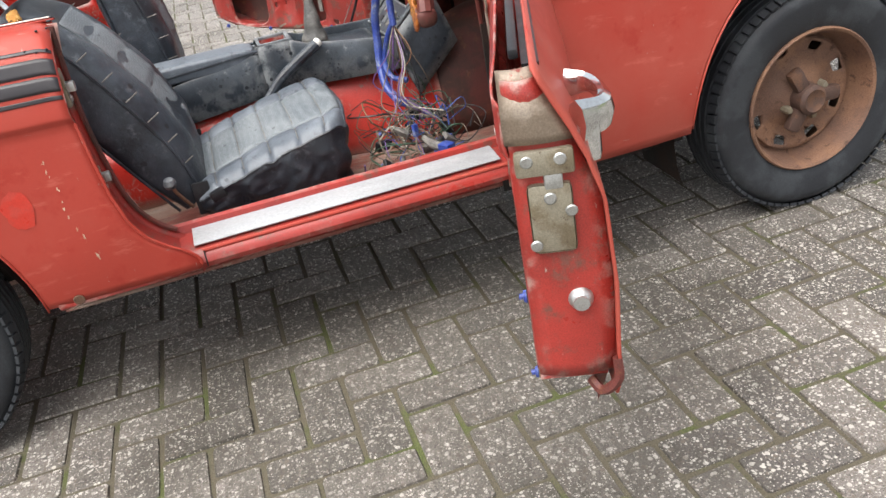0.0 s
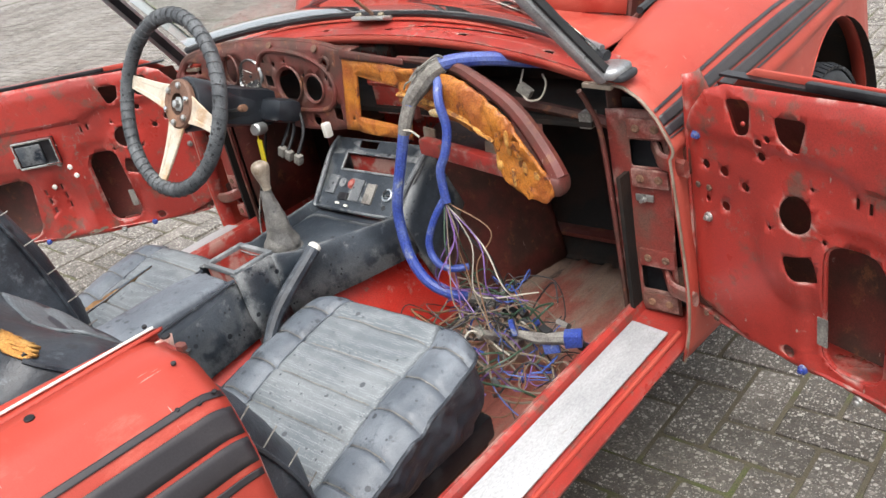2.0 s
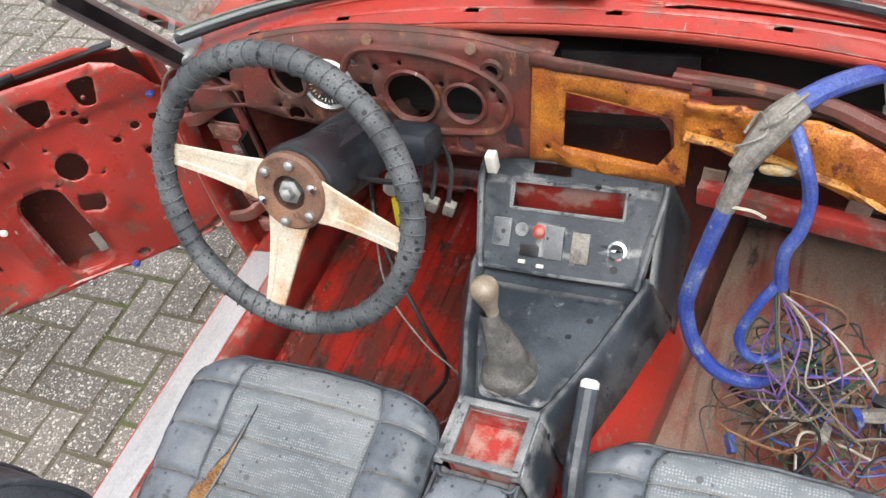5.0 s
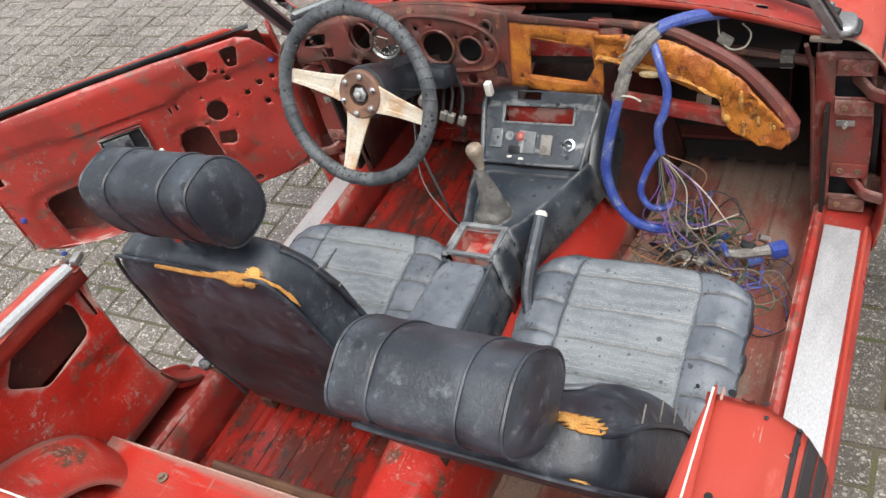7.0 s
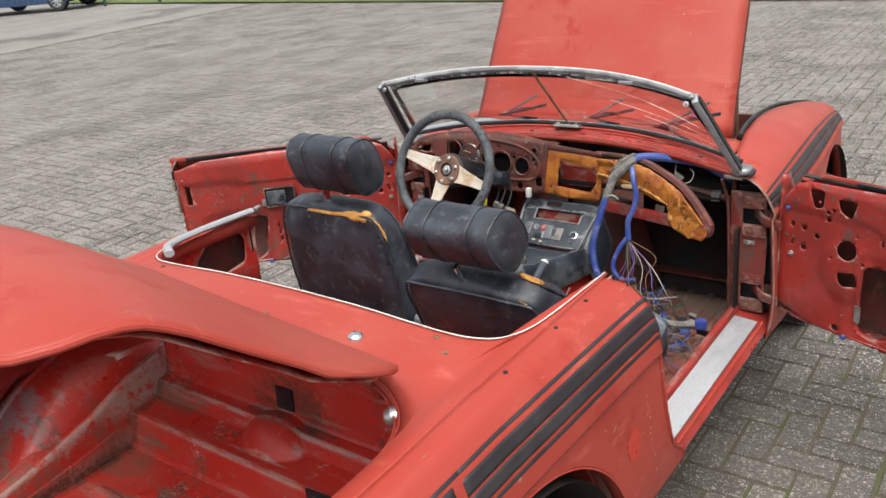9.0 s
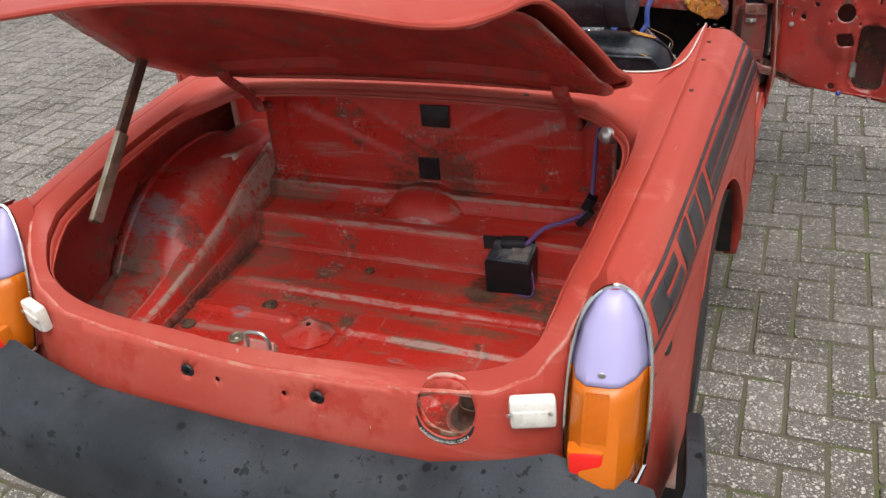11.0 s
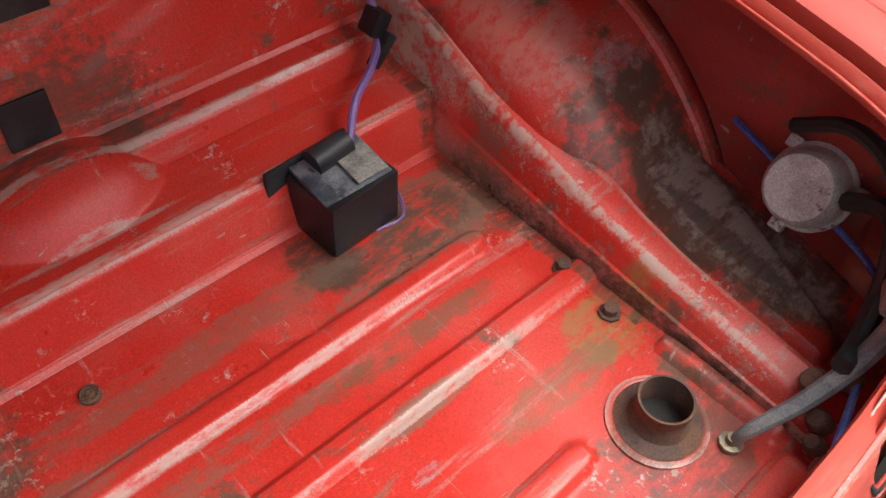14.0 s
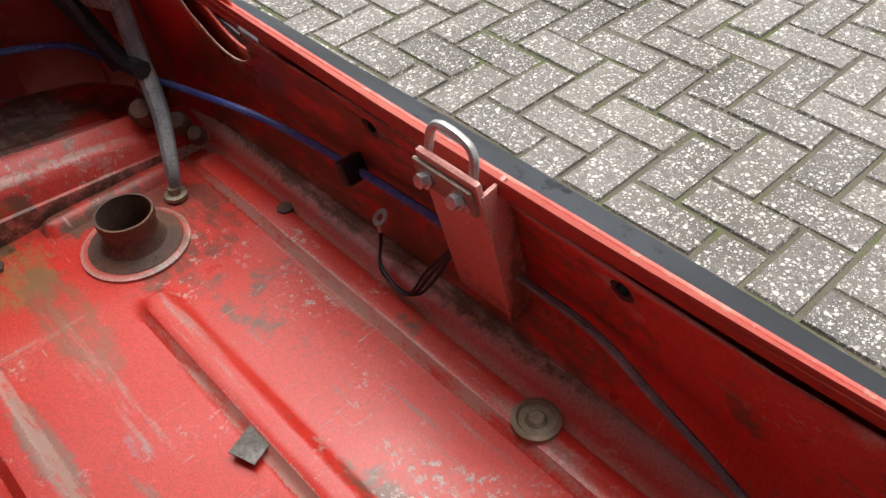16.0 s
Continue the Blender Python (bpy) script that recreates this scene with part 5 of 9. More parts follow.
# ---- windscreen ----
def ws_base(x):
    b = 1 - (abs(x) / 0.64) ** 2.3
    return Vector((x, 1.455 + 0.125 * b, 0.905 + 0.052 * b))


def ws_top(x):
    b = 1 - (abs(x) / 0.56) ** 2.3
    return Vector((x, 1.245 + 0.11 * b, 1.148 + 0.045 * b))


screen = part("windscreen_frame", tube([ws_top(-0.56 + 1.12 * k / 12) for k in range(13)], 0.0068, 40, 8, flat=1.25), FRAME_ALU, car, "grey aluminium windscreen frame with white scraped top")
part("frame_cap", tube([ws_top(-0.555 + 1.11 * k / 12) + Vector((0, 0.003, 0.0075)) for k in range(13)], 0.0042, 40, 6, flat=0.6), WHITE_PL, screen, "chalky white top edge")
part("lower_seal", tube([ws_base(-0.63 + 1.26 * k / 12) for k in range(13)], 0.009, 40, 8), RUBBER, screen, "cracked black screen seal")
part("lower_rail", tube([ws_base(-0.62 + 1.24 * k / 12) + Vector((0, 0.0, 0.010)) for k in range(13)], 0.006, 40, 6), FRAME_ALU, screen)
for s in (1, -1):
    a, b = Vector((s * 0.628, 1.442, 0.882)), Vector((s * 0.566, 1.24, 1.146))
    d = (b - a).normalized()
    n = d.cross(Vector((s, 0.35, 0))).normalized()
    w = n.cross(d)
    rot = Matrix((w, n, d)).transposed()
    post = part("side_post", box((a + b) / 2, (0.018, 0.036, (b - a).length + 0.012), rot, bevel=0.006), FRAME_ALU, screen, "grey side post of the windscreen")
    part("post_groove", box((a + b) / 2 - n * 0.0 + w * 0.012 * s, (0.004, 0.018, (b - a).length), rot), BLACK, post)
    part("post_foot", pad(s * 0.632, 1.463, 0.882, 0.030, 0.034, 0.012, 3.2, n=12), FRAME_ALU, post, "cast aluminium foot")
    part("foot_rubber", pad(s * 0.655, 1.465, 0.874, 0.016, 0.028, 0.008, 3.0, n=10), RUBBER, post, "black rubber foot pad")
    part("corner_lug", lathe([(0.006, -0.005), (0.0085, -0.003), (0.0085, 0.003), (0.006, 0.005), (0.003, 0.005), (0.003, -0.005)], b + Vector((-s * 0.022, -0.012, -0.012)), (s * 0.3, -1, 0.2), 16), STEEL, post, "hood catch ring")
    part("corner_cap", box(b + Vector((-s * 0.01, 0.0, 0.008)), (0.014, 0.018, 0.012), rot, bevel=0.005), FRAME_ALU, post)
for x, mt in ((-0.42, STEEL), (-0.16, BLACK), (-0.03, BLACK), (0.115, BLACK), (0.33, STEEL)):
    c = ws_top(x) + Vector((0, -0.014, -0.01))
    part("header_clip", box(c, (0.045 if mt is STEEL else 0.03, 0.016, 0.010), bevel=0.003), FRAME_ALU if mt is STEEL else mt, screen, "hood clip")
part("glass", grid(lambda u, v: (lambda x0, x1: ws_base(x0).lerp(ws_top(x1), 0.02 + 0.96 * v) + Vector((0, 0.004, 0)))(lerp(-0.62, 0.62, u), lerp(-0.545, 0.545, u)), 30, 8), GLASS, screen, "cracked clear windscreen glass", thick=0.004).visible_shadow = False
crack = [[(0.06, 0.93), (0.2, 0.78), (0.33, 0.66), (0.5, 0.42), (0.56, 0.3)], [(0.2, 0.55), (0.36, 0.4), (0.5, 0.28), (0.54, 0.12)], [(0.3, 0.35), (0.45, 0.2), (0.55, 0.1)]]
for c in crack:
    bm = tube([ws_base(x * 1.08).lerp(ws_top(x), v) + Vector((0, -0.001, 0)) for x, v in c], 0.0005, 16, 4)
    part("crack_line", bm, WHITE_PL, screen, "bright crack in the glass")
part("mirror_rod", tube([(0.0, 1.553, 0.962), (-0.015, 1.352, 1.186)], 0.0042, 3, 8, smooth=False), RUST, screen, "thin rusty centre stay rod")
br = part("rod_bracket", box((0.0, 1.548, 0.955), (0.10, 0.032, 0.010), Matrix.Rotation(-0.25, 3, "X"), bevel=0.004), STEEL, screen, "steel rod bracket")
for x in (-0.035, 0.035):
    part("bracket_bolt", lathe(disc_prof(0.008, 0.01), (x, 1.545, 0.957), (0, -0.3, 1), 6), LATCH, br)
# wiper arms lying on the scuttle
for x0, dx in ((-0.32, 0.15), (0.02, 0.15), (0.34, 0.11)):
    a = Vector((x0, 1.66, 0.945))
    wp = part("wiper", tube([a, a + Vector((dx * 0.6, -0.04, 0.045)), a + Vector((dx, -0.05, 0.05))], 0.005, 8, 6), BLACK, car, "black wiper arm and blade")
    part("wiper_blade", box(a + Vector((dx * 0.65, -0.045, 0.04)), (0.21, 0.007, 0.011), Matrix.Rotation(-0.24, 3, "Y"), bevel=0.002), RUBBER, wp)
    part("wiper_blade", box(a + Vector((dx * 0.6, -0.03, 0.06)), (0.15, 0.006, 0.008), Matrix.Rotation(-0.5, 3, "Y"), bevel=0.002), CONSOLE, wp)
    part("wiper_pivot", lathe(disc_prof(0.014, 0.03), a - Vector((0, 0, 0.012)), (0, -0.2, 1), 12), STEEL, wp)
part("screen_vent", box((0.16, 1.68, 0.95), (0.36, 0.05, 0.008), Matrix.Rotation(0.06, 3, "X"), bevel=0.003), CHROME, car, "chromed scuttle air grille")

# ---- boot lid, raised on its hinges: the deck's own shape, swung up ----
LID_C, LID_S = math.cos(radians(49)), math.sin(radians(49))
LID_EDGE = sorted([(y - (0.012 if y < -0.6 else 0.0), x * (1 - 0.10 * max(0, (-0.2 - y) / 0.45))) for x, y in BOOT])


def lid_pt(x, y, n=0.0):
    """A place on the lid, given where it lies when shut and how far above its skin."""
    a, back = (abs(x) / 0.53) ** 2, min(1, max(0, (-0.05 - y) / 0.2))
    z = 0.93 + (deck_z(x, y) - 0.93) * 1.05 - 0.054 * a * back - 0.04 * a * max(0, (-0.2 - y) / 0.45) + n
    dy, dz = y - 0.025, z - 0.926
    return Vector((x, 0.025 + dy * LID_C + dz * LID_S, 0.926 - dy * LID_S + dz * LID_C))


LID_ROWS = [-0.004, -0.009, -0.02, -0.035, -0.055, -0.075, -0.10, -0.13, -0.17, -0.21, -0.26, -0.31, -0.36, -0.41, -0.45, -0.49, -0.52, -0.55, -0.575, -0.597, -0.615, -0.63, -0.643, -0.654, -0.663, -0.670, -0.676, -0.681, -0.684]


def lid_skin(u, v):
    y = LID_ROWS[round(v * (len(LID_ROWS) - 1))]
    return lid_pt(lerp(-1, 1, u) * max(0.12, table(LID_EDGE, y)[0]), y)


lid = part("boot_lid", grid(lid_skin, 44, len(LID_ROWS) - 1), RED, car, "faded red boot lid held open on a stay", thick=0.003)
rim_pts = [lid_pt(x * 0.992 * (1 - 0.10 * max(0, (-0.2 - y) / 0.45)), y - (0.012 if y < -0.6 else 0.0), -0.006) for x, y in BOOT]
rim_pts = rim_pts + [Vector((-p.x, p.y, p.z)) for p in rim_pts[-2::-1]]
part("lid_edge", tube(rim_pts, 0.006, 140, 8), RED, lid, "folded lid edge")


def lid_inner(u, v):
    y = lerp(-0.06, -0.64, v)
    x = lerp(-1, 1, u) * (table(LID_EDGE, y)[0] - 0.03)
    e = min(u, 1 - u, v, 1 - v)
    rib = max(0, 1 - abs(u - 0.5) / 0.06) + max(0, 1 - abs(abs(u - 0.5) - 0.5 * v) / 0.05)
    return lid_pt(x, y, -0.03 if e < 0.10 else -0.014 - 0.014 * min(1, rib))


part("lid_frame", grid(lid_inner, 40, 30), RED_IN, lid, "dark red inner frame of the lid", thick=0.003)
for s in (1, -1):
    part("lid_hinge", tube([lid_pt(s * 0.40, -0.10, -0.03), lid_pt(s * 0.40, -0.07, -0.045), (s * 0.40, -0.005, 0.885), (s * 0.40, 0.012, 0.85), (s * 0.40, 0.05, 0.845)], 0.010, 16, 8, flat=1.8), RED_IN, lid, "cranked red hinge arm")
up = (lid_pt(0, -0.625, 0.1) - lid_pt(0, -0.625)).normalized()
part("lid_badge_base", lathe([(0.046, -0.004), (0.04, 0.007), (0.02, 0.013), (0.016, 0.013)], lid_pt(0, -0.625), up, 20), ALU, lid, "lock surround")
part("lid_lock", lathe([(0.014, 0.01), (0.016, 0.016), (0.016, 0.036), (0.0, 0.036)], lid_pt(0, -0.625), up, 16), STEEL, lid, "steel lid lock button")
s0, s1 = Vector((-0.505, -0.49, 0.79)), Vector((-0.485, -0.195, 1.10))
d = (s1 - s0).normalized()
w = d.cross(Vector((1, 0, 0))).normalized()
rot = Matrix((Vector((1, 0, 0)) - d * d.x, w, d)).transposed()
stay = part("lid_stay", box((s0 + s1) / 2, (0.012, 0.024, (s1 - s0).length), rot, bevel=0.003), DARK_RUST, car, "dull slotted lid stay")
part("stay_sleeve", box(s0.lerp(s1, 0.24) + Vector((0.004, 0, 0)), (0.014, 0.03, (s1 - s0).length * 0.46), rot, bevel=0.003), LATCH, stay)

# ---- rubber bumper ----
def bumper(u, v):
    x = lerp(-0.775, 0.775, u)
    k = abs(x) / 0.775
    back = -0.868 + 0.03 * k ** 2 + 0.075 * k ** 8
    front = max(back + 0.03, -0.745 + 0.05 * k ** 3) if k < 0.93 else back + 0.03
    up = 0.075 * max(0, (k - 0.86) / 0.14) ** 0.8
    top = table([(0, 0.582), (0.35, 0.588), (0.47, 0.62), (0.55, 0.65), (0.62, 0.63), (0.70, 0.60), (0.775, 0.58)], abs(x))[0]
    ring = [(front, top), (lerp(front, back, 0.3), lerp(top, 0.56, 0.2) + 0.3 * up), (lerp(front, back, 0.75), lerp(top, 0.552, 0.8) + up), (back + 0.010, 0.53 + up), (back, 0.512 + up), (back - 0.006, 0.44), (back, 0.385), (back + 0.03, 0.365), (front + 0.02, 0.37), (front + 0.02, 0.45)]
    y, z = ring[round(v * len(ring)) % len(ring)]
    return Vector((x, y, z))


bp = part("rear_bumper", grid(bumper, 62, 10, closed_v=True), BUMPER, car, "weathered black rubber rear bumper with wet spots")
for s in (1, -1):
    def wrap(u, v):
        y = lerp(-0.80, -0.46, u)
        x = table([(-0.80, 0.768), (-0.7, 0.775), (-0.46, 0.745)], y)[0]
        hi = lerp(0.622, 0.54, max(0, (u - 0.35) / 0.65))
        ring = [(x - 0.03, hi - 0.004), (x - 0.008, hi), (x, hi - 0.012), (x + 0.004, 0.46), (x - 0.005, 0.385), (x - 0.03, 0.37)]
        a, z = ring[round(v * 6) % 6]
        return Vector((s * a, y, z))
    b2 = grid(wrap, 14, 6, closed_v=True)
    b2.faces.new([v for v in b2.verts][-6:])
    part("bumper_end", b2, BUMPER, bp, "wrapped bumper end")
part("scraped_patch", grid(lambda u, v: bumper((-0.70 + 0.05 * u + 0.775) / 1.55, 0.5) + Vector((0, -0.003, 0.035 - 0.05 * u - 0.02 * v + 0.006 * math.sin(u * 9))), 8, 3), WHITE_PL, bp, "scraped white patch", thick=0.001)

# ---- tail lamps ----
def tail_lamp(s):
    """A faceted lens on the wing's end: red at the foot, amber, faded lilac above."""
    cols = [(-1.0, 0.0), (-0.9, 0.62), (-0.62, 0.92), (0.0, 1.0), (0.3, 0.95), (0.66, 0.6), (1.0, 0.0)]
    T, N = Vector((0.98, 0.2, 0)), Vector((0.2, -0.98, 0))

    def at(i, z, grow=0.0, out=0.0):
        t = (z - 0.60) / 0.275
        half = table([(0, 0.056), (0.1, 0.059), (0.45, 0.058), (0.65, 0.054), (0.82, 0.044), (0.94, 0.027), (1.0, 0.008)], t)[0] + grow
        deep = table([(0, 0.07), (0.12, 0.074), (0.5, 0.06), (0.75, 0.044), (0.92, 0.026), (1.0, 0.005)], t)[0]
        a, d = cols[i]
        c = Vector((0.617, lerp(-0.677, -0.592, max(0, t)), z))
        p = c + T * (a * half) + N * (deep * d + out)
        return Vector((s * p.x, p.y, p.z))

    def lens(z0, z1, n, **k):
        return grid(lambda u, v: at(round(v * 6), lerp(z0, z1, u), **k), n, 6)
    rim_ = [at(6, z, 0.004) for z in (0.60, 0.66, 0.72, 0.78, 0.825, 0.855, 0.87)] + [at(3, 0.879)] + [at(0, z, 0.004) for z in (0.87, 0.855, 0.825, 0.78, 0.72, 0.66, 0.60)]
    root = part("tail_lamp", tube(rim_, 0.0042, 60, 8), CHROME, car, "tail lamp with faded lilac, amber and red lens")
    for i in (0, 6):
        part("lamp_side", grid(lambda u, v: at(i, lerp(0.60, 0.874, u), 0.002) + Vector((s * (-0.012 if i == 0 else -0.014), 0.045 if i == 0 else 0.03, 0)) * v, 16, 2), RED, root)
    part("lamp_foot", tube([at(6, 0.60, 0.006), at(5, 0.592, 0.006), at(3, 0.588, 0.0, 0.004), at(1, 0.592, 0.006), at(0, 0.60, 0.004)], 0.0045, 24, 8), CHROME, root)
    part("lilac_lens", lens(0.758, 0.873, 14), LILAC, root, "faded lilac upper lens", thick=0.003)
    part("amber_lens", lens(0.60, 0.757, 8), AMBER, root, "ribbed amber lens", thick=0.003)
    bm = bmesh.new()
    for k in range(14):
        f0 = k / 13

        def rib(z):
            return at(2, z).lerp(at(3, z), f0) + Vector((s * N.x, N.y, 0)) * 0.0005
        tube([rib(0.68), rib(0.75)], 0.0011, 2, 4, bm, smooth=False)
    part("lens_ribs", bm, AMBER, root)
    c0, c1 = at(1, 0.64), at(3, 0.64)
    mid = (c0 + c1) / 2 - Vector((s * N.x, N.y, 0)) * 0.004
    rot = Matrix((Vector((s * T.x, T.y, 0)) * 1.0, Vector((s * N.x, N.y, 0)), Vector((0, 0, 1)))).transposed()
    part("red_lens", box(mid, (0.05, 0.026, 0.058), rot, bevel=0.006), REDLENS, root, "red lower lens")
    part("red_rim", box(mid - Vector((s * N.x, N.y, 0)) * 0.004, (0.055, 0.026, 0.063), rot, bevel=0.006), AMBER, root)
    part("lens_screw", lathe(disc_prof(0.006, 0.003), at(3, 0.775) - Vector((s * T.x, T.y, 0)) * 0.012, (s * N.x, N.y, 0), 10), STEEL, root)
    pl = part("plate_lamp", box((s * 0.512, panel_at(0.512, 0.692) - 0.012, 0.692), (0.072, 0.024, 0.054), Matrix.Rotation(s * 0.34, 3, "Z"), bevel=0.008), WHITE_PL, car, "white plastic reversing lamp")
    part("lamp_lens", box((s * 0.512, panel_at(0.512, 0.692) - 0.025, 0.687), (0.052, 0.004, 0.03), Matrix.Rotation(s * 0.34, 3, "Z"), bevel=0.0015), WHITE_PL, pl)
    for dx in (-0.03, 0.03):
        part("lamp_screw", lathe(disc_prof(0.004, 0.002), (s * 0.512 + dx, panel_at(0.512, 0.692) - 0.026 + s * dx * 0.35, 0.697), (0, -1, 0), 8), STEEL, pl)


for s in (1, -1):
    tail_lamp(s)

def wing_side(y, z):
    """A place on the side of the right-hand rear wing."""
    best = min((abs(rear_wing_at(y, 0.5 + 0.5 * k / 60).z - z), 0.5 + 0.5 * k / 60) for k in range(61))[1]
    p = rear_wing_at(y, best)
    return Vector((p.x + 0.0012, p.y, z))


# small fittings on the deck and wings
for x, y in ((0.302, 0.069), (-0.302, 0.069)):
    st = part("chrome_stud", lathe([(0.017, 0), (0.0165, 0.004), (0.013, 0.008), (0.006, 0.011), (0, 0.0115)], (x, y, deck_z(x, y)), (0, -0.1, 1), 16), CHROME, car, "chrome hood stud")
for x, y in ((0.444, 0.182 - 0.03), (0.491, 0.114), (-0.491, 0.114), (-0.444, 0.152), (0.3, -0.0), (0.05, 0.06)):
    part("deck_screw", lathe([(0.007, 0), (0.006, 0.003), (0.003, 0.004), (0, 0.004)], (x, y, deck_z(x, y) - 0.001), (0, 0, 1), 12), RUST, car)
for s in (1, -1):
    for y in (0.12, 0.313, 0.453, 0.60):
        xs, zs = table(SEAM, y)
        part("trim_hole", lathe(disc_prof(0.005, 0.003, 0.0005), (s * (xs + 0.018), y, zs - 0.0025), (s * 0.1, 0, 1), 10), BLACK, car)
    hole_at = wing_side(-0.475, 0.70)
    part("side_hole", lathe(disc_prof(0.016, 0.003, 0.001), (s * (hole_at.x - 0.001), hole_at.y, hole_at.z), (s, -0.2, 0.1), 16), BLACK, car, "empty side marker hole")
    bolt_at = wing_side(-0.52, 0.70)
    part("side_bolt", lathe([(0.008, 0), (0.008, 0.003), (0.004, 0.004), (0, 0.006)], (s * (bolt_at.x - 0.001), bolt_at.y, bolt_at.z), (s, -0.2, 0.1), 6), RUST, car, "small rusty bolt")
    for x, y in ((0.659, 0.579), (0.657, 0.599), (0.695, 0.591), (0.696, 0.572), (0.691, 0.552), (0.574, 0.60)):
        xs, zs = table(SEAM, y)
        t = (x - xs) / (table(CREASE, y)[0] - xs)
        zt = zs - 0.004 * min(1, max(0, t) / 0.42) - max(0, t - 0.42) / 0.33 * (0.26 * (zs - table(CREASE, y)[1]) - 0.004)
        part("trim_hole", lathe(disc_prof(0.0028, 0.003, 0.0004), (s * x, y, zt - 0.0022), (s * 0.15, 0, 1), 8), BLACK, car)

# touched-up patch and a line of flaked chips on the wing's side
blob = [(0.44 + 0.036 * (1 + 0.22 * noise.noise(Vector((math.cos(a) * 2, math.sin(a) * 2, 1)))) * math.cos(a), 0.575 + 0.042 * (1 + 0.22 * noise.noise(Vector((math.cos(a) * 2, math.sin(a) * 2, 4)))) * math.sin(a)) for a in [2 * math.pi * k / 26 for k in range(26)]]
part("touched_up_patch", sheet(blob, [], wing_side, cut=0.015), TOUCH_UP, car, "brighter red touched-up patch")
chip_rnd = random.Random(3)
for k in range(14):
    z0, y0 = 0.66 - 0.23 * (k / 13) ** 1.2 + chip_rnd.uniform(-0.008, 0.008), 0.548 - 0.012 * math.sin(k) * chip_rnd.random()
    r, tall = chip_rnd.uniform(0.0008, 0.0036), chip_rnd.uniform(1.0, 4.0)
    chip = [(y0 + r * chip_rnd.uniform(0.5, 1.4) * math.cos(a) + 0.25 * r * tall * math.sin(a), z0 + tall * r * chip_rnd.uniform(0.6, 1.2) * math.sin(a)) for a in [2 * math.pi * q / 9 for q in range(9)]]
    part("paint_chip", sheet(chip, [], wing_side), CHIPPED, car)

# ---- boot interior ----
ribs = [(-0.215, -0.36, 0.37, 0.036), (-0.335, -0.02, 0.44, 0.04), (-0.335, -0.43, -0.19, 0.036), (-0.50, -0.20, 0.245, 0.036), (-0.652, -0.36, 0.40, 0.038)]


def boot_floor(u, v):
    x, y = lerp(-0.475, 0.475, u), lerp(-0.70, -0.05, v)
    z = 0.487
    for yc, x0, x1, w in ribs:
        ex = max(0, x0 - x, x - x1)
        d = math.hypot(ex, y - yc) / (w / 2)
        z += 0.010 * (0.5 + 0.5 * math.cos(math.pi * min(1, max(0, (d - 0.55) / 0.6))))
    # short rib beside the rail's foot, a pressed ring, and the sunk edge by the rear panel
    d = math.hypot((x - 0.428) / 0.013, max(0, -0.615 - y, y + 0.475) / 0.013)
    z += 0.012 * (0.5 + 0.5 * math.cos(math.pi * min(1, max(0, (d - 0.5) / 0.7))))
    z += 0.003 * max(0, 1 - abs(math.hypot(x + 0.253, y + 0.16) - 0.016) / 0.006)
    z -= 0.003 * max(0, 1 - abs(math.hypot(x - 0.19, y + 0.06) - 0.15) / 0.008) * (1 if y < -0.07 and x < 0.16 else 0)
    z -= 0.010 * min(1, max(0, (-0.677 - y) / 0.008))
    z += 0.0015 * noise.noise(Vector((x * 9, y * 9, 0)))
    return Vector((x, y, z))


part("boot_floor", grid(boot_floor, 150, 150), RED_FLOOR, car, "scuffed red ribbed boot floor", thick=0.003)


def boot_step(u, v):
    # floor -> ledge over the axle -> shelf -> bulkhead
    prof = [(-0.06, 0.487), (-0.053, 0.494), (-0.036, 0.563), (-0.028, 0.570), (0.03, 0.576), (0.05, 0.581), (0.061, 0.610), (0.069, 0.618), (0.096, 0.622), (0.103, 0.63), (0.113, 0.76), (0.13, 0.90)]
    s = v * (len(prof) - 1)
    j = min(int(s), len(prof) - 2)
    y, z = lerp(prof[j][0], prof[j + 1][0], s - j), lerp(prof[j][1], prof[j + 1][1], s - j)
    x = lerp(-0.46, 0.47, u)
    d = math.hypot(x / 0.125, (y - 0.08) / 0.085)
    if z < 0.632 and y > -0.03:
        z = max(z, 0.573 + 0.062 * max(0, 1 - d ** 2.4))
    if z > 0.636:
        # pressed creases of the bulkhead, running up from the middle, and two raised pads
        a = abs(x)
        y -= 0.005 * max(0, 1 - abs((z - 0.725) - a * 0.55) / 0.009)
        inset = min(a - 0.062, 0.398 - a, z - 0.658, (0.700 + (a - 0.06) * 0.40 - z) * 0.93)
        y -= 0.0055 * min(1, max(0, inset / 0.008))
    return Vector((x, y, z))


part("boot_bulkhead", grid(boot_step, 150, 132), RED_FLOOR, car, "scuffed red boot bulkhead and ledge", thick=0.003)
part("bulkhead_plate", box((0.003, 0.101, 0.674), (0.056, 0.006, 0.058), Matrix.Rotation(-0.07, 3, "X"), bevel=0.003), BLACK, car, "small black square cover plate")
part("bulkhead_plate", box((0.03, 0.112, 0.811), (0.075, 0.006, 0.055), Matrix.Rotation(-0.07, 3, "X"), bevel=0.003), BLACK, car, "small black square cover plate")


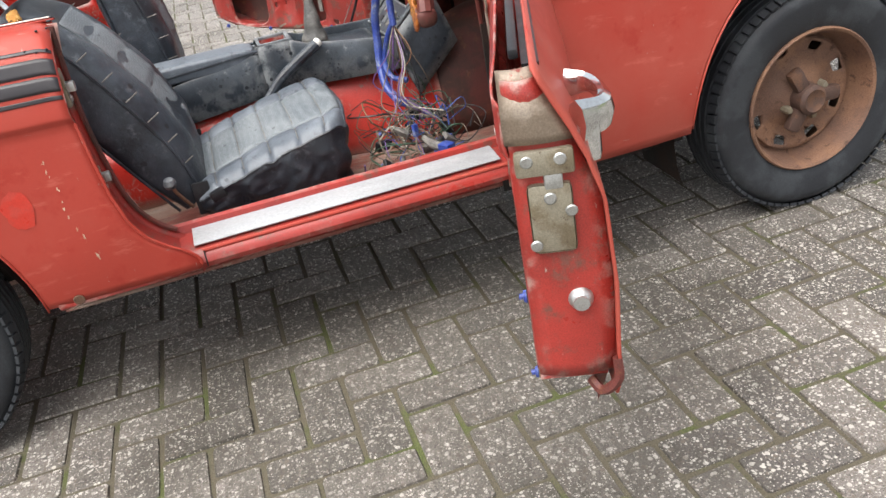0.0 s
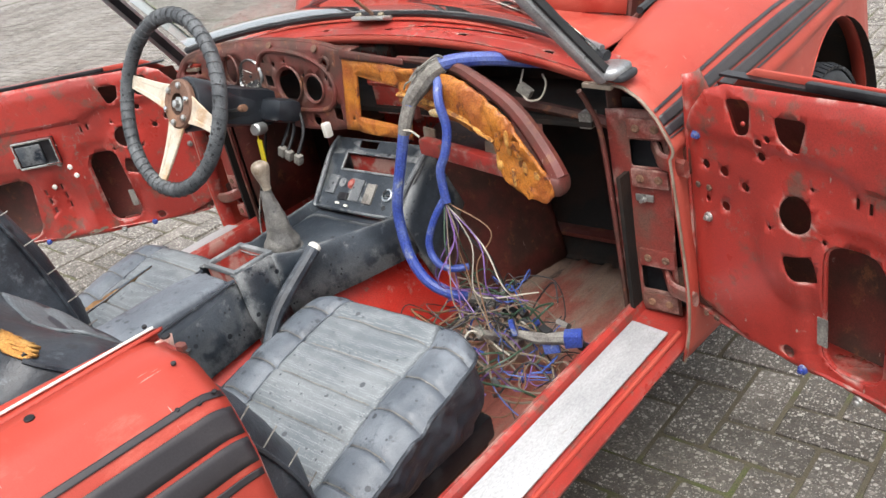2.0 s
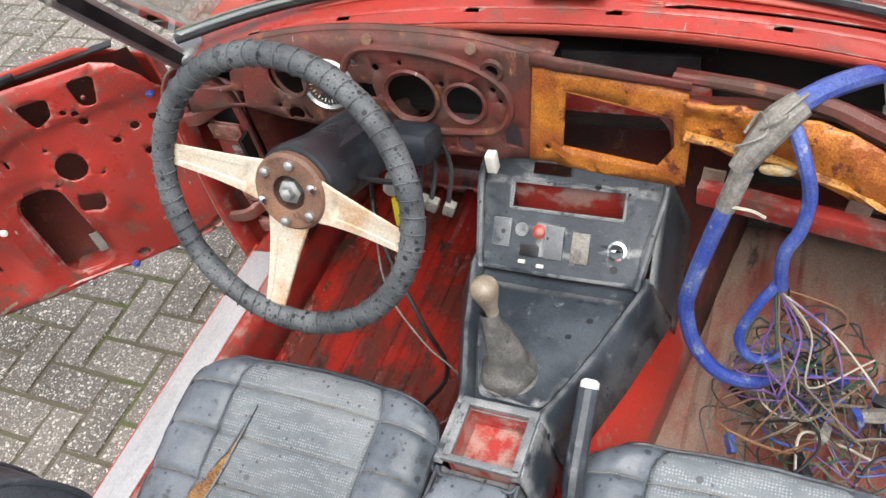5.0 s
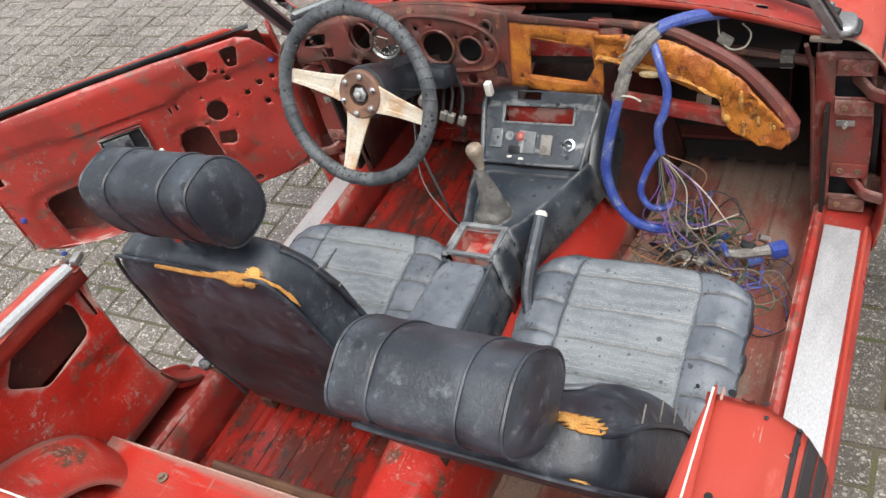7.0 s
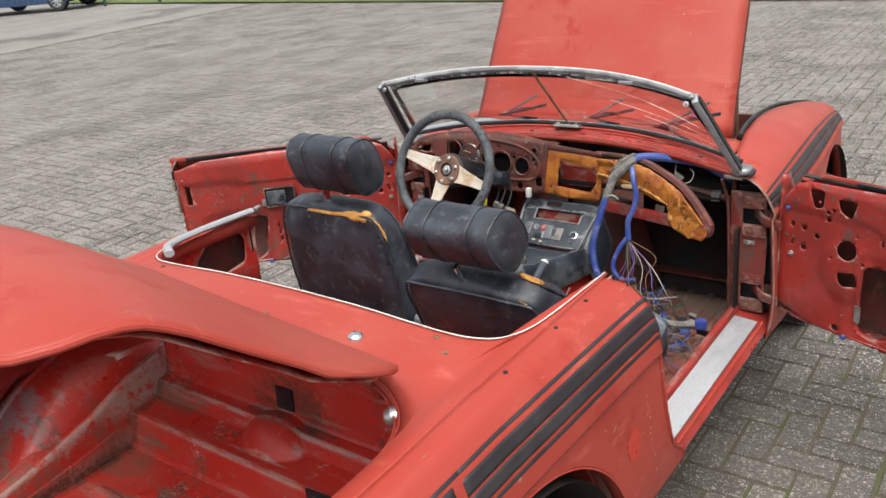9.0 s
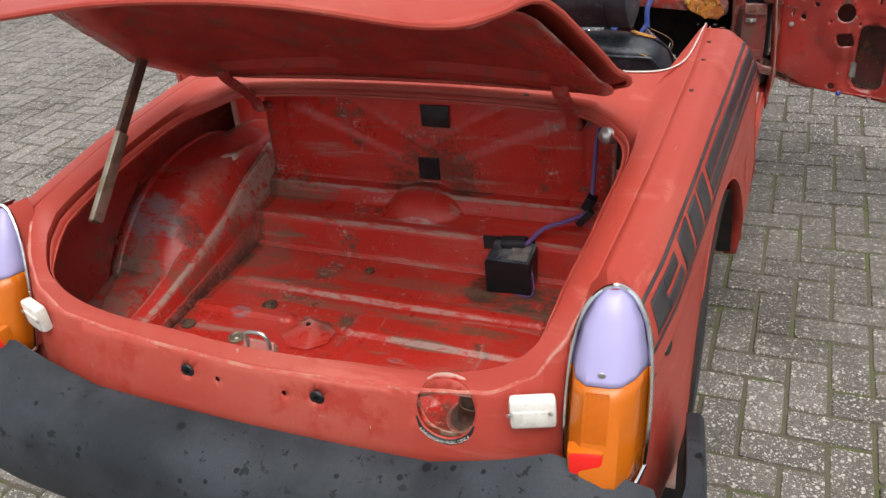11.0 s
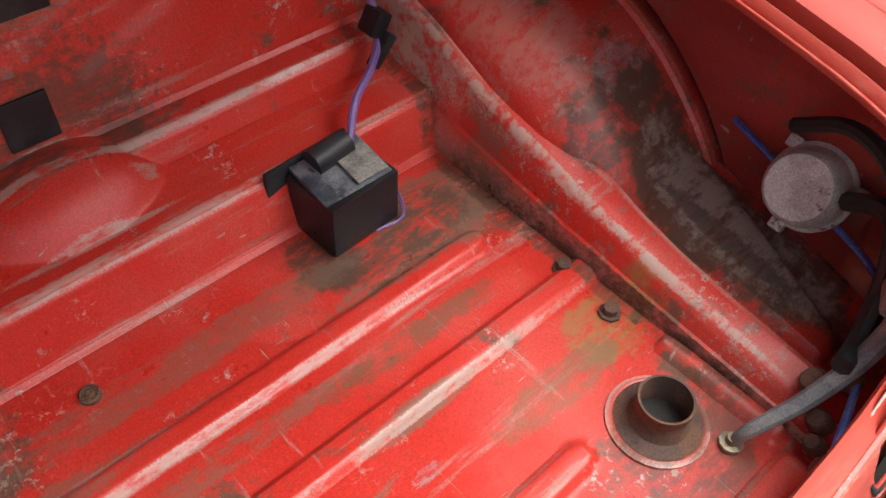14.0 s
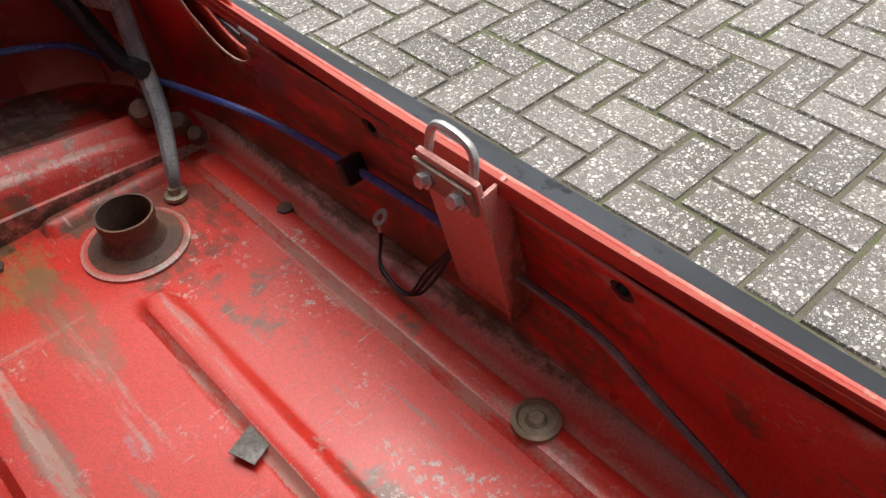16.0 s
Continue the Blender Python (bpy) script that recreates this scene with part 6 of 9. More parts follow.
def boot_side():
    # chassis rail beside the floor: upright face, worn ridge, sloping top, then the well outboard of it
    def at(u, v):
        y = lerp(-0.70, 0.12, u)
        h = table([(-0.70, 0.012), (-0.66, 0.02), (-0.62, 0.034), (-0.55, 0.044), (-0.42, 0.06), (-0.28, 0.09), (-0.13, 0.132), (-0.02, 0.175), (0.12, 0.215)], y)[0]
        foot = table([(-0.66, 0.436), (-0.4, 0.443), (0.12, 0.452)], y)[0]
        e = table([(-0.66, 0.010), (-0.3, 0.014), (-0.2, 0.006), (-0.1, -0.004), (0.12, -0.004)], y)[0]
        wx = table([(-0.66, 0.495), (-0.5, 0.492), (-0.36, 0.497), (-0.27, 0.508), (-0.2, 0.512), (-0.1, 0.486), (0.12, 0.48)], y)[0]
        sink = table([(-0.66, 0.03), (-0.36, 0.03), (-0.24, 0.04), (-0.19, 0.012), (0.12, 0.01)], y)[0]
        ox = table([(-0.70, 0.555), (-0.66, 0.625), (-0.62, 0.645), (-0.42, 0.67), (0.12, 0.69)], y)[0]
        top = 0.487 + h
        pts = [(foot, 0.481), (foot + 0.004, 0.487 + h * 0.42), (foot + 0.0075, 0.487 + h * 0.45), (foot + 0.012, top - 0.014), (foot + 0.015, top - 0.005), (foot + 0.021, top), (foot + 0.027, top + 0.0015), (lerp(foot + 0.027, wx, 0.6), top + e * 0.7),
               (wx - 0.006, top + e), (wx, top + e - 0.001), (wx + 0.004, top + e - 0.006), (wx + 0.006, top + e - sink), (wx + 0.02, top + e - sink - 0.002), (lerp(wx, ox, 0.5), top + e - sink), (ox, top + e - sink + 0.004)]
        k = v * (len(pts) - 1)
        j = min(int(k), len(pts) - 2)
        p = Vector((lerp(pts[j][0], pts[j + 1][0], k - j), y, lerp(pts[j][1], pts[j + 1][1], k - j)))
        # raised panel in the well
        inset = min(p.x - table([(-0.61, 0.523), (-0.47, 0.524), (-0.36, 0.53), (-0.29, 0.553)], y)[0], table([(-0.61, 0.57), (-0.45, 0.63), (-0.29, 0.672)], y)[0] - p.x, y + 0.608, -0.298 - y)
        p.z += 0.012 * min(1, max(0, inset / 0.010))
        return p
    bm = bmesh.new()
    steps = [k / 14 for k in range(12)] + [(12 + q / 12) / 14 for q in range(25)]
    rows = [[bm.verts.new(at(i / 90, v)) for v in steps] for i in range(91)]
    for a, b in zip(rows, rows[1:]):
        for k in range(len(a) - 1):
            bm.faces.new((a[k], b[k], b[k + 1], a[k + 1]))
    return bm


for bm in sides(boot_side):
    part("chassis_rail", bm, RED_FLOOR, car, "worn red chassis rail and side well", thick=0.003)


def wheel_tub():
    # an arch over the wheel with a full, rounded shoulder
    shape = [(0.472, 0.0), (0.472, 0.30), (0.474, 0.34), (0.479, 0.365), (0.489, 0.386), (0.504, 0.402), (0.525, 0.414), (0.552, 0.422), (0.585, 0.427), (0.62, 0.429), (0.652, 0.429), (0.656, 0.434), (0.664, 0.435), (0.668, 0.430), (0.70, 0.43)]

    def at(u, v):
        a = lerp(0.05, math.pi - 0.02, u)
        x, r = shape[round(v * (len(shape) - 1))]
        r *= 1 + 0.012 * noise.noise(Vector((x * 7, math.cos(a) * 3, 2.0)))
        return Vector((x, r * math.cos(a), 0.30 + r * math.sin(a)))
    return grid(at, 60, len(shape) - 1)


for bm in sides(wheel_tub):
    part("wheel_tub", bm, RED_FLOOR, car, "rounded red wheel tub inside the boot", thick=0.003)


def boot_skin():
    def at(u, v):
        y = lerp(-0.55, 0.12, u)
        xs, zs = table(SEAM, y)
        xc, zc = table(CREASE, y)
        x, z = wing_section(y, lerp(0.1, 1.0, v), xs, zs, xc, zc, arch_bottom(y, 0.0, 0.43, 0.45))
        return Vector((x - 0.03, y, z - 0.01))
    return grid(at, 20, 14)


for bm in sides(boot_skin):
    part("inner_quarter", bm, RED_IN, car, "dark red inside of the rear wing")
# inner face of the rear panel
ins = [circ((0.37, 0.672), 0.052, 24)]
part("rear_panel_inner", sheet([(-0.52, 0.50), (0.52, 0.50), (0.52, 0.735), (0.46, 0.705), (0.36, 0.685), (0.25, 0.672), (-0.25, 0.672), (-0.36, 0.685), (-0.46, 0.705), (-0.52, 0.735)], ins + [circ((0.136, 0.65), 0.011), circ((-0.136, 0.65), 0.011)],
     lambda x, z: Vector((x, panel_at(x, z) + 0.014 + 0.03 * max(0, (0.56 - z) / 0.06), z)), cut=0.03), RED_FLOOR, car, "grimy red inner face of the rear panel", thick=0.002)
part("floor_edge_flange", grid(lambda u, v: Vector((lerp(-0.5, 0.5, u), lerp(-0.66, panel_at(lerp(-0.5, 0.5, u), 0.51) + 0.04, v), (0.482, 0.495, 0.51)[round(v * 2)])), 30, 2), RED_FLOOR, car, thick=0.002)
for x in (0.136, -0.136):
    part("rubber_grommet", lathe([(0.006, 0.0), (0.013, 0.0), (0.015, 0.003), (0.0105, 0.006), (0.0105, 0.02), (0.006, 0.02), (0.006, 0.0)], (x, panel_at(x, 0.65) - 0.006, 0.65), (0, 1, 0), 16), BLACK, car)
# fuel notice: white lettering on a black crescent under the filler hole
def on_panel(a, r, lift=0.0045):
    x, z = 0.37 + r * math.sin(a), 0.672 - r * math.cos(a)
    return Vector((x, panel_at(x, z) - lift, z))


notice = part("fuel_notice", grid(lambda u, v: on_panel(lerp(-1.2, 1.2, u), lerp(0.051, 0.051 + 0.0095 * max(0.15, math.sin(math.pi * u)) ** 0.5, v), 0.0042), 30, 2), BLACK, car, "black crescent fuel notice with white lettering", thick=0.0006)
cu = bpy.data.curves.new("lettering", "FONT")
cu.body, cu.size, cu.align_x = "UNLEADED FUEL ONLY", 0.0072, "CENTER"
tmp = new("lettering", cu)
letters = bpy.data.meshes.new_from_object(tmp.evaluated_get(bpy.context.evaluated_depsgraph_get()))
bpy.data.objects.remove(tmp)
wide = max(v.co.x for v in letters.vertices)
for v in letters.vertices:
    v.co = on_panel(v.co.x / wide * 0.85, 0.0578 - v.co.y, 0.0062)
letters.materials.clear()
letters.materials.append(WHITE_PL)
lettering = new("lettering", letters)
lettering.parent = notice
# latch post and striker loop at the lip
lp_ = part("latch_bracket", box((-0.003, -0.678, 0.622), (0.064, 0.006, 0.172), Matrix.Rotation(-0.22, 3, "X"), bevel=0.0025), RED_FLOOR, car, "red latch bracket with a bare striker loop")
part("bracket_flange", box((-0.034, -0.69, 0.615), (0.004, 0.026, 0.165), Matrix.Rotation(-0.2, 3, "X"), bevel=0.0015), RED_FLOOR, lp_)
part("striker_loop", tube([(-0.024, -0.660, 0.675), (-0.024, -0.665, 0.705), (-0.022, -0.667, 0.72), (-0.012, -0.668, 0.727), (0.010, -0.668, 0.729), (0.020, -0.667, 0.722), (0.022, -0.665, 0.708), (0.022, -0.660, 0.68)], 0.0036, 40, 8), STEEL, lp_, "steel striker loop")
part("striker_plate", box((0.0, -0.659, 0.685), (0.062, 0.004, 0.026), Matrix.Rotation(-0.22, 3, "X"), bevel=0.0015), CAP_METAL, lp_, "bare striker plate")
for x in (-0.017, 0.017):
    part("striker_bolt", lathe([(0.0085, 0), (0.0085, 0.003), (0.006, 0.003), (0.006, 0.009), (0, 0.010)], (x, -0.657, 0.684), (0, 1, 0.2), 6), STEEL, lp_)
# rubber plugs in the floor
for x, y, r in ((-0.259, -0.303, 0.019), (-0.264, -0.432, 0.02), (-0.411, -0.416, 0.017), (-0.089, -0.111, 0.012), (-0.10, -0.655, 0.021)):
    part("floor_plug", lathe([(r, -0.001), (r, 0.004), (r * 0.8, 0.006), (r * 0.7, 0.003), (r * 0.45, 0.003), (r * 0.3, 0.006), (0, 0.006)], (x, y, 0.4885 if y > -0.6 else 0.4975), (0, 0, 1), 18), LATCH if r > 0.0195 else DARK_RUST, car, "rubber and steel floor plug")
# pyramid mount of the spare wheel
py = bmesh.new()
base = [py.verts.new((-0.109 + 0.062 * math.cos(math.pi * (k + 0.5) / 4), -0.379 + 0.055 * math.sin(math.pi * (k + 0.5) / 4), 0.490)) for k in range(8)]
mid = [py.verts.new((-0.109 + (0.016 if k % 2 else 0.024) * math.cos(math.pi * (k + 0.5) / 4), -0.372 + (0.016 if k % 2 else 0.024) * math.sin(math.pi * (k + 0.5) / 4), 0.512)) for k in range(8)]
for k in range(8):
    py.faces.new((base[k], base[(k + 1) % 8], mid[(k + 1) % 8], mid[k]))
py.faces.new(mid)
mt = part("spare_wheel_mount", py, RED_FLOOR, car, "pressed octagonal spare wheel mount")
part("mount_hole", lathe(disc_prof(0.006, 0.002, 0.0005), (-0.109, -0.372, 0.5115), (0, 0, 1), 10), BLACK, mt)
# bolts at the rail's foot
for x, y in ((0.424, -0.318), (0.415, -0.40), (0.265, -0.662)):
    part("floor_bolt", lathe([(0.014, 0), (0.014, 0.003), (0.009, 0.003), (0.009, 0.012), (0, 0.013)], (x, y, 0.488), (0, 0, 1), 8), DARK_RUST, car)
# fuel filler neck and sender
nk = part("filler_neck", lathe([(0.05, 0.0), (0.048, 0.006), (0.034, 0.010), (0.0285, 0.018), (0.0285, 0.034), (0.030, 0.037), (0.030, 0.046), (0.0275, 0.046), (0.026, 0.0), (0, -0.03)], (0.342, -0.526, 0.486), (0, 0, 1), 28), DARK_RUST, car, "rusty open fuel filler neck")
# a black disc paints the shade down inside the neck
part("neck_hole", lathe(disc_prof(0.0262, 0.002, 0.0005), (0.342, -0.526, 0.491), (0, 0, 1), 20), BITUMEN_SHADE, nk, "black disc standing for the shade in the filler neck")
part("neck_seal", lathe([(0.056, 0), (0.056, 0.004), (0.05, 0.006), (0.044, 0.004)], (0.342, -0.526, 0.486), (0, 0, 1), 28), RED_FLOOR, nk)
part("earth_strap", tube([(0.378, -0.594, 0.492), (0.385, -0.602, 0.52), (0.43, -0.625, 0.56), (0.48, -0.64, 0.60), (0.50, -0.645, 0.66)], 0.010, 24, 10, radii=[0.005, 0.008, 0.010, 0.011, 0.011]), WORN_GREY, car, "grey vent hose with metal end")
part("strap_foot", lathe([(0.013, 0), (0.013, 0.005), (0.007, 0.006), (0.007, 0.014), (0, 0.014)], (0.378, -0.594, 0.489), (0, 0, 1), 10), LATCH, car)
# round grey canister in the corner and its hoses
can = part("vapour_canister", lathe([(0.0, 0.012), (0.04, 0.012), (0.047, 0.016), (0.047, 0.04), (0.052, 0.044), (0.052, 0.05), (0.047, 0.054), (0.042, 0.084), (0.037, 0.09), (0.0, 0.09)], (0.672, -0.485, 0.598), (-0.75, 0.05, 0.42), 28), CAN_GREY, car, "grey metal canister in the boot corner")
for a in (0.4, 2.5, 4.6):
    q_ = Vector((-0.75, 0.05, 0.42)).normalized().to_track_quat("Z", "Y")
    part("canister_lug", box(Vector((0.672, -0.485, 0.598)) + q_ @ Vector((0.055 * math.cos(a), 0.055 * math.sin(a), 0.046)), (0.018, 0.016, 0.012), q_.to_matrix(), bevel=0.003), CAN_GREY, can)
part("canister_hose", tube([(0.60, -0.53, 0.655), (0.575, -0.575, 0.69), (0.545, -0.605, 0.66), (0.50, -0.625, 0.60), (0.455, -0.63, 0.60)], 0.011, 24, 8), RUBBER, can, "black hose")
part("canister_hose", tube([(0.62, -0.44, 0.69), (0.60, -0.50, 0.735), (0.575, -0.56, 0.73), (0.54, -0.60, 0.68), (0.515, -0.625, 0.58)], 0.009, 24, 8), RUBBER, can, "black hose")
part("lamp_back", box((0.50, -0.632, 0.685), (0.045, 0.03, 0.05), Matrix.Rotation(0.4, 3, "Z"), bevel=0.008), GREY_TAPE, car, "back of the reversing lamp")
# blue cable along the rear wall
cab = part("rear_cable", tube([(0.655, -0.36, 0.63), (0.64, -0.48, 0.60), (0.60, -0.60, 0.585), (0.52, -0.635, 0.57), (0.42, -0.665, 0.57), (0.30, -0.69, 0.575), (0.16, -0.70, 0.58), (0.05, -0.70, 0.587)], 0.0042, 40, 8), BLUE_TAPE, car, "blue-taped rear wiring cable")
part("rear_cable_tail", tube([(0.05, -0.70, 0.587), (-0.055, -0.70, 0.586), (-0.118, -0.70, 0.582), (-0.183, -0.695, 0.563), (-0.244, -0.69, 0.545), (-0.4, -0.66, 0.515)], 0.0038, 30, 8), WORN_GREY, cab, "grey sleeved cable")
part("cable_clip", box((0.175, -0.695, 0.582), (0.014, 0.026, 0.026), Matrix.Rotation(0.5, 3, "Y"), bevel=0.003), BLACK, cab)
for k in range(3):
    part("loose_lead", tube([(0.03, -0.695, 0.583), (0.045 + 0.006 * k, -0.68, 0.54), (0.07, -0.672 + 0.004 * k, 0.505 + 0.003 * k), (0.115, -0.672, 0.503 + 0.004 * k), (0.128, -0.684, 0.525), (0.131, -0.688, 0.54)], 0.0017, 24, 5), BLACK, cab)
part("lead_eye", lathe([(0.004, 0), (0.009, 0), (0.009, 0.002), (0.004, 0.002), (0.004, 0)], (0.131, -0.69, 0.551), (0.2, 0.6, 0.7), 12), STEEL, cab)
part("lead_sleeve", tube([(0.131, -0.689, 0.546), (0.131, -0.688, 0.536)], 0.0035, 2, 8, smooth=False), STEEL, cab)
for x, y, z, r in ((0.465, -0.62, 0.545, 0.016), (0.44, -0.645, 0.53, 0.013), (0.48, -0.64, 0.565, 0.014), (0.425, -0.655, 0.515, 0.011)):
    part("grimy_connector", lathe([(r * 0.6, -r), (r, -r * 0.6), (r, r * 0.5), (r * 0.7, r), (0, r)], (x, y, z), (-0.5, 0.4, 0.8), 12), DARK_RUST, cab, "grimy wiring connector")
part("channel_plate", box((0.262, -0.685, 0.487), (0.075, 0.022, 0.003), Matrix.Rotation(0.05, 3, "Z"), bevel=0.001), RUST, car, "rusty plate in the floor's rear channel")
part("floor_label", box((0.051, -0.487, 0.4945), (0.026, 0.05, 0.0012), Matrix.Rotation(0.35, 3, "Z")), GREY_TAPE, car, "dirty square of old tape")
# black box on the floor, with its lead
bx = thing("relay_box", "open black metal box with wires on the boot floor", "box")
part("box_body", box((0.272, -0.082, 0.530), (0.105, 0.085, 0.08), Matrix.Rotation(0.06, 3, "Z"), bevel=0.003), BLACK, bx)
part("box_flange", box((0.252, -0.036, 0.54), (0.125, 0.006, 0.09), Matrix.Rotation(0.06, 3, "Z"), bevel=0.002), BLACK, bx)
part("box_lid", box((0.272, -0.080, 0.573), (0.10, 0.075, 0.006), Matrix.Rotation(0.16, 3, "X"), bevel=0.002), CONSOLE, bx)
part("motor_part", tube([(0.245, -0.058, 0.582), (0.30, -0.053, 0.584)], 0.018, 3, 12, smooth=False), BLACK, bx)
part("pale_label", box((0.295, -0.088, 0.579), (0.045, 0.05, 0.002), Matrix.Rotation(0.16, 3, "X")), GREY_TAPE, bx, "dirty grey label")
part("pink_lead", tube([(0.322, -0.10, 0.56), (0.334, -0.12, 0.51), (0.325, -0.128, 0.492), (0.29, -0.122, 0.489)], 0.0022, 14, 5), WIRE_COLS[1], bx)
part("feed_cable", tube([(0.30, -0.06, 0.585), (0.335, -0.03, 0.615), (0.385, 0.0, 0.625), (0.425, 0.035, 0.64), (0.428, 0.06, 0.70), (0.432, 0.09, 0.80), (0.45, 0.11, 0.88)], 0.0055, 40, 8), WIRE_COLS[1], bx, "dark purple lead")
part("cable_plug", box((0.424, 0.04, 0.655), (0.025, 0.03, 0.035), Matrix.Rotation(0.5, 3, "Y"), bevel=0.004), BLACK, bx)
part("cable_plug", box((0.418, 0.02, 0.625), (0.016, 0.014, 0.05), Matrix.Rotation(0.7, 3, "Y"), bevel=0.003), BLACK, bx)
part("bullet_lamp", lathe([(0.012, 0), (0.018, 0.006), (0.018, 0.03), (0.01, 0.04), (0, 0.042)], (0.50, -0.03, 0.86), (-0.6, -0.6, 0.1), 14), STEEL, car, "bare boot lamp holder")


# ---- cabin: floor, tunnel, bulkheads ----
FZ = 0.27


def floor_side(s):
    def at(u, v):
        x, y = s * lerp(0.10, 0.605, u), lerp(0.40, 1.80, v)
        k = (abs(x) - 0.14) / 0.075
        ridge = 0.5 + 0.5 * math.cos(2 * math.pi * k)
        z = FZ + 0.006 * (1 if ridge > 0.75 else 0) + 0.0015 * noise.noise(Vector((x * 12, y * 12, 3)))
        return Vector((x, y, z))
    return grid(at, 60, 24)


part("floor_pan", floor_side(1), FLOOR_RUST, car, "dirty rust-brown ribbed floor pan", thick=0.003)
part("floor_pan", floor_side(-1), FLOOR_RED, car, "wet red ribbed floor pan with dark stains", thick=0.003)
for s in (1, -1):
    prof = [(1.79, FZ), (1.84, FZ + 0.04), (1.95, FZ + 0.22), (1.96, 0.60), (1.94, 0.66), (1.76, 0.68), (1.75, 0.90)]
    # right toe board and both sides: the footwell's shade is in their black
    part("toe_board", grid(lambda u, v: (lambda q: Vector((s * lerp(0.10, 0.62, u), q.y, min(q.z, 0.86))))(spline([(0, a, b) for a, b in prof], 18)[round(v * 18)]), 6, 18), BITUMEN_SHADE if s > 0 else FLOOR_RED, car, "stained footwell toe board, tar and shade painted black on the right", thick=0.003)
    part("footwell_side", box((s * 0.618, 1.72, 0.47), (0.008, 0.50, 0.42)), BITUMEN_SHADE, car, "footwell side with tar and shade in its black colour")
    # inner sill face
    part("sill_inner", grid(lambda u, v: Vector((s * (0.598 + 0.006 * v), lerp(0.42, 1.80, u), lerp(FZ, 0.402, v))), 12, 3), RED_IN, car, "scraped red inner sill", thick=0.002)


def tunnel(u, v):
    y = lerp(0.18, 1.80, v)
    h = table([(0.18, 0.40), (0.5, 0.44), (0.9, 0.475), (1.2, 0.505), (1.5, 0.54), (1.8, 0.62)], y)[0]
    w = table([(0.18, 0.10), (0.7, 0.115), (1.1, 0.135), (1.4, 0.18), (1.8, 0.24)], y)[0]
    a = lerp(-1, 1, u)
    x = w * (abs(a) ** 0.75) * (1 if a > 0 else -1)
    z = FZ + (h - FZ) * (1 - abs(a) ** 3.2)
    return Vector((x, y, z + 0.003 * noise.noise(Vector((x * 14, y * 14, 1)))))


tun = part("tunnel", grid(lambda u, v: tunnel(u, v * 0.8), 30, 34), RED_FLOOR, car, "scabby red transmission tunnel", thick=0.003)
part("gearbox_cover", grid(lambda u, v: tunnel(u, 0.795 + 0.205 * v) + Vector((0, 0, 0.003)), 30, 20), RUST_RED, tun, "rusty dark red gearbox cover", thick=0.003)

# rear bulkhead, ledge and wheel tubs behind the seats
ledge_out = [(-0.60, 0.16), (0.60, 0.16), (0.60, 0.44), (-0.60, 0.44)]
ledge_hole = round_poly([(0.085, 0.20), (0.43, 0.20), (0.43, 0.375), (0.085, 0.375)], 0.03, 4)
ledge = part("rear_ledge", sheet(ledge_out, [ledge_hole], lambda x, y: Vector((x, y, 0.545 - 0.02 * (y - 0.16))), cut=0.06), RED_FLOOR, car, "scraped red rear shelf with an open hatch", thick=0.004)
part("hatch_rim", tube([(x, y, 0.546) for x, y in ledge_hole] + [(ledge_hole[0][0], ledge_hole[0][1], 0.546)], 0.006, 60, 6), RUST_RED, ledge)
part("hatch_well", box((0.257, 0.29, 0.42), (0.34, 0.17, 0.01)), BLACK, ledge, "dark battery well")
part("rear_ledge_face", grid(lambda u, v: Vector((lerp(-0.60, 0.60, u), 0.44 + 0.03 * v, lerp(0.54, FZ, v))), 12, 4), RED_FLOOR, car, "scraped red heel board", thick=0.003)
part("cross_bar_left", tube([(-0.52, 0.535, 0.315), (-0.12, 0.535, 0.315)], 0.012, 3, 10, smooth=False), RUST, car, "rusty seat runner bar")
part("cross_bar_right", tube([(0.14, 0.47, 0.315), (0.52, 0.47, 0.315)], 0.012, 3, 10, smooth=False), RUST, car, "rusty seat runner bar")
for x, y in ((-0.411, 0.391), (0.05, 0.42), (-0.3, 0.25), (-0.27, 0.24), (0.07, 0.25)):
    part("ledge_bolt", lathe([(0.011, 0), (0.011, 0.003), (0.006, 0.004), (0.006, 0.010), (0, 0.010)], (x, y, 0.543), (0, 0, 1), 10), LATCH, ledge)
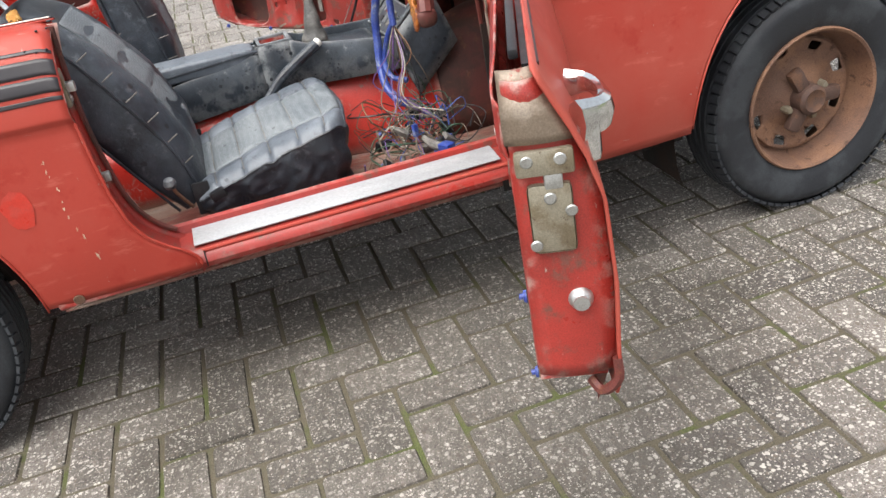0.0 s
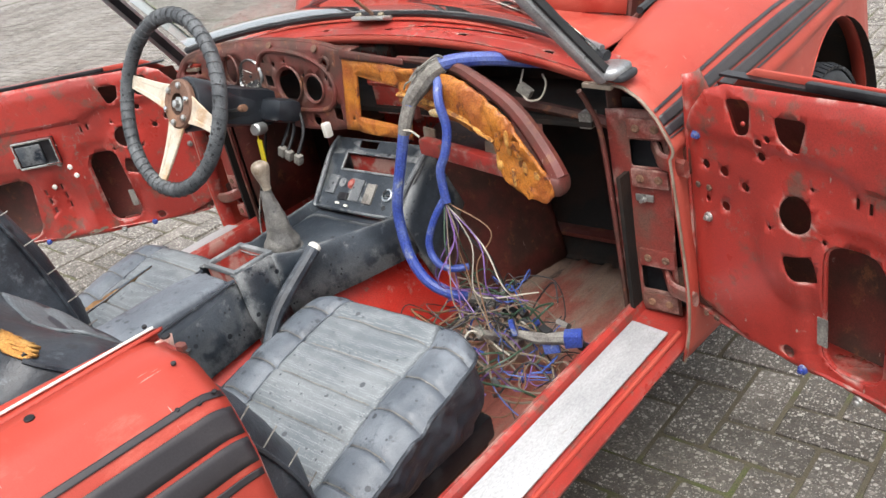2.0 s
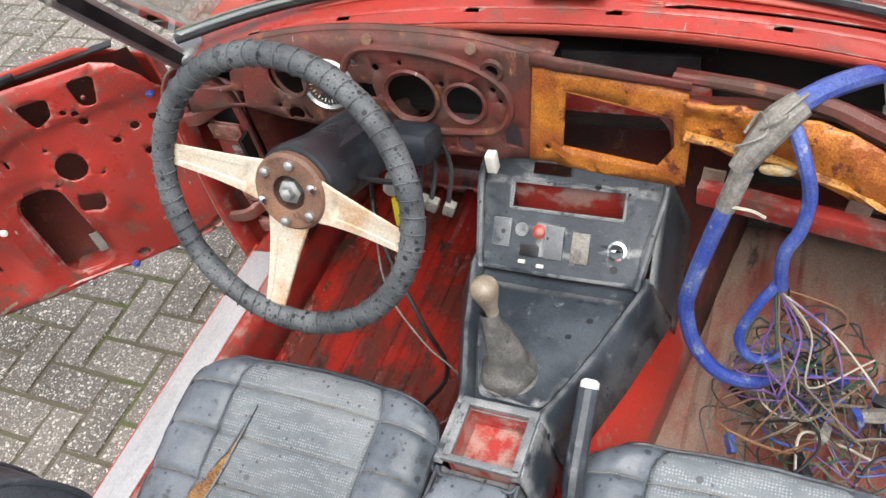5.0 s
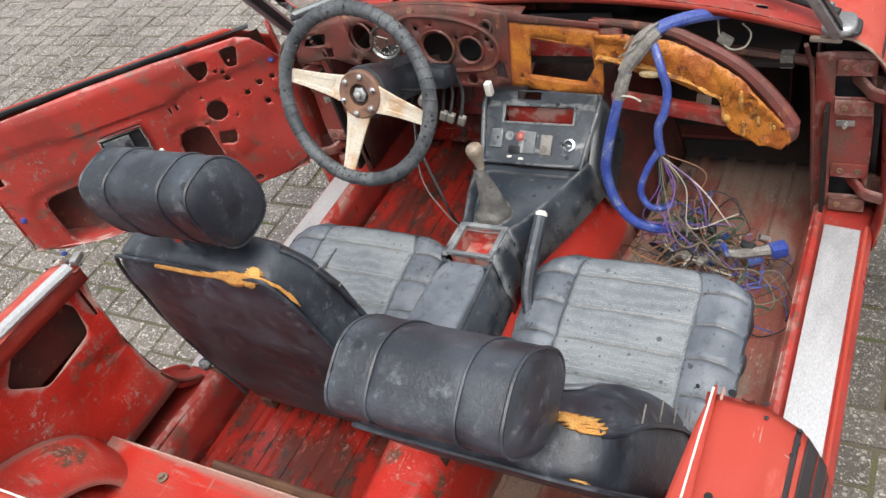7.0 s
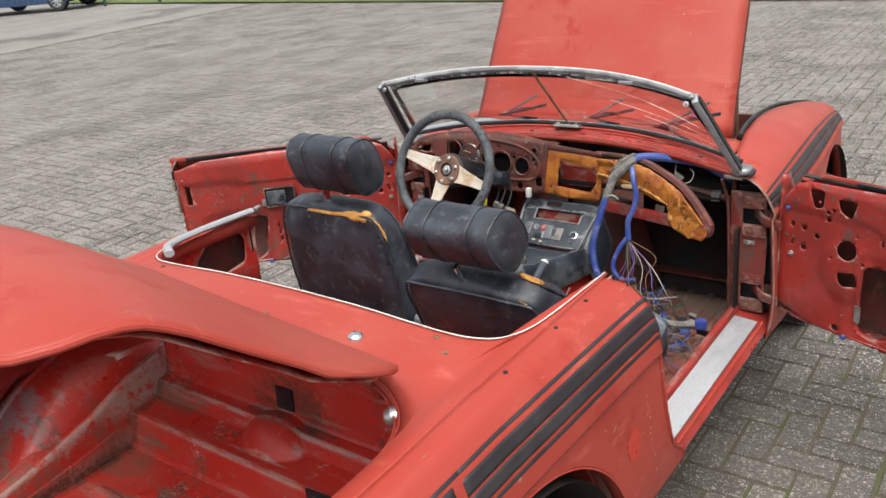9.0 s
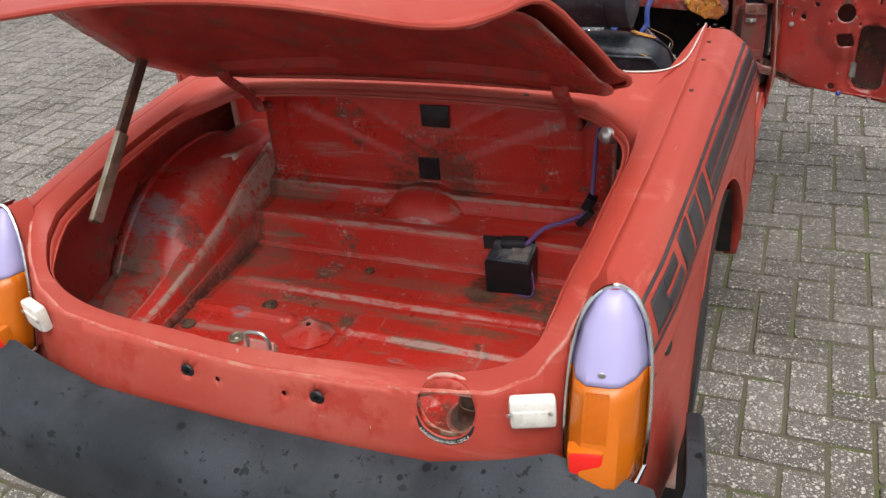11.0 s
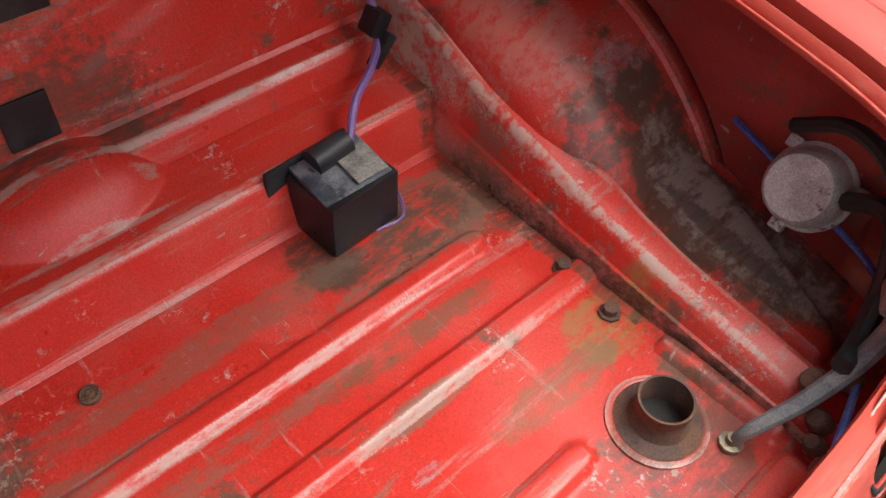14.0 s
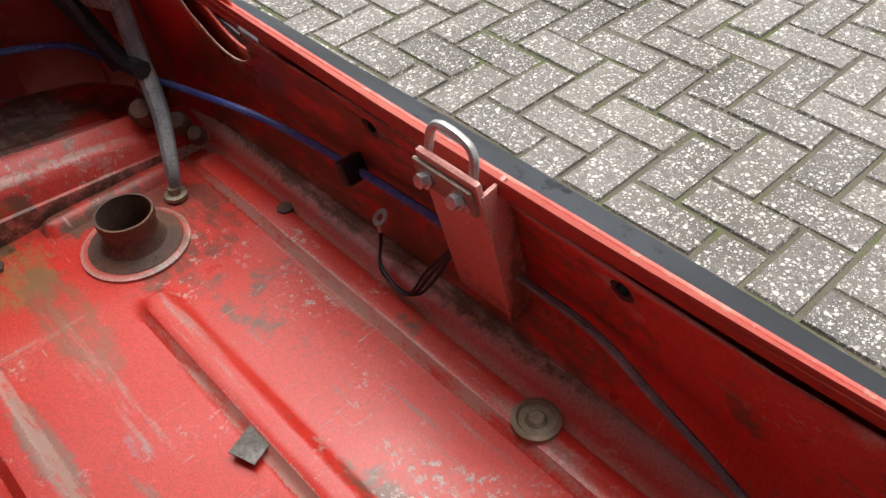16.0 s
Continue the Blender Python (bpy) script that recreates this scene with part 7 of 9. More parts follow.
for s in (1, -1):
    def tub(u, v):
        a, b = lerp(0, 2.2, u), lerp(0, math.pi / 2, v)
        k = math.cos(b)
        x = 0.615 - 0.13 * math.sin(b)
        y, z = 0.14 + 0.28 * math.cos(a) * (0.75 + 0.25 * k), 0.22 + 0.2 * math.sin(a) * (0.75 + 0.25 * k)
        far = max(1.0, 0.418 / math.hypot(y, z)) if x > 0.5 else 1.0
        return Vector((s * x, y * far, 0.30 + z * far))
    part("inner_tub", grid(tub, 20, 8), RED_FLOOR, car, "rounded red wheel tub behind the seat", thick=0.003)
    out = [(0.17, 0.69), (0.31, 0.59), (0.415, 0.45), (0.645, 0.45), (0.61, 0.55), (0.598, 0.65), (0.595, 0.80), (0.612, 0.885), (0.17, 0.90)]
    hole = round_poly([(0.36, 0.80), (0.42, 0.86), (0.53, 0.855), (0.555, 0.815), (0.545, 0.745), (0.42, 0.73)], 0.015, 3)
    slot = [(0.575, 0.86), (0.583, 0.86), (0.585, 0.76), (0.577, 0.76)]
    iq = part("inner_quarter_panel", sheet(out, [hole, slot], lambda y, z: Vector((s * (0.628 - 0.06 * (z - 0.5) + (0.008 if 0.44 < y < 0.6 and 0.56 < z < 0.69 else 0)), y, z)), cut=0.035), RED_FLOOR, car, "red inner quarter panel with a cut-out", thick=0.003)
    part("quarter_dark", box((s * 0.66, 0.46, 0.79), (0.02, 0.22, 0.14)), RUST_RED, iq)
    part("chrome_capping", tube([(s * 0.50, 0.215, 0.918), (s * 0.565, 0.262, 0.915), (s * 0.585, 0.36, 0.911), (s * 0.584, 0.50, 0.907), (s * 0.583, 0.58, 0.903)], 0.0135, 24, 8, flat=0.75), ALU, car, "dull silver capping strip") if s < 0 else None
    part("catch", box((s * 0.585, 0.605, 0.902), (0.016, 0.03, 0.014), Matrix.Rotation(0.3, 3, "Z"), bevel=0.004), STEEL, car, "bare hood catch") if s < 0 else None
    # striker parts on the shut face
    for z in (0.775, 0.58):
        sp = part("striker", box((s * 0.682, 0.59, z), (0.028, 0.014, 0.075 if z > 0.7 else 0.05), bevel=0.004), LATCH, car, "worn steel door striker")
        part("striker_block", box((s * 0.68, 0.603, z), (0.016, 0.02, 0.02), bevel=0.003), STEEL, sp)
        part("striker_screw", lathe(disc_prof(0.007, 0.004), (s * 0.684, 0.597, z - 0.022), (0, 1, 0), 10), STEEL, sp)

# ---- centre console ----
con = thing("centre_console", "scuffed dark grey plastic centre console with bare radio slot", "console")
FP_A, FP_B = Vector((0, 1.486, 0.694)), Vector((0, 1.356, 0.572))


def face_pt(x, t, n=0.0):
    d = (FP_B - FP_A)
    nn = Vector((0, d.z, -d.y)).normalized()
    if nn.y > 0:
        nn = -nn
    return FP_A + d * t + nn * n + Vector((x, 0, 0))


fo = [(-0.135, 0.0), (0.14, 0.0), (0.15, 0.25), (0.13, 0.93), (0.12, 1.0), (-0.128, 1.0), (-0.136, 0.93), (-0.145, 0.25)]
fh = [[(-0.088, 0.2), (0.09, 0.2), (0.09, 0.44), (-0.088, 0.44)], [(-0.06, 0.02), (0.0, 0.02), (0.0, 0.12), (-0.06, 0.12)], [(-0.022, 0.60), (0.002, 0.60), (0.002, 0.80), (-0.022, 0.80)], circ((0.086, 0.70), 0.011, 14)]
part("face_panel", sheet(round_poly(fo, 0.012, 3), fh, lambda x, t: face_pt(x, t), cut=0.05), CONSOLE, con, "scratched switch panel", thick=0.005)
for x0, t0, x1, t1 in ((-0.088, 0.2, 0.09, 0.2), (-0.088, 0.44, 0.09, 0.44), (-0.088, 0.2, -0.088, 0.44), (0.09, 0.2, 0.09, 0.44)):
    part("slot_lip", tube([face_pt(x0, t0, 0.001), face_pt(x1, t1, 0.001)], 0.003, 2, 6, smooth=False), CONSOLE, con)
part("radio_recess", box(face_pt(0.0, 0.32, -0.05), (0.19, 0.02, 0.08)), RED_IN, con, "red metal behind the radio slot")
q = (FP_B - FP_A).normalized()
rotf = Matrix((Vector((1, 0, 0)), Vector((0, q.z, -q.y)).normalized(), q)).transposed()
for x, t, sx, sz, mt in ((-0.098, 0.66, 0.03, 0.045, CONSOLE), (-0.05, 0.80, 0.03, 0.018, BLACK), (0.03, 0.72, 0.028, 0.048, GREY_TAPE), (-0.012, 0.70, 0.03, 0.052, CONSOLE), (-0.06, 0.9, 0.012, 0.006, WHITE_PL), (-0.03, 0.92, 0.012, 0.006, WHITE_PL)):
    part("switch_plate", box(face_pt(x, t, 0.002), (sx, 0.006, sz), rotf, bevel=0.002), mt, con)
nf = (face_pt(0, 0, 1) - face_pt(0, 0, 0))
part("red_button", lathe([(0.012, 0), (0.012, 0.003), (0.008, 0.004), (0.007, 0.006), (0, 0.007)], face_pt(-0.036, 0.62, 0.0), nf, 16), RED_IN, con, "dull red hazard button")
part("dim_knob", lathe([(0.011, 0), (0.011, 0.003), (0, 0.003)], face_pt(-0.066, 0.62, 0.0), nf, 16), CONSOLE, con)
part("lighter_socket", lathe([(0.015, -0.002), (0.015, 0.005), (0.011, 0.006), (0.0105, -0.03), (0, -0.03)], face_pt(0.086, 0.70, 0.0), nf, 20), CHROME, con, "chrome lighter socket")
part("lighter_hole", lathe(disc_prof(0.006, 0.002, 0.0005), face_pt(0.084, 0.86, -0.001), nf, 10), BLACK, con)


def con_shell(u, v):
    """Sides and raised rim of the console along its length, v from front to back."""
    y = lerp(1.37, 0.62, v)
    top = table([(0.62, 0.555), (1.0, 0.606), (1.09, 0.622), (1.13, 0.606), (1.352, 0.586)], y)[0]
    low = table([(0.62, 0.45), (1.0, 0.49), (1.352, 0.50)], y)[0]
    w = table([(0.62, 0.062), (1.0, 0.056), (1.085, 0.06), (1.12, 0.07), (1.22, 0.105), (1.352, 0.142)], y)[0]
    flare = table([(0.62, 0.02), (1.1, 0.024), (1.352, 0.03)], y)[0]
    dip = 0.024 if y > 1.105 else 0.004
    ring = [(-w - flare, low), (-w - 0.004, top - 0.02), (-w, top - 0.006), (-w + 0.004, top), (-w + 0.010, top), (-w + 0.015, top - 0.006), (-w + 0.019, top - dip), (0, top - dip - 0.002), (w - 0.019, top - dip), (w - 0.015, top - 0.006), (w - 0.010, top), (w - 0.004, top), (w, top - 0.006), (w + 0.004, top - 0.02), (w + flare, low)]
    x, z = ring[round(u * (len(ring) - 1))]
    return Vector((x, y, z))


def con_rows(v0, v1, n):
    return grid(lambda u, v: con_shell(u, lerp(v0, v1, v)), 14, n)


# the shell runs in front of and behind the open tray
part("console_body", con_rows(0.0, 0.385, 30), CONSOLE, con, "dark moulded console body", thick=0.004)
part("console_body", con_rows(0.495, 1.0, 24), CONSOLE, con, "dark moulded armrest box", thick=0.004)
for s in (1, -1):
    part("tray_side", grid(lambda u, v: (lambda a, y: Vector((s * lerp(0.046, 0.058 + 0.024 * max(0, v - 0.2), min(1, v * 4)), y, (0.622, 0.622, 0.60, 0.54, 0.455)[round(v * 4)])))(0, lerp(1.085, 0.995, u)), 4, 4), CONSOLE, con, thick=0.003)
# sharp seam where the sloping panel meets the deck, and the deck's own mat
part("deck_mat", sheet(round_poly([(-0.115, 1.335), (0.115, 1.335), (0.082, 1.215), (0.046, 1.12), (-0.046, 1.12), (-0.082, 1.215)], 0.015, 3), [circ((-0.018, 1.166), 0.04, 20)], lambda x, y: Vector((x, y, table([(1.1, 0.588), (1.352, 0.566)], y)[0] + 0.002 * noise.noise(Vector((x * 20, y * 20, 4))))), cut=0.02), CONSOLE, con, "warped plastic deck insert", thick=0.003)
part("panel_seam", tube([face_pt(-0.128, 0.97, 0.002), face_pt(0, 0.985, 0.003), face_pt(0.12, 0.97, 0.002)], 0.003, 12, 6), CONSOLE, con)
for x0, t0, x1, t1 in ((-0.128, 1.0, -0.142, 0.2), (0.122, 1.0, 0.146, 0.2)):
    part("panel_ridge", tube([face_pt(x0, t0, 0.004), face_pt(lerp(x0, x1, 0.6), lerp(t0, t1, 0.6), 0.006), face_pt(x1, t1, 0.004), face_pt(x1 * 0.985, 0.0, -0.004)], 0.006, 16, 8), CONSOLE, con, "raised edge of the panel")
for x0 in (-0.138, 0.142):
    s = 1 if x0 > 0 else -1
    part("console_cheek", grid(lambda u, v: face_pt(x0, lerp(-0.02, 1.02, u), 0.0) + Vector((s * 0.028 * v, 0.05 * v, -0.16 * v)), 10, 4), CONSOLE, con, thick=0.004)
# square open tray with a worn frame, then the padded armrest
for dx, dy, sx, sy in ((0, 0.044, 0.108, 0.012), (0, -0.04, 0.108, 0.010), (0.047, 0, 0.012, 0.086), (-0.047, 0, 0.012, 0.086)):
    part("ashtray_frame", box((0.004 + dx, 1.044 + dy, 0.623), (sx, sy, 0.010), bevel=0.003), WORN_GREY, con, "worn grey tray frame")
for dx, dy, sx, sy in ((0, 0.04, 0.09, 0.003), (0, -0.04, 0.09, 0.003), (0.043, 0, 0.003, 0.08), (-0.043, 0, 0.003, 0.08)):
    part("tray_wall", box((0.004 + dx, 1.044 + dy, 0.598), (sx, sy, 0.045)), RED_IN, con)
part("ashtray_well", box((0.004, 1.044, 0.576), (0.088, 0.082, 0.004)), RED_IN, con, "bare red metal in the ashtray opening")


arm = part("armrest", pad(0.002, 0.815, 0.600, 0.056, 0.172, 0.026, 6), CUSHION_VINYL, con, "padded black armrest lid")
part("armrest_edge", tube([(-0.054, 0.66, 0.594), (-0.053, 0.965, 0.612), (-0.04, 0.983, 0.612), (0.044, 0.983, 0.612), (0.057, 0.965, 0.612), (0.058, 0.66, 0.594)], 0.0035, 40, 6), BLACK_VINYL, arm, "black piped edge")
# gear lever
gear = part("gear_gaiter", grid(lambda u, v: (lambda r, h, a: Vector((-0.018 + 0.006 * math.sin(h * 30) - 0.05 * h + r * math.cos(a) * (1 + 0.10 * noise.noise(Vector((math.cos(a) * 2, math.sin(a) * 2, h * 40)))), 1.166 + 0.07 * h + r * math.sin(a) * (1 + 0.10 * noise.noise(Vector((math.cos(a) * 2, math.sin(a) * 2, h * 40 + 7)))), 0.578 + h)))(table([(0, 0.04), (0.15, 0.0385), (0.24, 0.031), (0.34, 0.0255), (0.5, 0.023), (0.7, 0.018), (0.85, 0.0135), (1, 0.010)], v)[0], 0.135 * v, 2 * math.pi * u), 26, 30), GAITER, con, "dusty grey gear lever gaiter")
part("gaiter_ring", lathe([(0.044, 0), (0.044, 0.004), (0.037, 0.009), (0.03, 0.010)], (-0.018, 1.166, 0.577), (-0.05, 0.05, 1), 26), GAITER, gear, "pale rolled gaiter rim")
part("gear_knob", lathe([(0.0, -0.036), (0.009, -0.034), (0.009, -0.026), (0.0115, -0.016), (0.0165, 0.0), (0.019, 0.010), (0.0185, 0.017), (0.015, 0.023), (0.008, 0.027), (0, 0.028)], (-0.026, 1.178, 0.745), (-0.1, 0.05, 1), 18), mat("worn_wooden_knob", (0.2, 0.16, 0.12), 0.4, second=(0.28, 0.24, 0.19), second_scale=30, grain=300), gear, "worn grey-brown gear knob")
# handbrake beside the tunnel
hbk = part("handbrake", tube([(0.155, 0.86, 0.40), (0.135, 0.94, 0.455), (0.112, 1.0, 0.505), (0.105, 1.05, 0.545), (0.104, 1.155, 0.607)], 0.011, 20, 10, radii=[0.008, 0.009, 0.012, 0.015, 0.014]), BLACK_VINYL, car, "black-sleeved handbrake lever")
part("handbrake_tip", lathe([(0.013, 0), (0.013, 0.012), (0.008, 0.016), (0, 0.016)], (0.104, 1.152, 0.605), (0, 0.85, 0.5), 12), WHITE_PL, hbk, "pale release button")

# ---- dashboard ----
def dash_y(x):
    a = abs(x) / 0.56
    return 1.458 - 0.07 * a ** 4 if x < 0 else 1.452 - 0.08 * a ** 1.1


def dash_place(x, z):
    return Vector((x, dash_y(x) + 0.12 * (z - 0.82) + 0.5 * max(0, z - 0.905), z))


dt = [(0.16, 0.897), (0.25, 0.896), (0.336, 0.888), (0.383, 0.872), (0.429, 0.852), (0.472, 0.828), (0.513, 0.792), (0.551, 0.748), (0.57, 0.718)]
left_out = [(-0.582, 0.862), (-0.55, 0.905), (-0.47, 0.922), (-0.38, 0.927), (-0.30, 0.928), (-0.2, 0.925), (-0.115, 0.919), (-0.032, 0.906), (-0.05, 0.735), (-0.106, 0.728), (-0.215, 0.727), (-0.30, 0.745), (-0.398, 0.776), (-0.45, 0.792), (-0.502, 0.82), (-0.585, 0.828)]
lh = [circ((-0.418, 0.866), 0.035, 22), round_poly([(-0.268, 0.835), (-0.25, 0.862), (-0.205, 0.866), (-0.183, 0.845), (-0.186, 0.81), (-0.21, 0.79), (-0.25, 0.795)], 0.018, 4), circ((-0.141, 0.823), 0.031, 20), circ((-0.092, 0.879), 0.010, 12),
      circ((-0.275, 0.876), 0.006, 8), circ((-0.31, 0.884), 0.005, 8), circ((-0.174, 0.852), 0.005, 8), circ((-0.235, 0.884), 0.004, 8), circ((-0.2, 0.775), 0.004, 8), circ((-0.095, 0.848), 0.005, 8), circ((-0.085, 0.83), 0.004, 8),
      [(-0.31, 0.851), (-0.287, 0.848), (-0.284, 0.824), (-0.308, 0.827)], [(-0.087, 0.795), (-0.061, 0.790), (-0.059, 0.753), (-0.085, 0.757)], [(-0.558, 0.893), (-0.509, 0.888), (-0.515, 0.861), (-0.563, 0.866)],
      [(-0.526, 0.853), (-0.50, 0.849), (-0.503, 0.826), (-0.527, 0.83)], circ((-0.427, 0.797), 0.013, 12), circ((-0.45, 0.815), 0.004, 8), circ((-0.405, 0.79), 0.004, 8), circ((-0.149, 0.750), 0.013, 12), circ((-0.172, 0.745), 0.003, 6), circ((-0.126, 0.748), 0.003, 6)]
dash = part("dash_panel", sheet(left_out, lh, dash_place, cut=0.03), RUST_RED, car, "bare rusty red steel instrument panel with empty holes", thick=0.003)
part("gauge_ring", lathe([(0.031, 0.0), (0.036, 0.005), (0.033, 0.009), (0.028, 0.005), (0.031, 0.0)], dash_place(-0.141, 0.823), (0, -1, 0.12), 22), RUST_RED, dash, "pressed gauge ring")
part("gauge_ring", lathe([(0.042, 0.0), (0.047, 0.005), (0.044, 0.009), (0.039, 0.005), (0.042, 0.0)], dash_place(-0.226, 0.829), (0, -1, 0.12), 24), RUST_RED, dash, "pressed gauge ring")
part("gauge_ring", lathe([(0.010, 0.0), (0.019, 0.002), (0.016, 0.008), (0.010, 0.006), (0.010, 0.0)], dash_place(-0.092, 0.879), (0, -1, 0.12), 18), RUST_RED, dash)
part("gauge_ring", lathe([(0.034, 0.0), (0.038, 0.003), (0.036, 0.007), (0.031, 0.004), (0.034, 0.0)], dash_place(-0.418, 0.866), (-0.2, -1, 0.12), 22), RUST_RED, dash)
# pressed border round the instruments, and flanges behind the big holes
nacelle = [(-0.305, 0.80), (-0.33, 0.86), (-0.30, 0.905), (-0.22, 0.905), (-0.14, 0.89), (-0.085, 0.86), (-0.07, 0.82), (-0.095, 0.782), (-0.16, 0.772), (-0.24, 0.772), (-0.29, 0.785)]
part("nacelle_ridge", tube([dash_place(x, z) + Vector((0, -0.002, 0)) for x, z in nacelle], 0.008, 90, 8, flat=0.8), RUST_RED, dash, "rusty pressed ridge round the instruments")
part("dash_roll", tube([dash_place(x, z) + Vector((0, 0.006, -0.004)) for x, z in left_out[:8]], 0.010, 40, 8), RUST_RED, dash, "rolled rusty dash top")
part("dash_top_web", grid(lambda u, v: dash_place(lerp(-0.55, 0.0, u), lerp(0.905, 0.908, 1 - abs(u - 0.5))) + Vector((0, lerp(0.0, 0.03, v), 0.004)), 24, 3), RUST_RED, dash, "rusty shelf behind the dash edge", thick=0.002)
# orange-stained centre and glove side
mid_out = [(-0.031, 0.896), (0.06, 0.893), (0.181, 0.884), (0.186, 0.83), (0.18, 0.739), (0.06, 0.733), (-0.05, 0.735)]
mid_hole = [(0.012, 0.862), (0.163, 0.846), (0.168, 0.80), (0.142, 0.760), (0.002, 0.765)]
part("dash_centre", sheet(mid_out, [mid_hole, circ((-0.02, 0.76), 0.004, 8)], dash_place, cut=0.02), ORANGE, dash, "orange glue-stained radio surround", thick=0.005)
part("centre_rim", tube([dash_place(x, z) + Vector((0, -0.001, 0)) for x, z in mid_hole + mid_hole[:1]], 0.004, 5, 6, smooth=False), ORANGE, dash)
part("centre_top", grid(lambda u, v: dash_place(lerp(-0.034, 0.185, u), lerp(0.892, 0.912 - 0.008 * u, v)) + Vector((0, -0.005, 0.0)), 12, 3), RUST_RED, dash, "rusty top band", thick=0.003)
part("radio_backing", box((0.085, 1.53, 0.79), (0.22, 0.01, 0.09)), RED_IN, dash, "red metal behind the opening")
part("radio_bar", tube([(0.0, 1.50, 0.83), (0.09, 1.495, 0.828), (0.20, 1.485, 0.818)], 0.010, 10, 8), RED_IN, dash, "red cross bar in the opening")
part("radio_strap", tube([(0.13, 1.475, 0.825), (0.152, 1.47, 0.80), (0.158, 1.465, 0.765)], 0.009, 10, 6, flat=0.4), RUST_RED, dash)
part("radio_dark", box((0.085, 1.525, 0.858), (0.19, 0.006, 0.03)), BLACK, dash)
right_out = [(0.178, 0.893)] + dt[1:] + [(0.572, 0.70), (0.555, 0.682), (0.512, 0.686), (0.467, 0.702), (0.449, 0.715), (0.441, 0.75), (0.436, 0.768), (0.42, 0.782), (0.371, 0.794), (0.268, 0.814), (0.20, 0.828), (0.176, 0.822)]


def arch_place(x, z):
    ragged = 0.007 * noise.noise(Vector((x * 42, z * 42, 0))) + 0.004 * noise.noise(Vector((x * 110, z * 110, 3)))
    return dash_place(x, z) + Vector((0, -0.014 - 0.012 * math.exp(-((z - (0.905 - 0.36 * max(0, x - 0.2))) / 0.03) ** 2) + ragged, 0))


part("glove_arch", sheet(right_out, [circ((0.194, 0.836), 0.008, 8), circ((0.449, 0.777), 0.010, 8)], arch_place, cut=0.012), ORANGE, dash, "arched rusty glovebox lip with torn orange foam", thick=0.006)
part("arch_top", tube([dash_place(x, z) + Vector((0, 0.004, 0.004)) for x, z in dt], 0.012, 40, 8, radii=[0.006, 0.012, 0.014, 0.016, 0.018]), RUST_RED, dash, "rusty rolled dash edge")
part("arch_back", grid(lambda u, v: (lambda p: dash_place(p[0], p[1]) + Vector((0, 0.010 + 0.016 * v, 0.002 * v)))(dt[round(u * (len(dt) - 1))]), len(dt) - 1, 3), RUST_RED, dash, "rusty back of the glovebox lip", thick=0.003)
part("arch_end", pad(0.565, dash_y(0.56) - 0.008, 0.712, 0.018, 0.024, 0.022, 2.6, n=12), RUST_RED, dash, "crumpled rusty end")
part("foam_strip", tube([dash_place(x, z) + Vector((0, -0.026, 0)) for x, z in ((0.182, 0.842), (0.25, 0.835), (0.32, 0.825), (0.39, 0.803), (0.44, 0.78))], 0.010, 40, 7, radii=[0.010, 0.006, 0.012, 0.005, 0.010, 0.004, 0.009, 0.003], flat=0.5), DIRTY_FOAM, dash, "ragged strip of yellow foam")
flake_rnd = random.Random(8)
for k in range(16):
    fx = flake_rnd.uniform(0.44, 0.55)
    fz = lerp(0.70, table([(0.44, 0.84), (0.5, 0.80), (0.55, 0.74)], fx)[0], flake_rnd.uniform(0.05, 0.9))
    part("foam_tuft", pad(fx, arch_place(fx, fz).y - 0.004, fz, flake_rnd.uniform(0.004, 0.008), 0.006, flake_rnd.uniform(0.008, 0.02), 2.4, n=6), DIRTY_FOAM if k % 3 else ORANGE, dash)
part("pale_foam", pad(0.295, arch_place(0.295, 0.82).y - 0.012, 0.816, 0.022, 0.006, 0.008, 2.6, n=8), WHITE_FOAM, dash, "pale torn foam")
part("lower_rail", box((0.325, 1.405, 0.722), (0.26, 0.022, 0.034), Matrix.Rotation(-0.155, 3, "Z") @ Matrix.Rotation(0.035, 3, "Y"), bevel=0.004), RED_IN, dash, "red lower dash rail")
for x, z in ((0.215, 0.75), (0.395, 0.745)):
    part("rail_tab", box((x, dash_y(x) + 0.008, z), (0.03, 0.004, 0.024), Matrix.Rotation(0.15, 3, "Y"), bevel=0.001), CAP_METAL, dash, "bent bare tab")
part("inner_rail", tube([(0.16, 1.52, 0.80), (0.35, 1.53, 0.79), (0.54, 1.53, 0.765), (0.60, 1.52, 0.758)], 0.011, 12, 6), RUST_RED, dash, "red cross tube behind the dash")
part("rail_tape", box((0.535, 1.524, 0.766), (0.026, 0.026, 0.03), bevel=0.003), GREY_TAPE, dash, "pale tape round the tube")
for x, z in ((-0.28, 0.915), (-0.119, 0.908)):
    part("dash_screw", lathe(disc_prof(0.009, 0.004), dash_place(x, z) + Vector((0, -0.004, 0.004)), (0, -0.8, 0.5), 12), RUST, dash)
BEZEL = mat("dull_bezel", (0.25, 0.26, 0.26), 0.35, 0.8, second=(0.14, 0.14, 0.135), second_scale=40, bump=0.1)
spd = part("speedometer", lathe([(0.036, -0.04), (0.044, -0.03), (0.044, 0.006), (0.040, 0.010), (0.036, 0.006), (0.036, 0.002)], dash_place(-0.36, 0.848), (0.1, -1, 0.22), 30), BEZEL, car, "speedometer with dull chrome bezel")
c = dash_place(-0.36, 0.848)
ax = Vector((0.1, -1, 0.22)).normalized()
part("dial_face", lathe([(0, 0.002), (0.037, 0.002), (0.037, 0.0)], c, ax, 28), DIAL, spd)
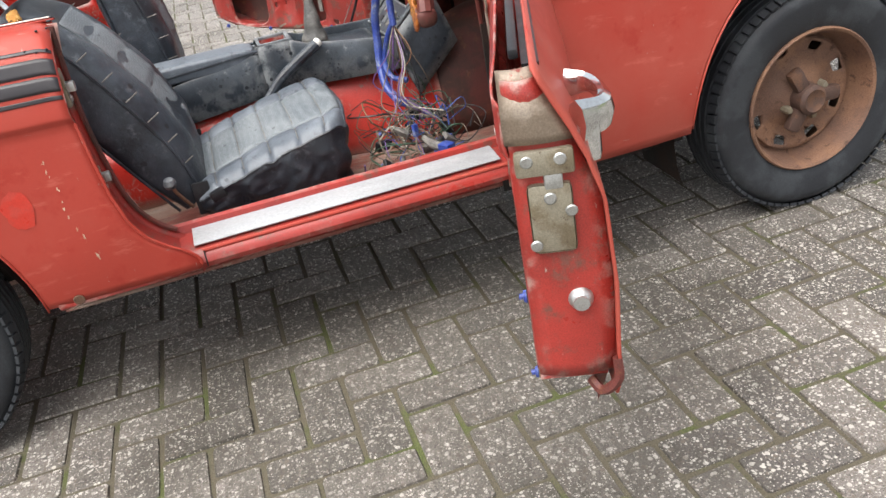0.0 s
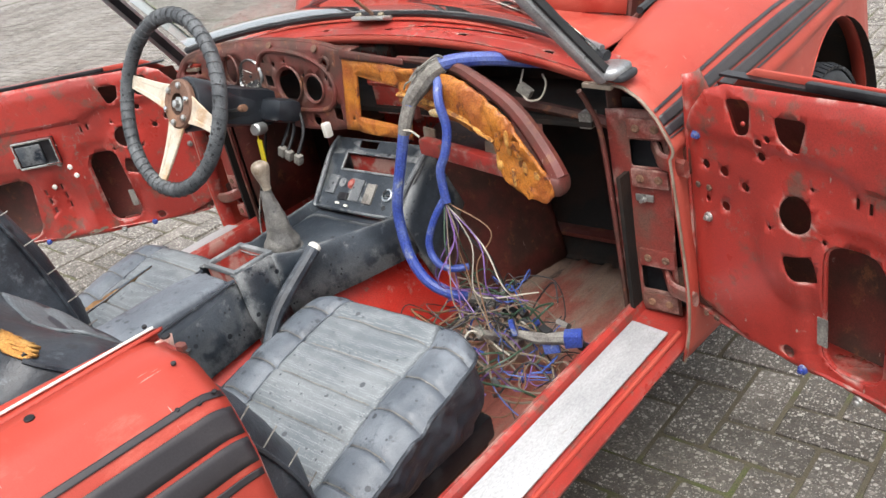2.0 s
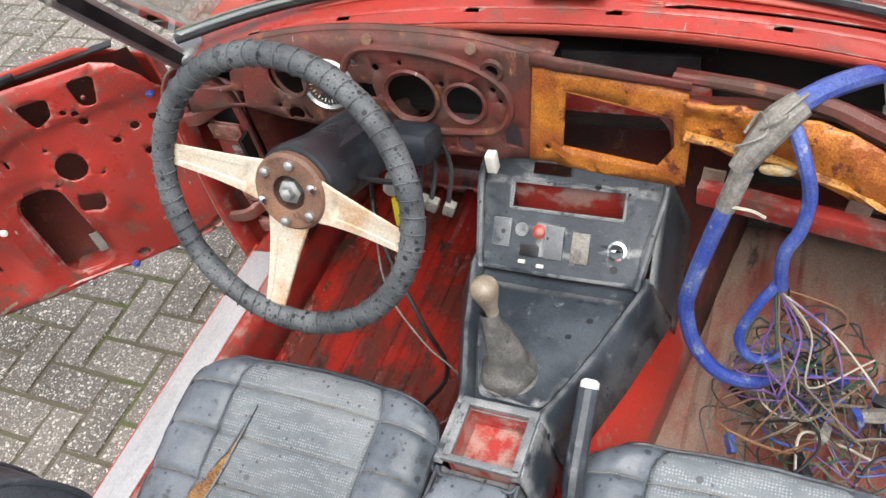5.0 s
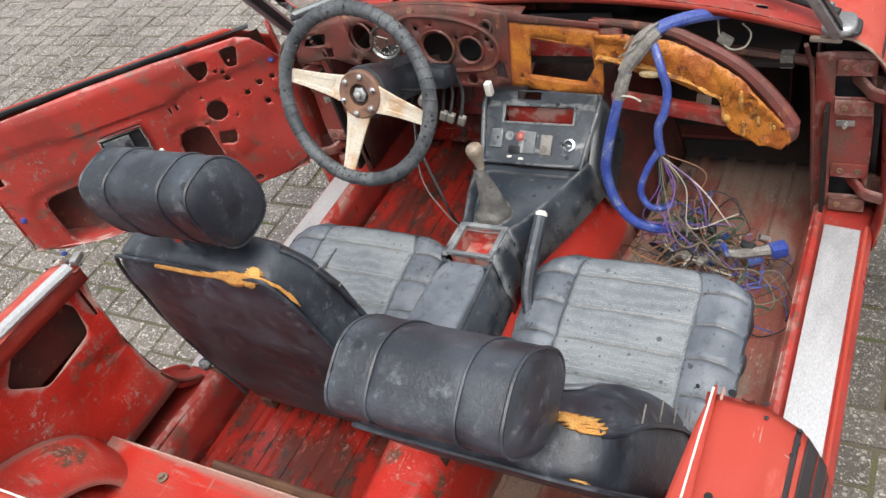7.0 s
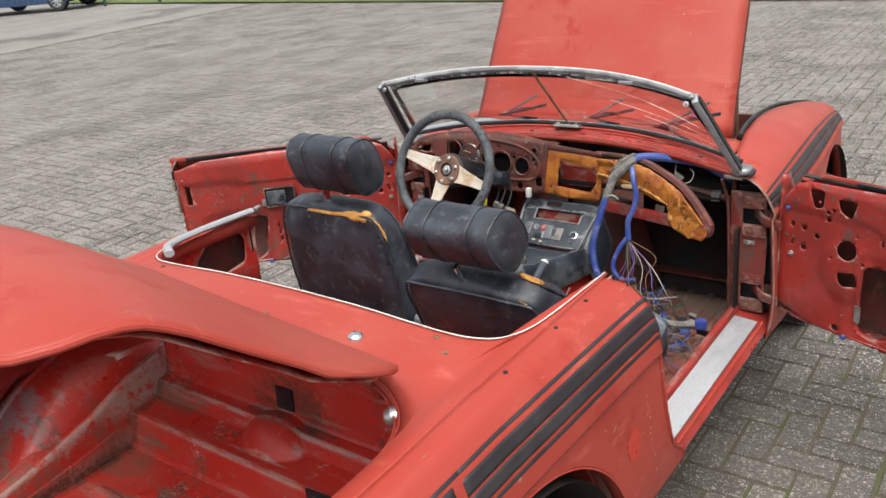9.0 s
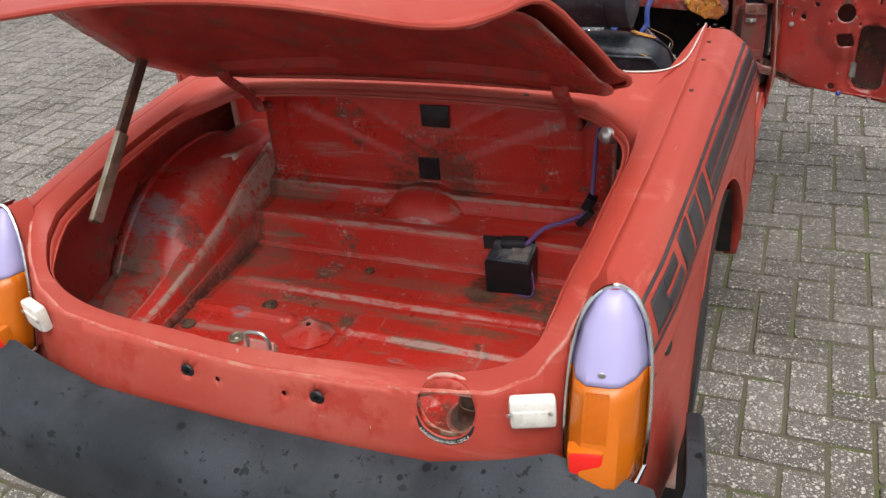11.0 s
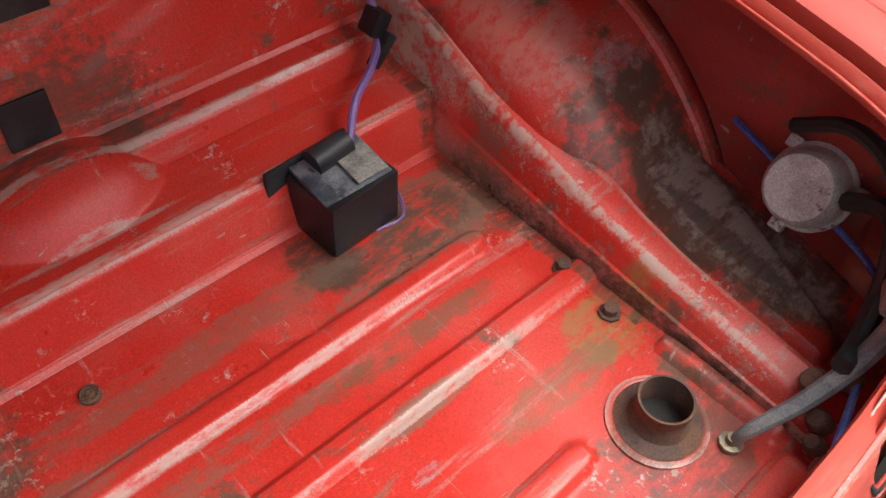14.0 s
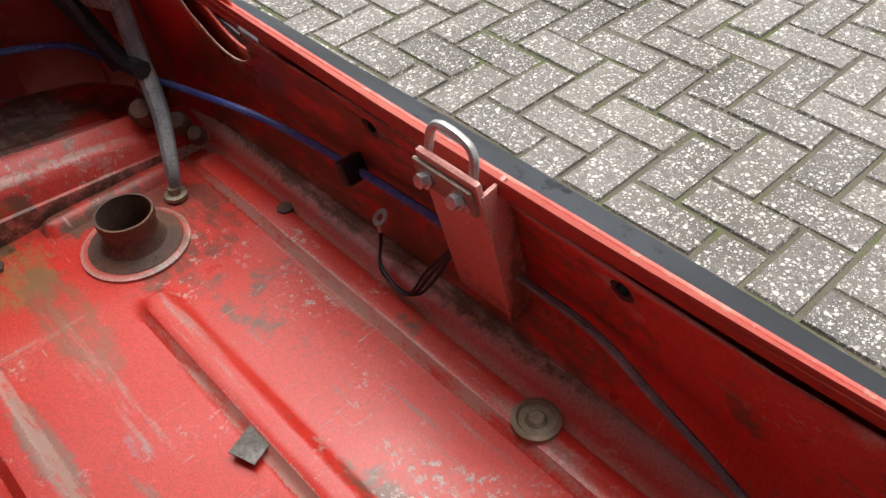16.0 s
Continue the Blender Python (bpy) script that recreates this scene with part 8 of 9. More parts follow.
sx_ = ax.cross(Vector((0, 0, 1))).normalized() * -1
up_ = sx_.cross(ax).normalized()
for k in range(25):
    a = lerp(-2.3, 2.3, k / 24)
    d = up_ * math.cos(a) + sx_ * math.sin(a)
    part("dial_tick", tube([c + ax * 0.0035 + d * (0.029 if k % 2 else 0.0265), c + ax * 0.0035 + d * 0.0325], 0.0006 if k % 2 else 0.0009, 2, 4, smooth=False), WHITE_PL, spd)
part("dial_needle", tube([c + ax * 0.005 - up_ * 0.008 + sx_ * 0.006, c + ax * 0.005 + up_ * -0.016 + sx_ * -0.022], 0.0008, 2, 4, smooth=False), WHITE_PL, spd)
part("dial_hub", lathe(disc_prof(0.004, 0.004), c + ax * 0.003, ax, 10), BLACK, spd)
for word, dz, size in (("MPH", -0.014, 0.006), ("20", 0.012, 0.0055)):
    tx = bpy.data.curves.new("dial_text", "FONT")
    tx.body, tx.size, tx.align_x, tx.extrude = word, size, "CENTER", 0.0002
    tob = new("dial_text", tx)
    tob.data.materials.append(WHITE_PL)
    tob.parent = spd
    tob.matrix_basis = Matrix.Translation(c + ax * 0.0035 + up_ * dz) @ Matrix((sx_, up_, sx_.cross(up_))).transposed().to_4x4()
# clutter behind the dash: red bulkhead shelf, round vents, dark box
part("scuttle_shelf", box((0.0, 1.62, 0.76), (1.1, 0.22, 0.01)), BITUMEN_SHADE, car, "dark shelf under the scuttle")
for x in (-0.02, 0.08):
    part("air_drum", lathe([(0.04, 0), (0.045, 0.05), (0.03, 0.055), (0, 0.055)], (x, 1.70, 0.87), (0, -1, 0), 20), RUST_RED, car)
part("heater_box", box((0.12, 1.66, 0.84), (0.14, 0.09, 0.06), bevel=0.008), BLACK, car, "black heater duct")

# ---- steering column and wheel ----
sw = thing("steering_wheel", "three-spoke alloy steering wheel laced in worn grey leather", "steering wheel")
HUB = Vector((-0.282, 1.203, 0.872))
tilt = radians(22)
AX = Vector((0.0, -math.cos(tilt), math.sin(tilt)))
WX = Vector((1, 0, 0))
WY = AX.cross(WX) * -1
WY = Vector((0, math.sin(tilt), math.cos(tilt)))


def wpt(a, r, n=0.0):
    return HUB + WX * (r * math.cos(a)) + WY * (r * math.sin(a)) + AX * n


rimb = bmesh.new()
N, S = 96, 12
rings = []
for i in range(N):
    a = 2 * math.pi * i / N
    rr = 0.0155 * (1 + 0.06 * noise.noise(Vector((math.cos(a) * 9, math.sin(a) * 9, 0))) - (0.035 if i % 8 == 0 else 0))
    rings.append([rimb.verts.new(HUB + (WX * math.cos(a) + WY * math.sin(a)) * (0.186 + rr * math.cos(b)) + AX * (0.028 + rr * math.sin(b))) for b in [2 * math.pi * k / S for k in range(S)]])
for i in range(N):
    for k in range(S):
        rimb.faces.new((rings[i][k], rings[(i + 1) % N][k], rings[(i + 1) % N][(k + 1) % S], rings[i][(k + 1) % S]))
LEATHER = mat("worn_grey_laced_leather", (0.05, 0.056, 0.062), 0.6, second=(0.10, 0.108, 0.115), second_scale=14, second_cut=(0.4, 0.65), third=(0.03, 0.032, 0.036), third_scale=70, third_cut=(0.58, 0.66), grain=500, grain_amount=0.25, bump=0.6, bump_scale=140, spots=(150.0, 0.8, (0.012, 0.013, 0.015)))
rim_ob = part("rim", rimb, LEATHER, sw, "laced perforated leather rim")
for i in range(54):
    a = 2 * math.pi * i / 54
    pts = [HUB + (WX * math.cos(a + 0.02 * math.sin(b)) + WY * math.sin(a + 0.02 * math.sin(b))) * (0.186 + 0.0168 * math.cos(b)) + AX * (0.028 + 0.0168 * math.sin(b)) for b in [lerp(-0.2, math.pi + 0.4, k / 8) for k in range(9)]]
    part("lace", tube(pts, 0.0009, 10, 4), LEATHER, rim_ob)
for a0 in (radians(166), radians(-14), radians(256)):
    def spk(u, v):
        r = lerp(0.04, 0.178, u)
        w = lerp(0.026, 0.015, u) * (1 + 0.25 * (1 - u) ** 3)
        ring = [(-w, 0.006), (-w * 0.94, 0.009), (-w * 0.5, 0.009), (-w * 0.45, 0.0075 if 0.15 < u < 0.9 else 0.009), (w * 0.45, 0.0075 if 0.15 < u < 0.9 else 0.009), (w * 0.5, 0.009), (w * 0.94, 0.009), (w, 0.006), (w * 0.9, 0.003), (-w * 0.9, 0.003)]
        b, n = ring[round(v * 10) % 10]
        return HUB + (WX * math.cos(a0) + WY * math.sin(a0)) * r + (WY * math.cos(a0) - WX * math.sin(a0)) * b + AX * (n + 0.018 * u ** 1.5)
    part("spoke", grid(spk, 20, 10, closed_v=True), SPOKE, sw, "rust-stained alloy spoke")
part("hub_ring", lathe([(0.024, 0.012), (0.028, 0.014), (0.05, 0.013), (0.054, 0.009), (0.054, 0.0), (0.03, 0.0)], HUB, AX, 32), RUST, sw, "rusty hub ring")
for k in range(6):
    part("hub_bolt", lathe([(0.007, 0.0), (0.0065, 0.006), (0.003, 0.008), (0, 0.008)], wpt(2 * math.pi * k / 6 + 0.3, 0.041, 0.013), AX, 8), STEEL if k % 3 else CHROME, sw)
part("hub_dish", lathe([(0.026, 0.012), (0.024, -0.002), (0, -0.002)], HUB, AX, 20), DARK_RUST, sw)
part("centre_nut", lathe([(0.018, -0.002), (0.017, 0.01), (0.01, 0.012), (0.009, 0.02), (0.005, 0.022), (0, 0.022)], HUB, AX, 6), STEEL, sw, "steel centre nut")
col = part("steering_column", box(HUB - AX * 0.125, (0.085, 0.20, 0.088), Matrix.Rotation(-tilt, 3, "X"), bevel=0.02), COWL, car, "dark plastic steering column cowl")
part("cowl_ring", lathe([(0.045, -0.16), (0.05, -0.10), (0.056, -0.05), (0.06, -0.014), (0.058, -0.006), (0.052, -0.004)], HUB, AX, 32), COWL, col)
part("column_switch", box(HUB - AX * 0.21 + Vector((0.05, 0, -0.005)), (0.12, 0.07, 0.055), Matrix.Rotation(-tilt, 3, "X"), bevel=0.02), COWL, col)
part("column_tube", tube([HUB - AX * 0.2, HUB - AX * 0.6], 0.022, 2, 12, smooth=False), DARK_RUST, col)
st = part("indicator_stalk", tube([HUB - AX * 0.075 + Vector((0.04, 0, -0.01)), HUB - AX * 0.07 + Vector((0.085, 0, -0.008)), HUB - AX * 0.062 + Vector((0.125, 0, -0.002))], 0.004, 8, 8), BLACK, col, "black indicator stalk")
part("stalk_tip", lathe([(0.006, 0), (0.008, 0.004), (0.008, 0.018), (0, 0.02)], HUB - AX * 0.062 + Vector((0.122, 0, -0.002)), (1, 0.1, 0.1), 10), RUST, st)
part("ignition_lock", lathe([(0.014, 0), (0.014, 0.03), (0.01, 0.034), (0, 0.034)], (-0.225, 1.345, 0.765), (0.3, -0.8, 0.2), 14), STEEL, col, "ignition lock")
part("key_tag", box((-0.222, 1.322, 0.715), (0.014, 0.004, 0.06), Matrix.Rotation(0.12, 3, "Y"), bevel=0.001), YELLOW, col, "yellow key tag")
part("key_string", tube([(-0.223, 1.325, 0.76), (-0.221, 1.322, 0.745)], 0.0015, 2, 4, smooth=False), YELLOW, col)
part("white_plug", box((-0.105, 1.43, 0.735), (0.016, 0.018, 0.034), bevel=0.003), WHITE_PL, car, "white plastic connector")
for x, y, z in ((-0.19, 1.37, 0.69), (-0.166, 1.375, 0.68), (-0.205, 1.365, 0.70)):
    part("column_plug", box((x, y, z), (0.018, 0.016, 0.024), Matrix.Rotation(0.4, 3, "Y"), bevel=0.003), GREY_TAPE, col, "dusty wiring plug")
for pts in ([(-0.20, 1.42, 0.80), (-0.185, 1.40, 0.745), (-0.19, 1.37, 0.70)], [(-0.19, 1.43, 0.80), (-0.165, 1.41, 0.74), (-0.166, 1.376, 0.69)], [(-0.21, 1.44, 0.79), (-0.21, 1.40, 0.74), (-0.205, 1.366, 0.71)]):
    part("column_lead", tube(pts, 0.004, 10, 6), BLACK, col)
part("hanging_cable", tube([(-0.30, 1.42, 0.78), (-0.30, 1.36, 0.62), (-0.22, 1.28, 0.50), (-0.19, 1.26, 0.38), (-0.25, 1.2, 0.30), (-0.22, 1.12, 0.275)], 0.004, 30, 6), BLACK, car, "thin black hanging cable")
part("hanging_wire", tube([(-0.31, 1.40, 0.70), (-0.28, 1.30, 0.56), (-0.20, 1.24, 0.50), (-0.14, 1.22, 0.44), (-0.17, 1.18, 0.36), (-0.28, 1.15, 0.33)], 0.0018, 30, 5), GREY_TAPE, car, "thin grey wire")


# ---- seats ----
def car_seat(cx, bx, y_front, hinge_y, collar, head_x, head_fw, label, front_deep, half):
    """cx, bx: the middle of cushion and backrest; collar: where the head restraint's post enters the backrest."""
    root = thing("car_seat", label, "seat", group="front seats")
    L, HW, PLEATS = y_front - hinge_y, 0.226, (0.13, 0.315, 0.5, 0.685, 0.865)

    def half_w(t):
        return HW * (1 - 0.16 * max(0, (t - 0.86) / 0.14) ** 2 - 0.05 * max(0, (0.12 - t) / 0.12))

    def top_z(a, t):
        e = abs(a)
        z = lerp(0.432, 0.527, t) + 0.010 * math.sin(math.pi * min(1, t)) - 0.016 * max(0, (e - 0.86) / 0.14) ** 2 - 0.018 * max(0, (t - 0.93) / 0.07) ** 2
        z += 0.008 * max(0, 1 - abs(e - 0.76) / 0.2) - 0.006 * math.exp(-((e - 0.58) / 0.025) ** 2)
        for q in PLEATS:
            z -= 0.0055 * math.exp(-((t - q) / 0.012) ** 2)
        return z + 0.004 * noise.noise(Vector((a * 3 + cx * 9, t * 5, 0))) + 0.0015 * noise.noise(Vector((a * 12, t * 17, cx)))

    def top(a, t, lift=0.0):
        bow = 0.02 * (1 - a * a) * max(0, (t - 0.6) / 0.4)
        return Vector((cx + half_w(t) * a, hinge_y + (L - 0.02) * t + bow, top_z(a, t) + lift))
    cu_ = part("cushion", grid(lambda u, v: top(lerp(-1, 1, u), v), 60, 80), CUSHION_VINYL, root, "dusty slate vinyl cushion with water spots")
    part("centre_panel", grid(lambda u, v: top(lerp(-0.575, 0.575, u), lerp(0.01, 0.985, v), 0.0025), 30, 80), GREY_CLOTH, root, "pale grey perforated vinyl centre", thick=0.003)
    rim = [top(-1, t) for t in [k / 20 for k in range(20)]] + [top(a, 1) for a in [-1 + 2 * k / 16 for k in range(17)]] + [top(1, t) for t in [1 - k / 20 for k in range(1, 21)]]
    part("piping", tube([p + Vector((0, 0, -0.001)) for p in rim], 0.0035, 140, 6), BLACK_VINYL, cu_, "worn black piping")

    def skirt(u, v):
        s_ = u * (len(rim) - 1)
        j = min(int(s_), len(rim) - 2)
        p = rim[j].lerp(rim[j + 1], s_ - j)
        out = Vector((p.x - cx, (p.y - hinge_y - L * 0.5) * 1.0, 0)).normalized()
        z = lerp(p.z - 0.002, 0.335, v)
        fold = math.sin(s_ * 1.15 + v * 5.5 + 2.2 * noise.noise(Vector((s_ * 0.25, v * 2, cx)))) * 0.007 * math.sin(math.pi * min(1, v * 1.2)) + 0.006 * noise.noise(Vector((s_ * 0.6, v * 6, 5)))
        return Vector((p.x, p.y, z)) + out * (0.012 * math.sin(math.pi * v) + fold - 0.042 * v)
    part("skirt", grid(skirt, 150, 26), BLACK_VINYL, root, "slack creased black vinyl skirt")
    for q in PLEATS:
        for a0, a1 in ((-0.93, -0.6), (-0.57, 0.57), (0.6, 0.93)):
            part("stitching", tube([top(lerp(a0, a1, k / 10), q, 0.0035) for k in range(11)], 0.0011, 20, 4), GREY_TAPE, cu_, "pale cross stitching")
    for a in (-0.585, 0.585):
        part("stitching", tube([top(a, k / 24, 0.002) for k in range(24)], 0.0018, 60, 5), CUSHION_VINYL, cu_)
    # backrest
    base = Vector((bx, hinge_y - 0.02, 0.40))
    up = Vector((bx, collar[1], collar[2])) - base
    H = up.length
    up.normalize()
    fw = Vector((0, up.z, -up.y))
    WIDTHS = [(0, half - 0.03), (0.3, half - 0.008), (0.55, half), (0.75, half - 0.012), (0.88, half - 0.022), (0.95, half - 0.036), (0.985, half - 0.052), (1.0, half - 0.075)]
    FRONT = [(0, 0.055), (0.2, front_deep * 0.85), (0.45, front_deep), (0.7, front_deep * 0.92), (0.86, front_deep * 0.74), (0.95, 0.062), (1.0, 0.048)]
    REAR = [(0, 0.03), (0.2, 0.045), (0.6, 0.05), (0.88, 0.046), (0.96, 0.04), (1.0, 0.032)]

    def back(u, v):
        # the last tenth closes the padded top
        a, h, q = 2 * math.pi * u, min(1, v / 0.9), max(0, (v - 0.9) / 0.1)
        c, s_ = math.cos(a), math.sin(a)
        w = table(WIDTHS, h)[0]
        x = w * math.copysign(abs(c) ** 0.34, c)
        d = table(FRONT if s_ > 0 else REAR, h)[0]
        y = d * math.copysign(abs(s_) ** 0.5, s_)
        if y > 0:
            y -= 0.22 * d * max(0, 1 - (x / w / 0.62) ** 2) * min(1, h * 4) * min(1, (1 - h) * 8)
        y += 0.004 * noise.noise(Vector((x * 10 + bx * 7, h * 6, y * 10))) + 0.002 * noise.noise(Vector((x * 34, h * 18, bx)))
        k = 1 - q ** 1.6
        return base + up * (H * h + 0.014 * math.sin(q * math.pi / 2)) + Vector((x * k, 0, 0)) + fw * (y * k)
    bm = grid(back, 64, 44)
    bmesh.ops.remove_doubles(bm, verts=bm.verts, dist=0.0004)
    bo = part("backrest", bm, BLACK_VINYL, root, "worn black vinyl backrest")

    def edge(h, side, d):
        return base + up * (H * h) + Vector((side * (table(WIDTHS, h)[0] * 0.99), 0, 0)) + fw * d
    hs = [0.02, 0.2, 0.4, 0.6, 0.75, 0.85, 0.92, 0.96, 0.985]
    arch = [base + up * (H * (0.985 + 0.012 * math.sin(math.pi * k / 8))) + Vector((lerp(-1, 1, k / 8) * (half - 0.052), 0, 0)) - fw * 0.034 for k in range(1, 8)]
    part("back_piping", tube([edge(h, -1, -0.033) for h in hs] + arch + [edge(h, 1, -0.033) for h in hs[::-1]], 0.004, 120, 6), BLACK_VINYL, bo, "black edge piping")
    front_arch = [base + up * (H * (0.985 + 0.014 * math.sin(math.pi * k / 8))) + Vector((lerp(-1, 1, k / 8) * (half - 0.052), 0, 0)) + fw * 0.04 for k in range(1, 8)]
    part("top_piping", tube([edge(0.985, -1, 0.036)] + front_arch + [edge(0.985, 1, 0.036)], 0.004, 50, 6), BLACK_VINYL, bo, "black piped top edge")
    for side in (-1, 1):
        part("side_piping", tube([edge(h, side, table(FRONT, h)[0] * 0.62) for h in hs], 0.004, 60, 6), BLACK_VINYL, bo)
        for k in range(7):
            h = 0.16 + 0.115 * k
            part("quilt_seam", tube([edge(h, side * 0.985, table(FRONT, h)[0] * f) for f in (0.66, 0.82, 0.93)], 0.0014, 8, 4), GREY_TAPE, bo)

    def pale(u, v):
        h = lerp(0.06, 0.86, v)
        x = lerp(-0.115, 0.115, u)
        d = table(FRONT, h)[0]
        cr = -0.005 * math.exp(-((((h * 6) % 1) - 0.5) / 0.06) ** 2)
        return base + up * (H * h) + Vector((x, 0, 0)) + fw * (d - 0.22 * d * max(0, 1 - (x / table(WIDTHS, h)[0] / 0.62) ** 2) + 0.004 + cr)
    part("back_panel", grid(pale, 16, 48), GREY_CLOTH, bo, "grey perforated backrest centre", thick=0.004)
    # head restraint: a stuffed roll with flat sewn end caps
    hc = Vector((head_x, collar[1], collar[2])) + up * 0.120 + fw * head_fw
    W2 = 0.119

    def section(a, k, g=0.0):
        c, s_ = math.cos(a), math.sin(a)
        y = 0.058 * math.copysign(abs(c) ** 0.62, c)
        z = 0.083 * math.copysign(abs(s_) ** 0.72, s_)
        y += 0.010 * (1 - (z / 0.083) ** 2) * (1 if c > 0 else -0.4) - 0.014 * (z / 0.083)
        return fw * (y * k * (1 + g)) + up * (z * k * (1 + g))

    def head(u, v):
        a, b = 2 * math.pi * u, lerp(-1, 1, v)
        e = abs(b)
        if e < 0.86:
            k, x = 1.0, b * W2 / 0.86 * 0.93
        else:
            q = (e - 0.86) / 0.14
            k = (1 - 0.10 * q / 0.35) if q < 0.35 else 0.90 * (1 - (q - 0.35) / 0.65)
            x = math.copysign(W2 * (0.93 + 0.07 * min(1, q / 0.35)) + 0.012 * max(0, (q - 0.35) / 0.65) ** 0.6, b)
        g = -0.02 * math.exp(-((e - 0.45) / 0.02) ** 2) + 0.012 * noise.noise(Vector((b * 4, math.cos(a) * 2 + head_x * 5, math.sin(a) * 2)))
        return hc + Vector((x, 0, 0)) + section(a, k, g)
    bm = grid(head, 44, 56)
    bmesh.ops.remove_doubles(bm, verts=bm.verts, dist=0.0004)
    hd = part("head_restraint", bm, BLACK_VINYL, root, "stuffed black vinyl head restraint")
    for x, k in ((-0.45 * W2 * 1.08, 1.0), (0.45 * W2 * 1.08, 1.0), (-0.955 * W2, 0.985), (0.955 * W2, 0.985)):
        part("seam_piping", tube([hc + Vector((x, 0, 0)) + section(2 * math.pi * q / 32, k) for q in range(33)], 0.0026, 80, 5), BLACK_VINYL, hd)
    cp = Vector((collar[0], collar[1], collar[2]))
    part("post", tube([cp - up * 0.03, cp + up * 0.06], 0.007, 2, 10, smooth=False, flat=1.9), CHROME, root, "chromed head restraint post")
    part("post_collar", lathe([(0.02, -0.004), (0.019, 0.004), (0.012, 0.006)], cp + up * 0.004, up, 16), CHROME, root, "bright post collar")
    # frame, runners and recline lever
    part("seat_base", box((cx, hinge_y + L * 0.5, 0.335), (0.40, L * 0.9, 0.05), bevel=0.01), BLACK, root)
    for s in (-1, 1):
        part("runner", box((cx + s * 0.17, hinge_y + L * 0.45, 0.295), (0.03, L * 0.95, 0.03), bevel=0.004), DARK_RUST, root)
        part("recliner", box((cx + s * 0.205, hinge_y + 0.01, 0.42), (0.010, 0.04, 0.08), bevel=0.004), BLACK, root)
    s = 1 if cx > 0 else -1
    k0 = Vector((cx + s * 0.232, hinge_y - 0.050, 0.484))
    part("recline_lever", tube([k0 + Vector((-s * 0.03, 0.03, -0.08)), k0 + Vector((-s * 0.008, 0.008, -0.03)), k0], 0.0045, 8, 8), RUST, root, "rusty recline lever")
    part("recline_knob", lathe([(0.004, -0.015), (0.011, -0.011), (0.0155, 0.0), (0.011, 0.011), (0, 0.0155)], k0, (s * 0.2, 0.0, 1), 16), CONSOLE, root, "round grey lever knob")
    part("hinge_block", box((cx + s * 0.222, hinge_y + 0.045, 0.425), (0.02, 0.04, 0.025), Matrix.Rotation(0.3, 3, "X"), bevel=0.007), BLACK, root)
    return root, back, top


rs, rback, rtop = car_seat(0.322, 0.305, 1.15, 0.755, (0.291, 0.472, 0.876), 0.318, 0.045, "black and grey vinyl bucket seat reclined with torn shoulder", 0.125, 0.228)
ls, lback, ltop = car_seat(-0.335, -0.288, 1.145, 0.735, (-0.303, 0.640, 0.942), -0.258, 0.022, "black and grey vinyl bucket seat standing upright with split cushion", 0.105, 0.222)


def tear(back, spots, root, label, seed):
    """A ragged tear in the vinyl along (angle, height) of a backrest."""
    rnd_ = random.Random(seed)
    way = spline([(a, h, 0) for a, h, r in spots], 30)
    rr = [lerp(*[spots[min(int(k / 30 * (len(spots) - 1)) + q, len(spots) - 1)][2] for q in (0, 1)], (k / 30 * (len(spots) - 1)) % 1) * rnd_.uniform(0.55, 1.35) for k in range(31)]

    def at(u, v):
        k = round(u * 30)
        p, w = way[k], rr[k] * lerp(-1, 1, v)
        q = way[min(k + 1, 30)] - way[max(k - 1, 0)]
        q = Vector((-q.y, q.x, 0)).normalized()
        base_ = back(p.x + q.x * w * 0.35, min(1.0, p.y + q.y * w))
        nrm = (back(p.x + 0.004, p.y) - back(p.x - 0.004, p.y)).cross(back(p.x, min(1, p.y + 0.01)) - back(p.x, p.y - 0.01)).normalized()
        return base_ + nrm * 0.0035
    part("foam_tear", grid(at, 30, 4), FOAM, root, label, thick=0.004, offset=0.0)


tear(lback, [(0.74, 0.885, 0.004), (0.79, 0.893, 0.02), (0.84, 0.892, 0.03), (0.885, 0.886, 0.016), (0.92, 0.872, 0.014), (0.945, 0.845, 0.026), (0.955, 0.80, 0.034), (0.96, 0.765, 0.008)], ls, "torn shoulder showing orange foam", 2)
tear(lback, [(0.885, 0.886, 0.01), (0.93, 0.896, 0.012), (0.97, 0.897, 0.004)], ls, "torn shoulder showing orange foam", 4)
tear(rback, [(0.06, 0.885, 0.006), (0.08, 0.893, 0.02), (0.11, 0.895, 0.03), (0.15, 0.896, 0.024), (0.18, 0.897, 0.006)], rs, "torn shoulder showing orange foam", 5)
tear(rback, [(0.90, 0.894, 0.004), (0.905, 0.888, 0.01), (0.90, 0.875, 0.006)], rs, "small tear showing orange foam", 6)
# the split cushion: a long slit that opens towards the back, and a lifted flap
split = [(-0.33, 0.80), (-0.355, 0.66), (-0.39, 0.52), (-0.44, 0.40), (-0.50, 0.33), (-0.60, 0.24), (-0.74, 0.16), (-0.86, 0.22), (-0.84, 0.32), (-0.70, 0.36), (-0.58, 0.42), (-0.50, 0.50), (-0.44, 0.575), (-0.40, 0.62), (-0.36, 0.72)]
part("cushion_split", sheet(split, [], lambda a, t: ltop(a, t, 0.005), cut=0.03), SPLIT_FOAM, ls, "split cushion showing brown foam", thick=0.003)
part("split_edge", tube([ltop(a, t, 0.006) for a, t in split + split[:1]], 0.0017, 120, 5), CUSHION_VINYL, ls, "curled torn vinyl")

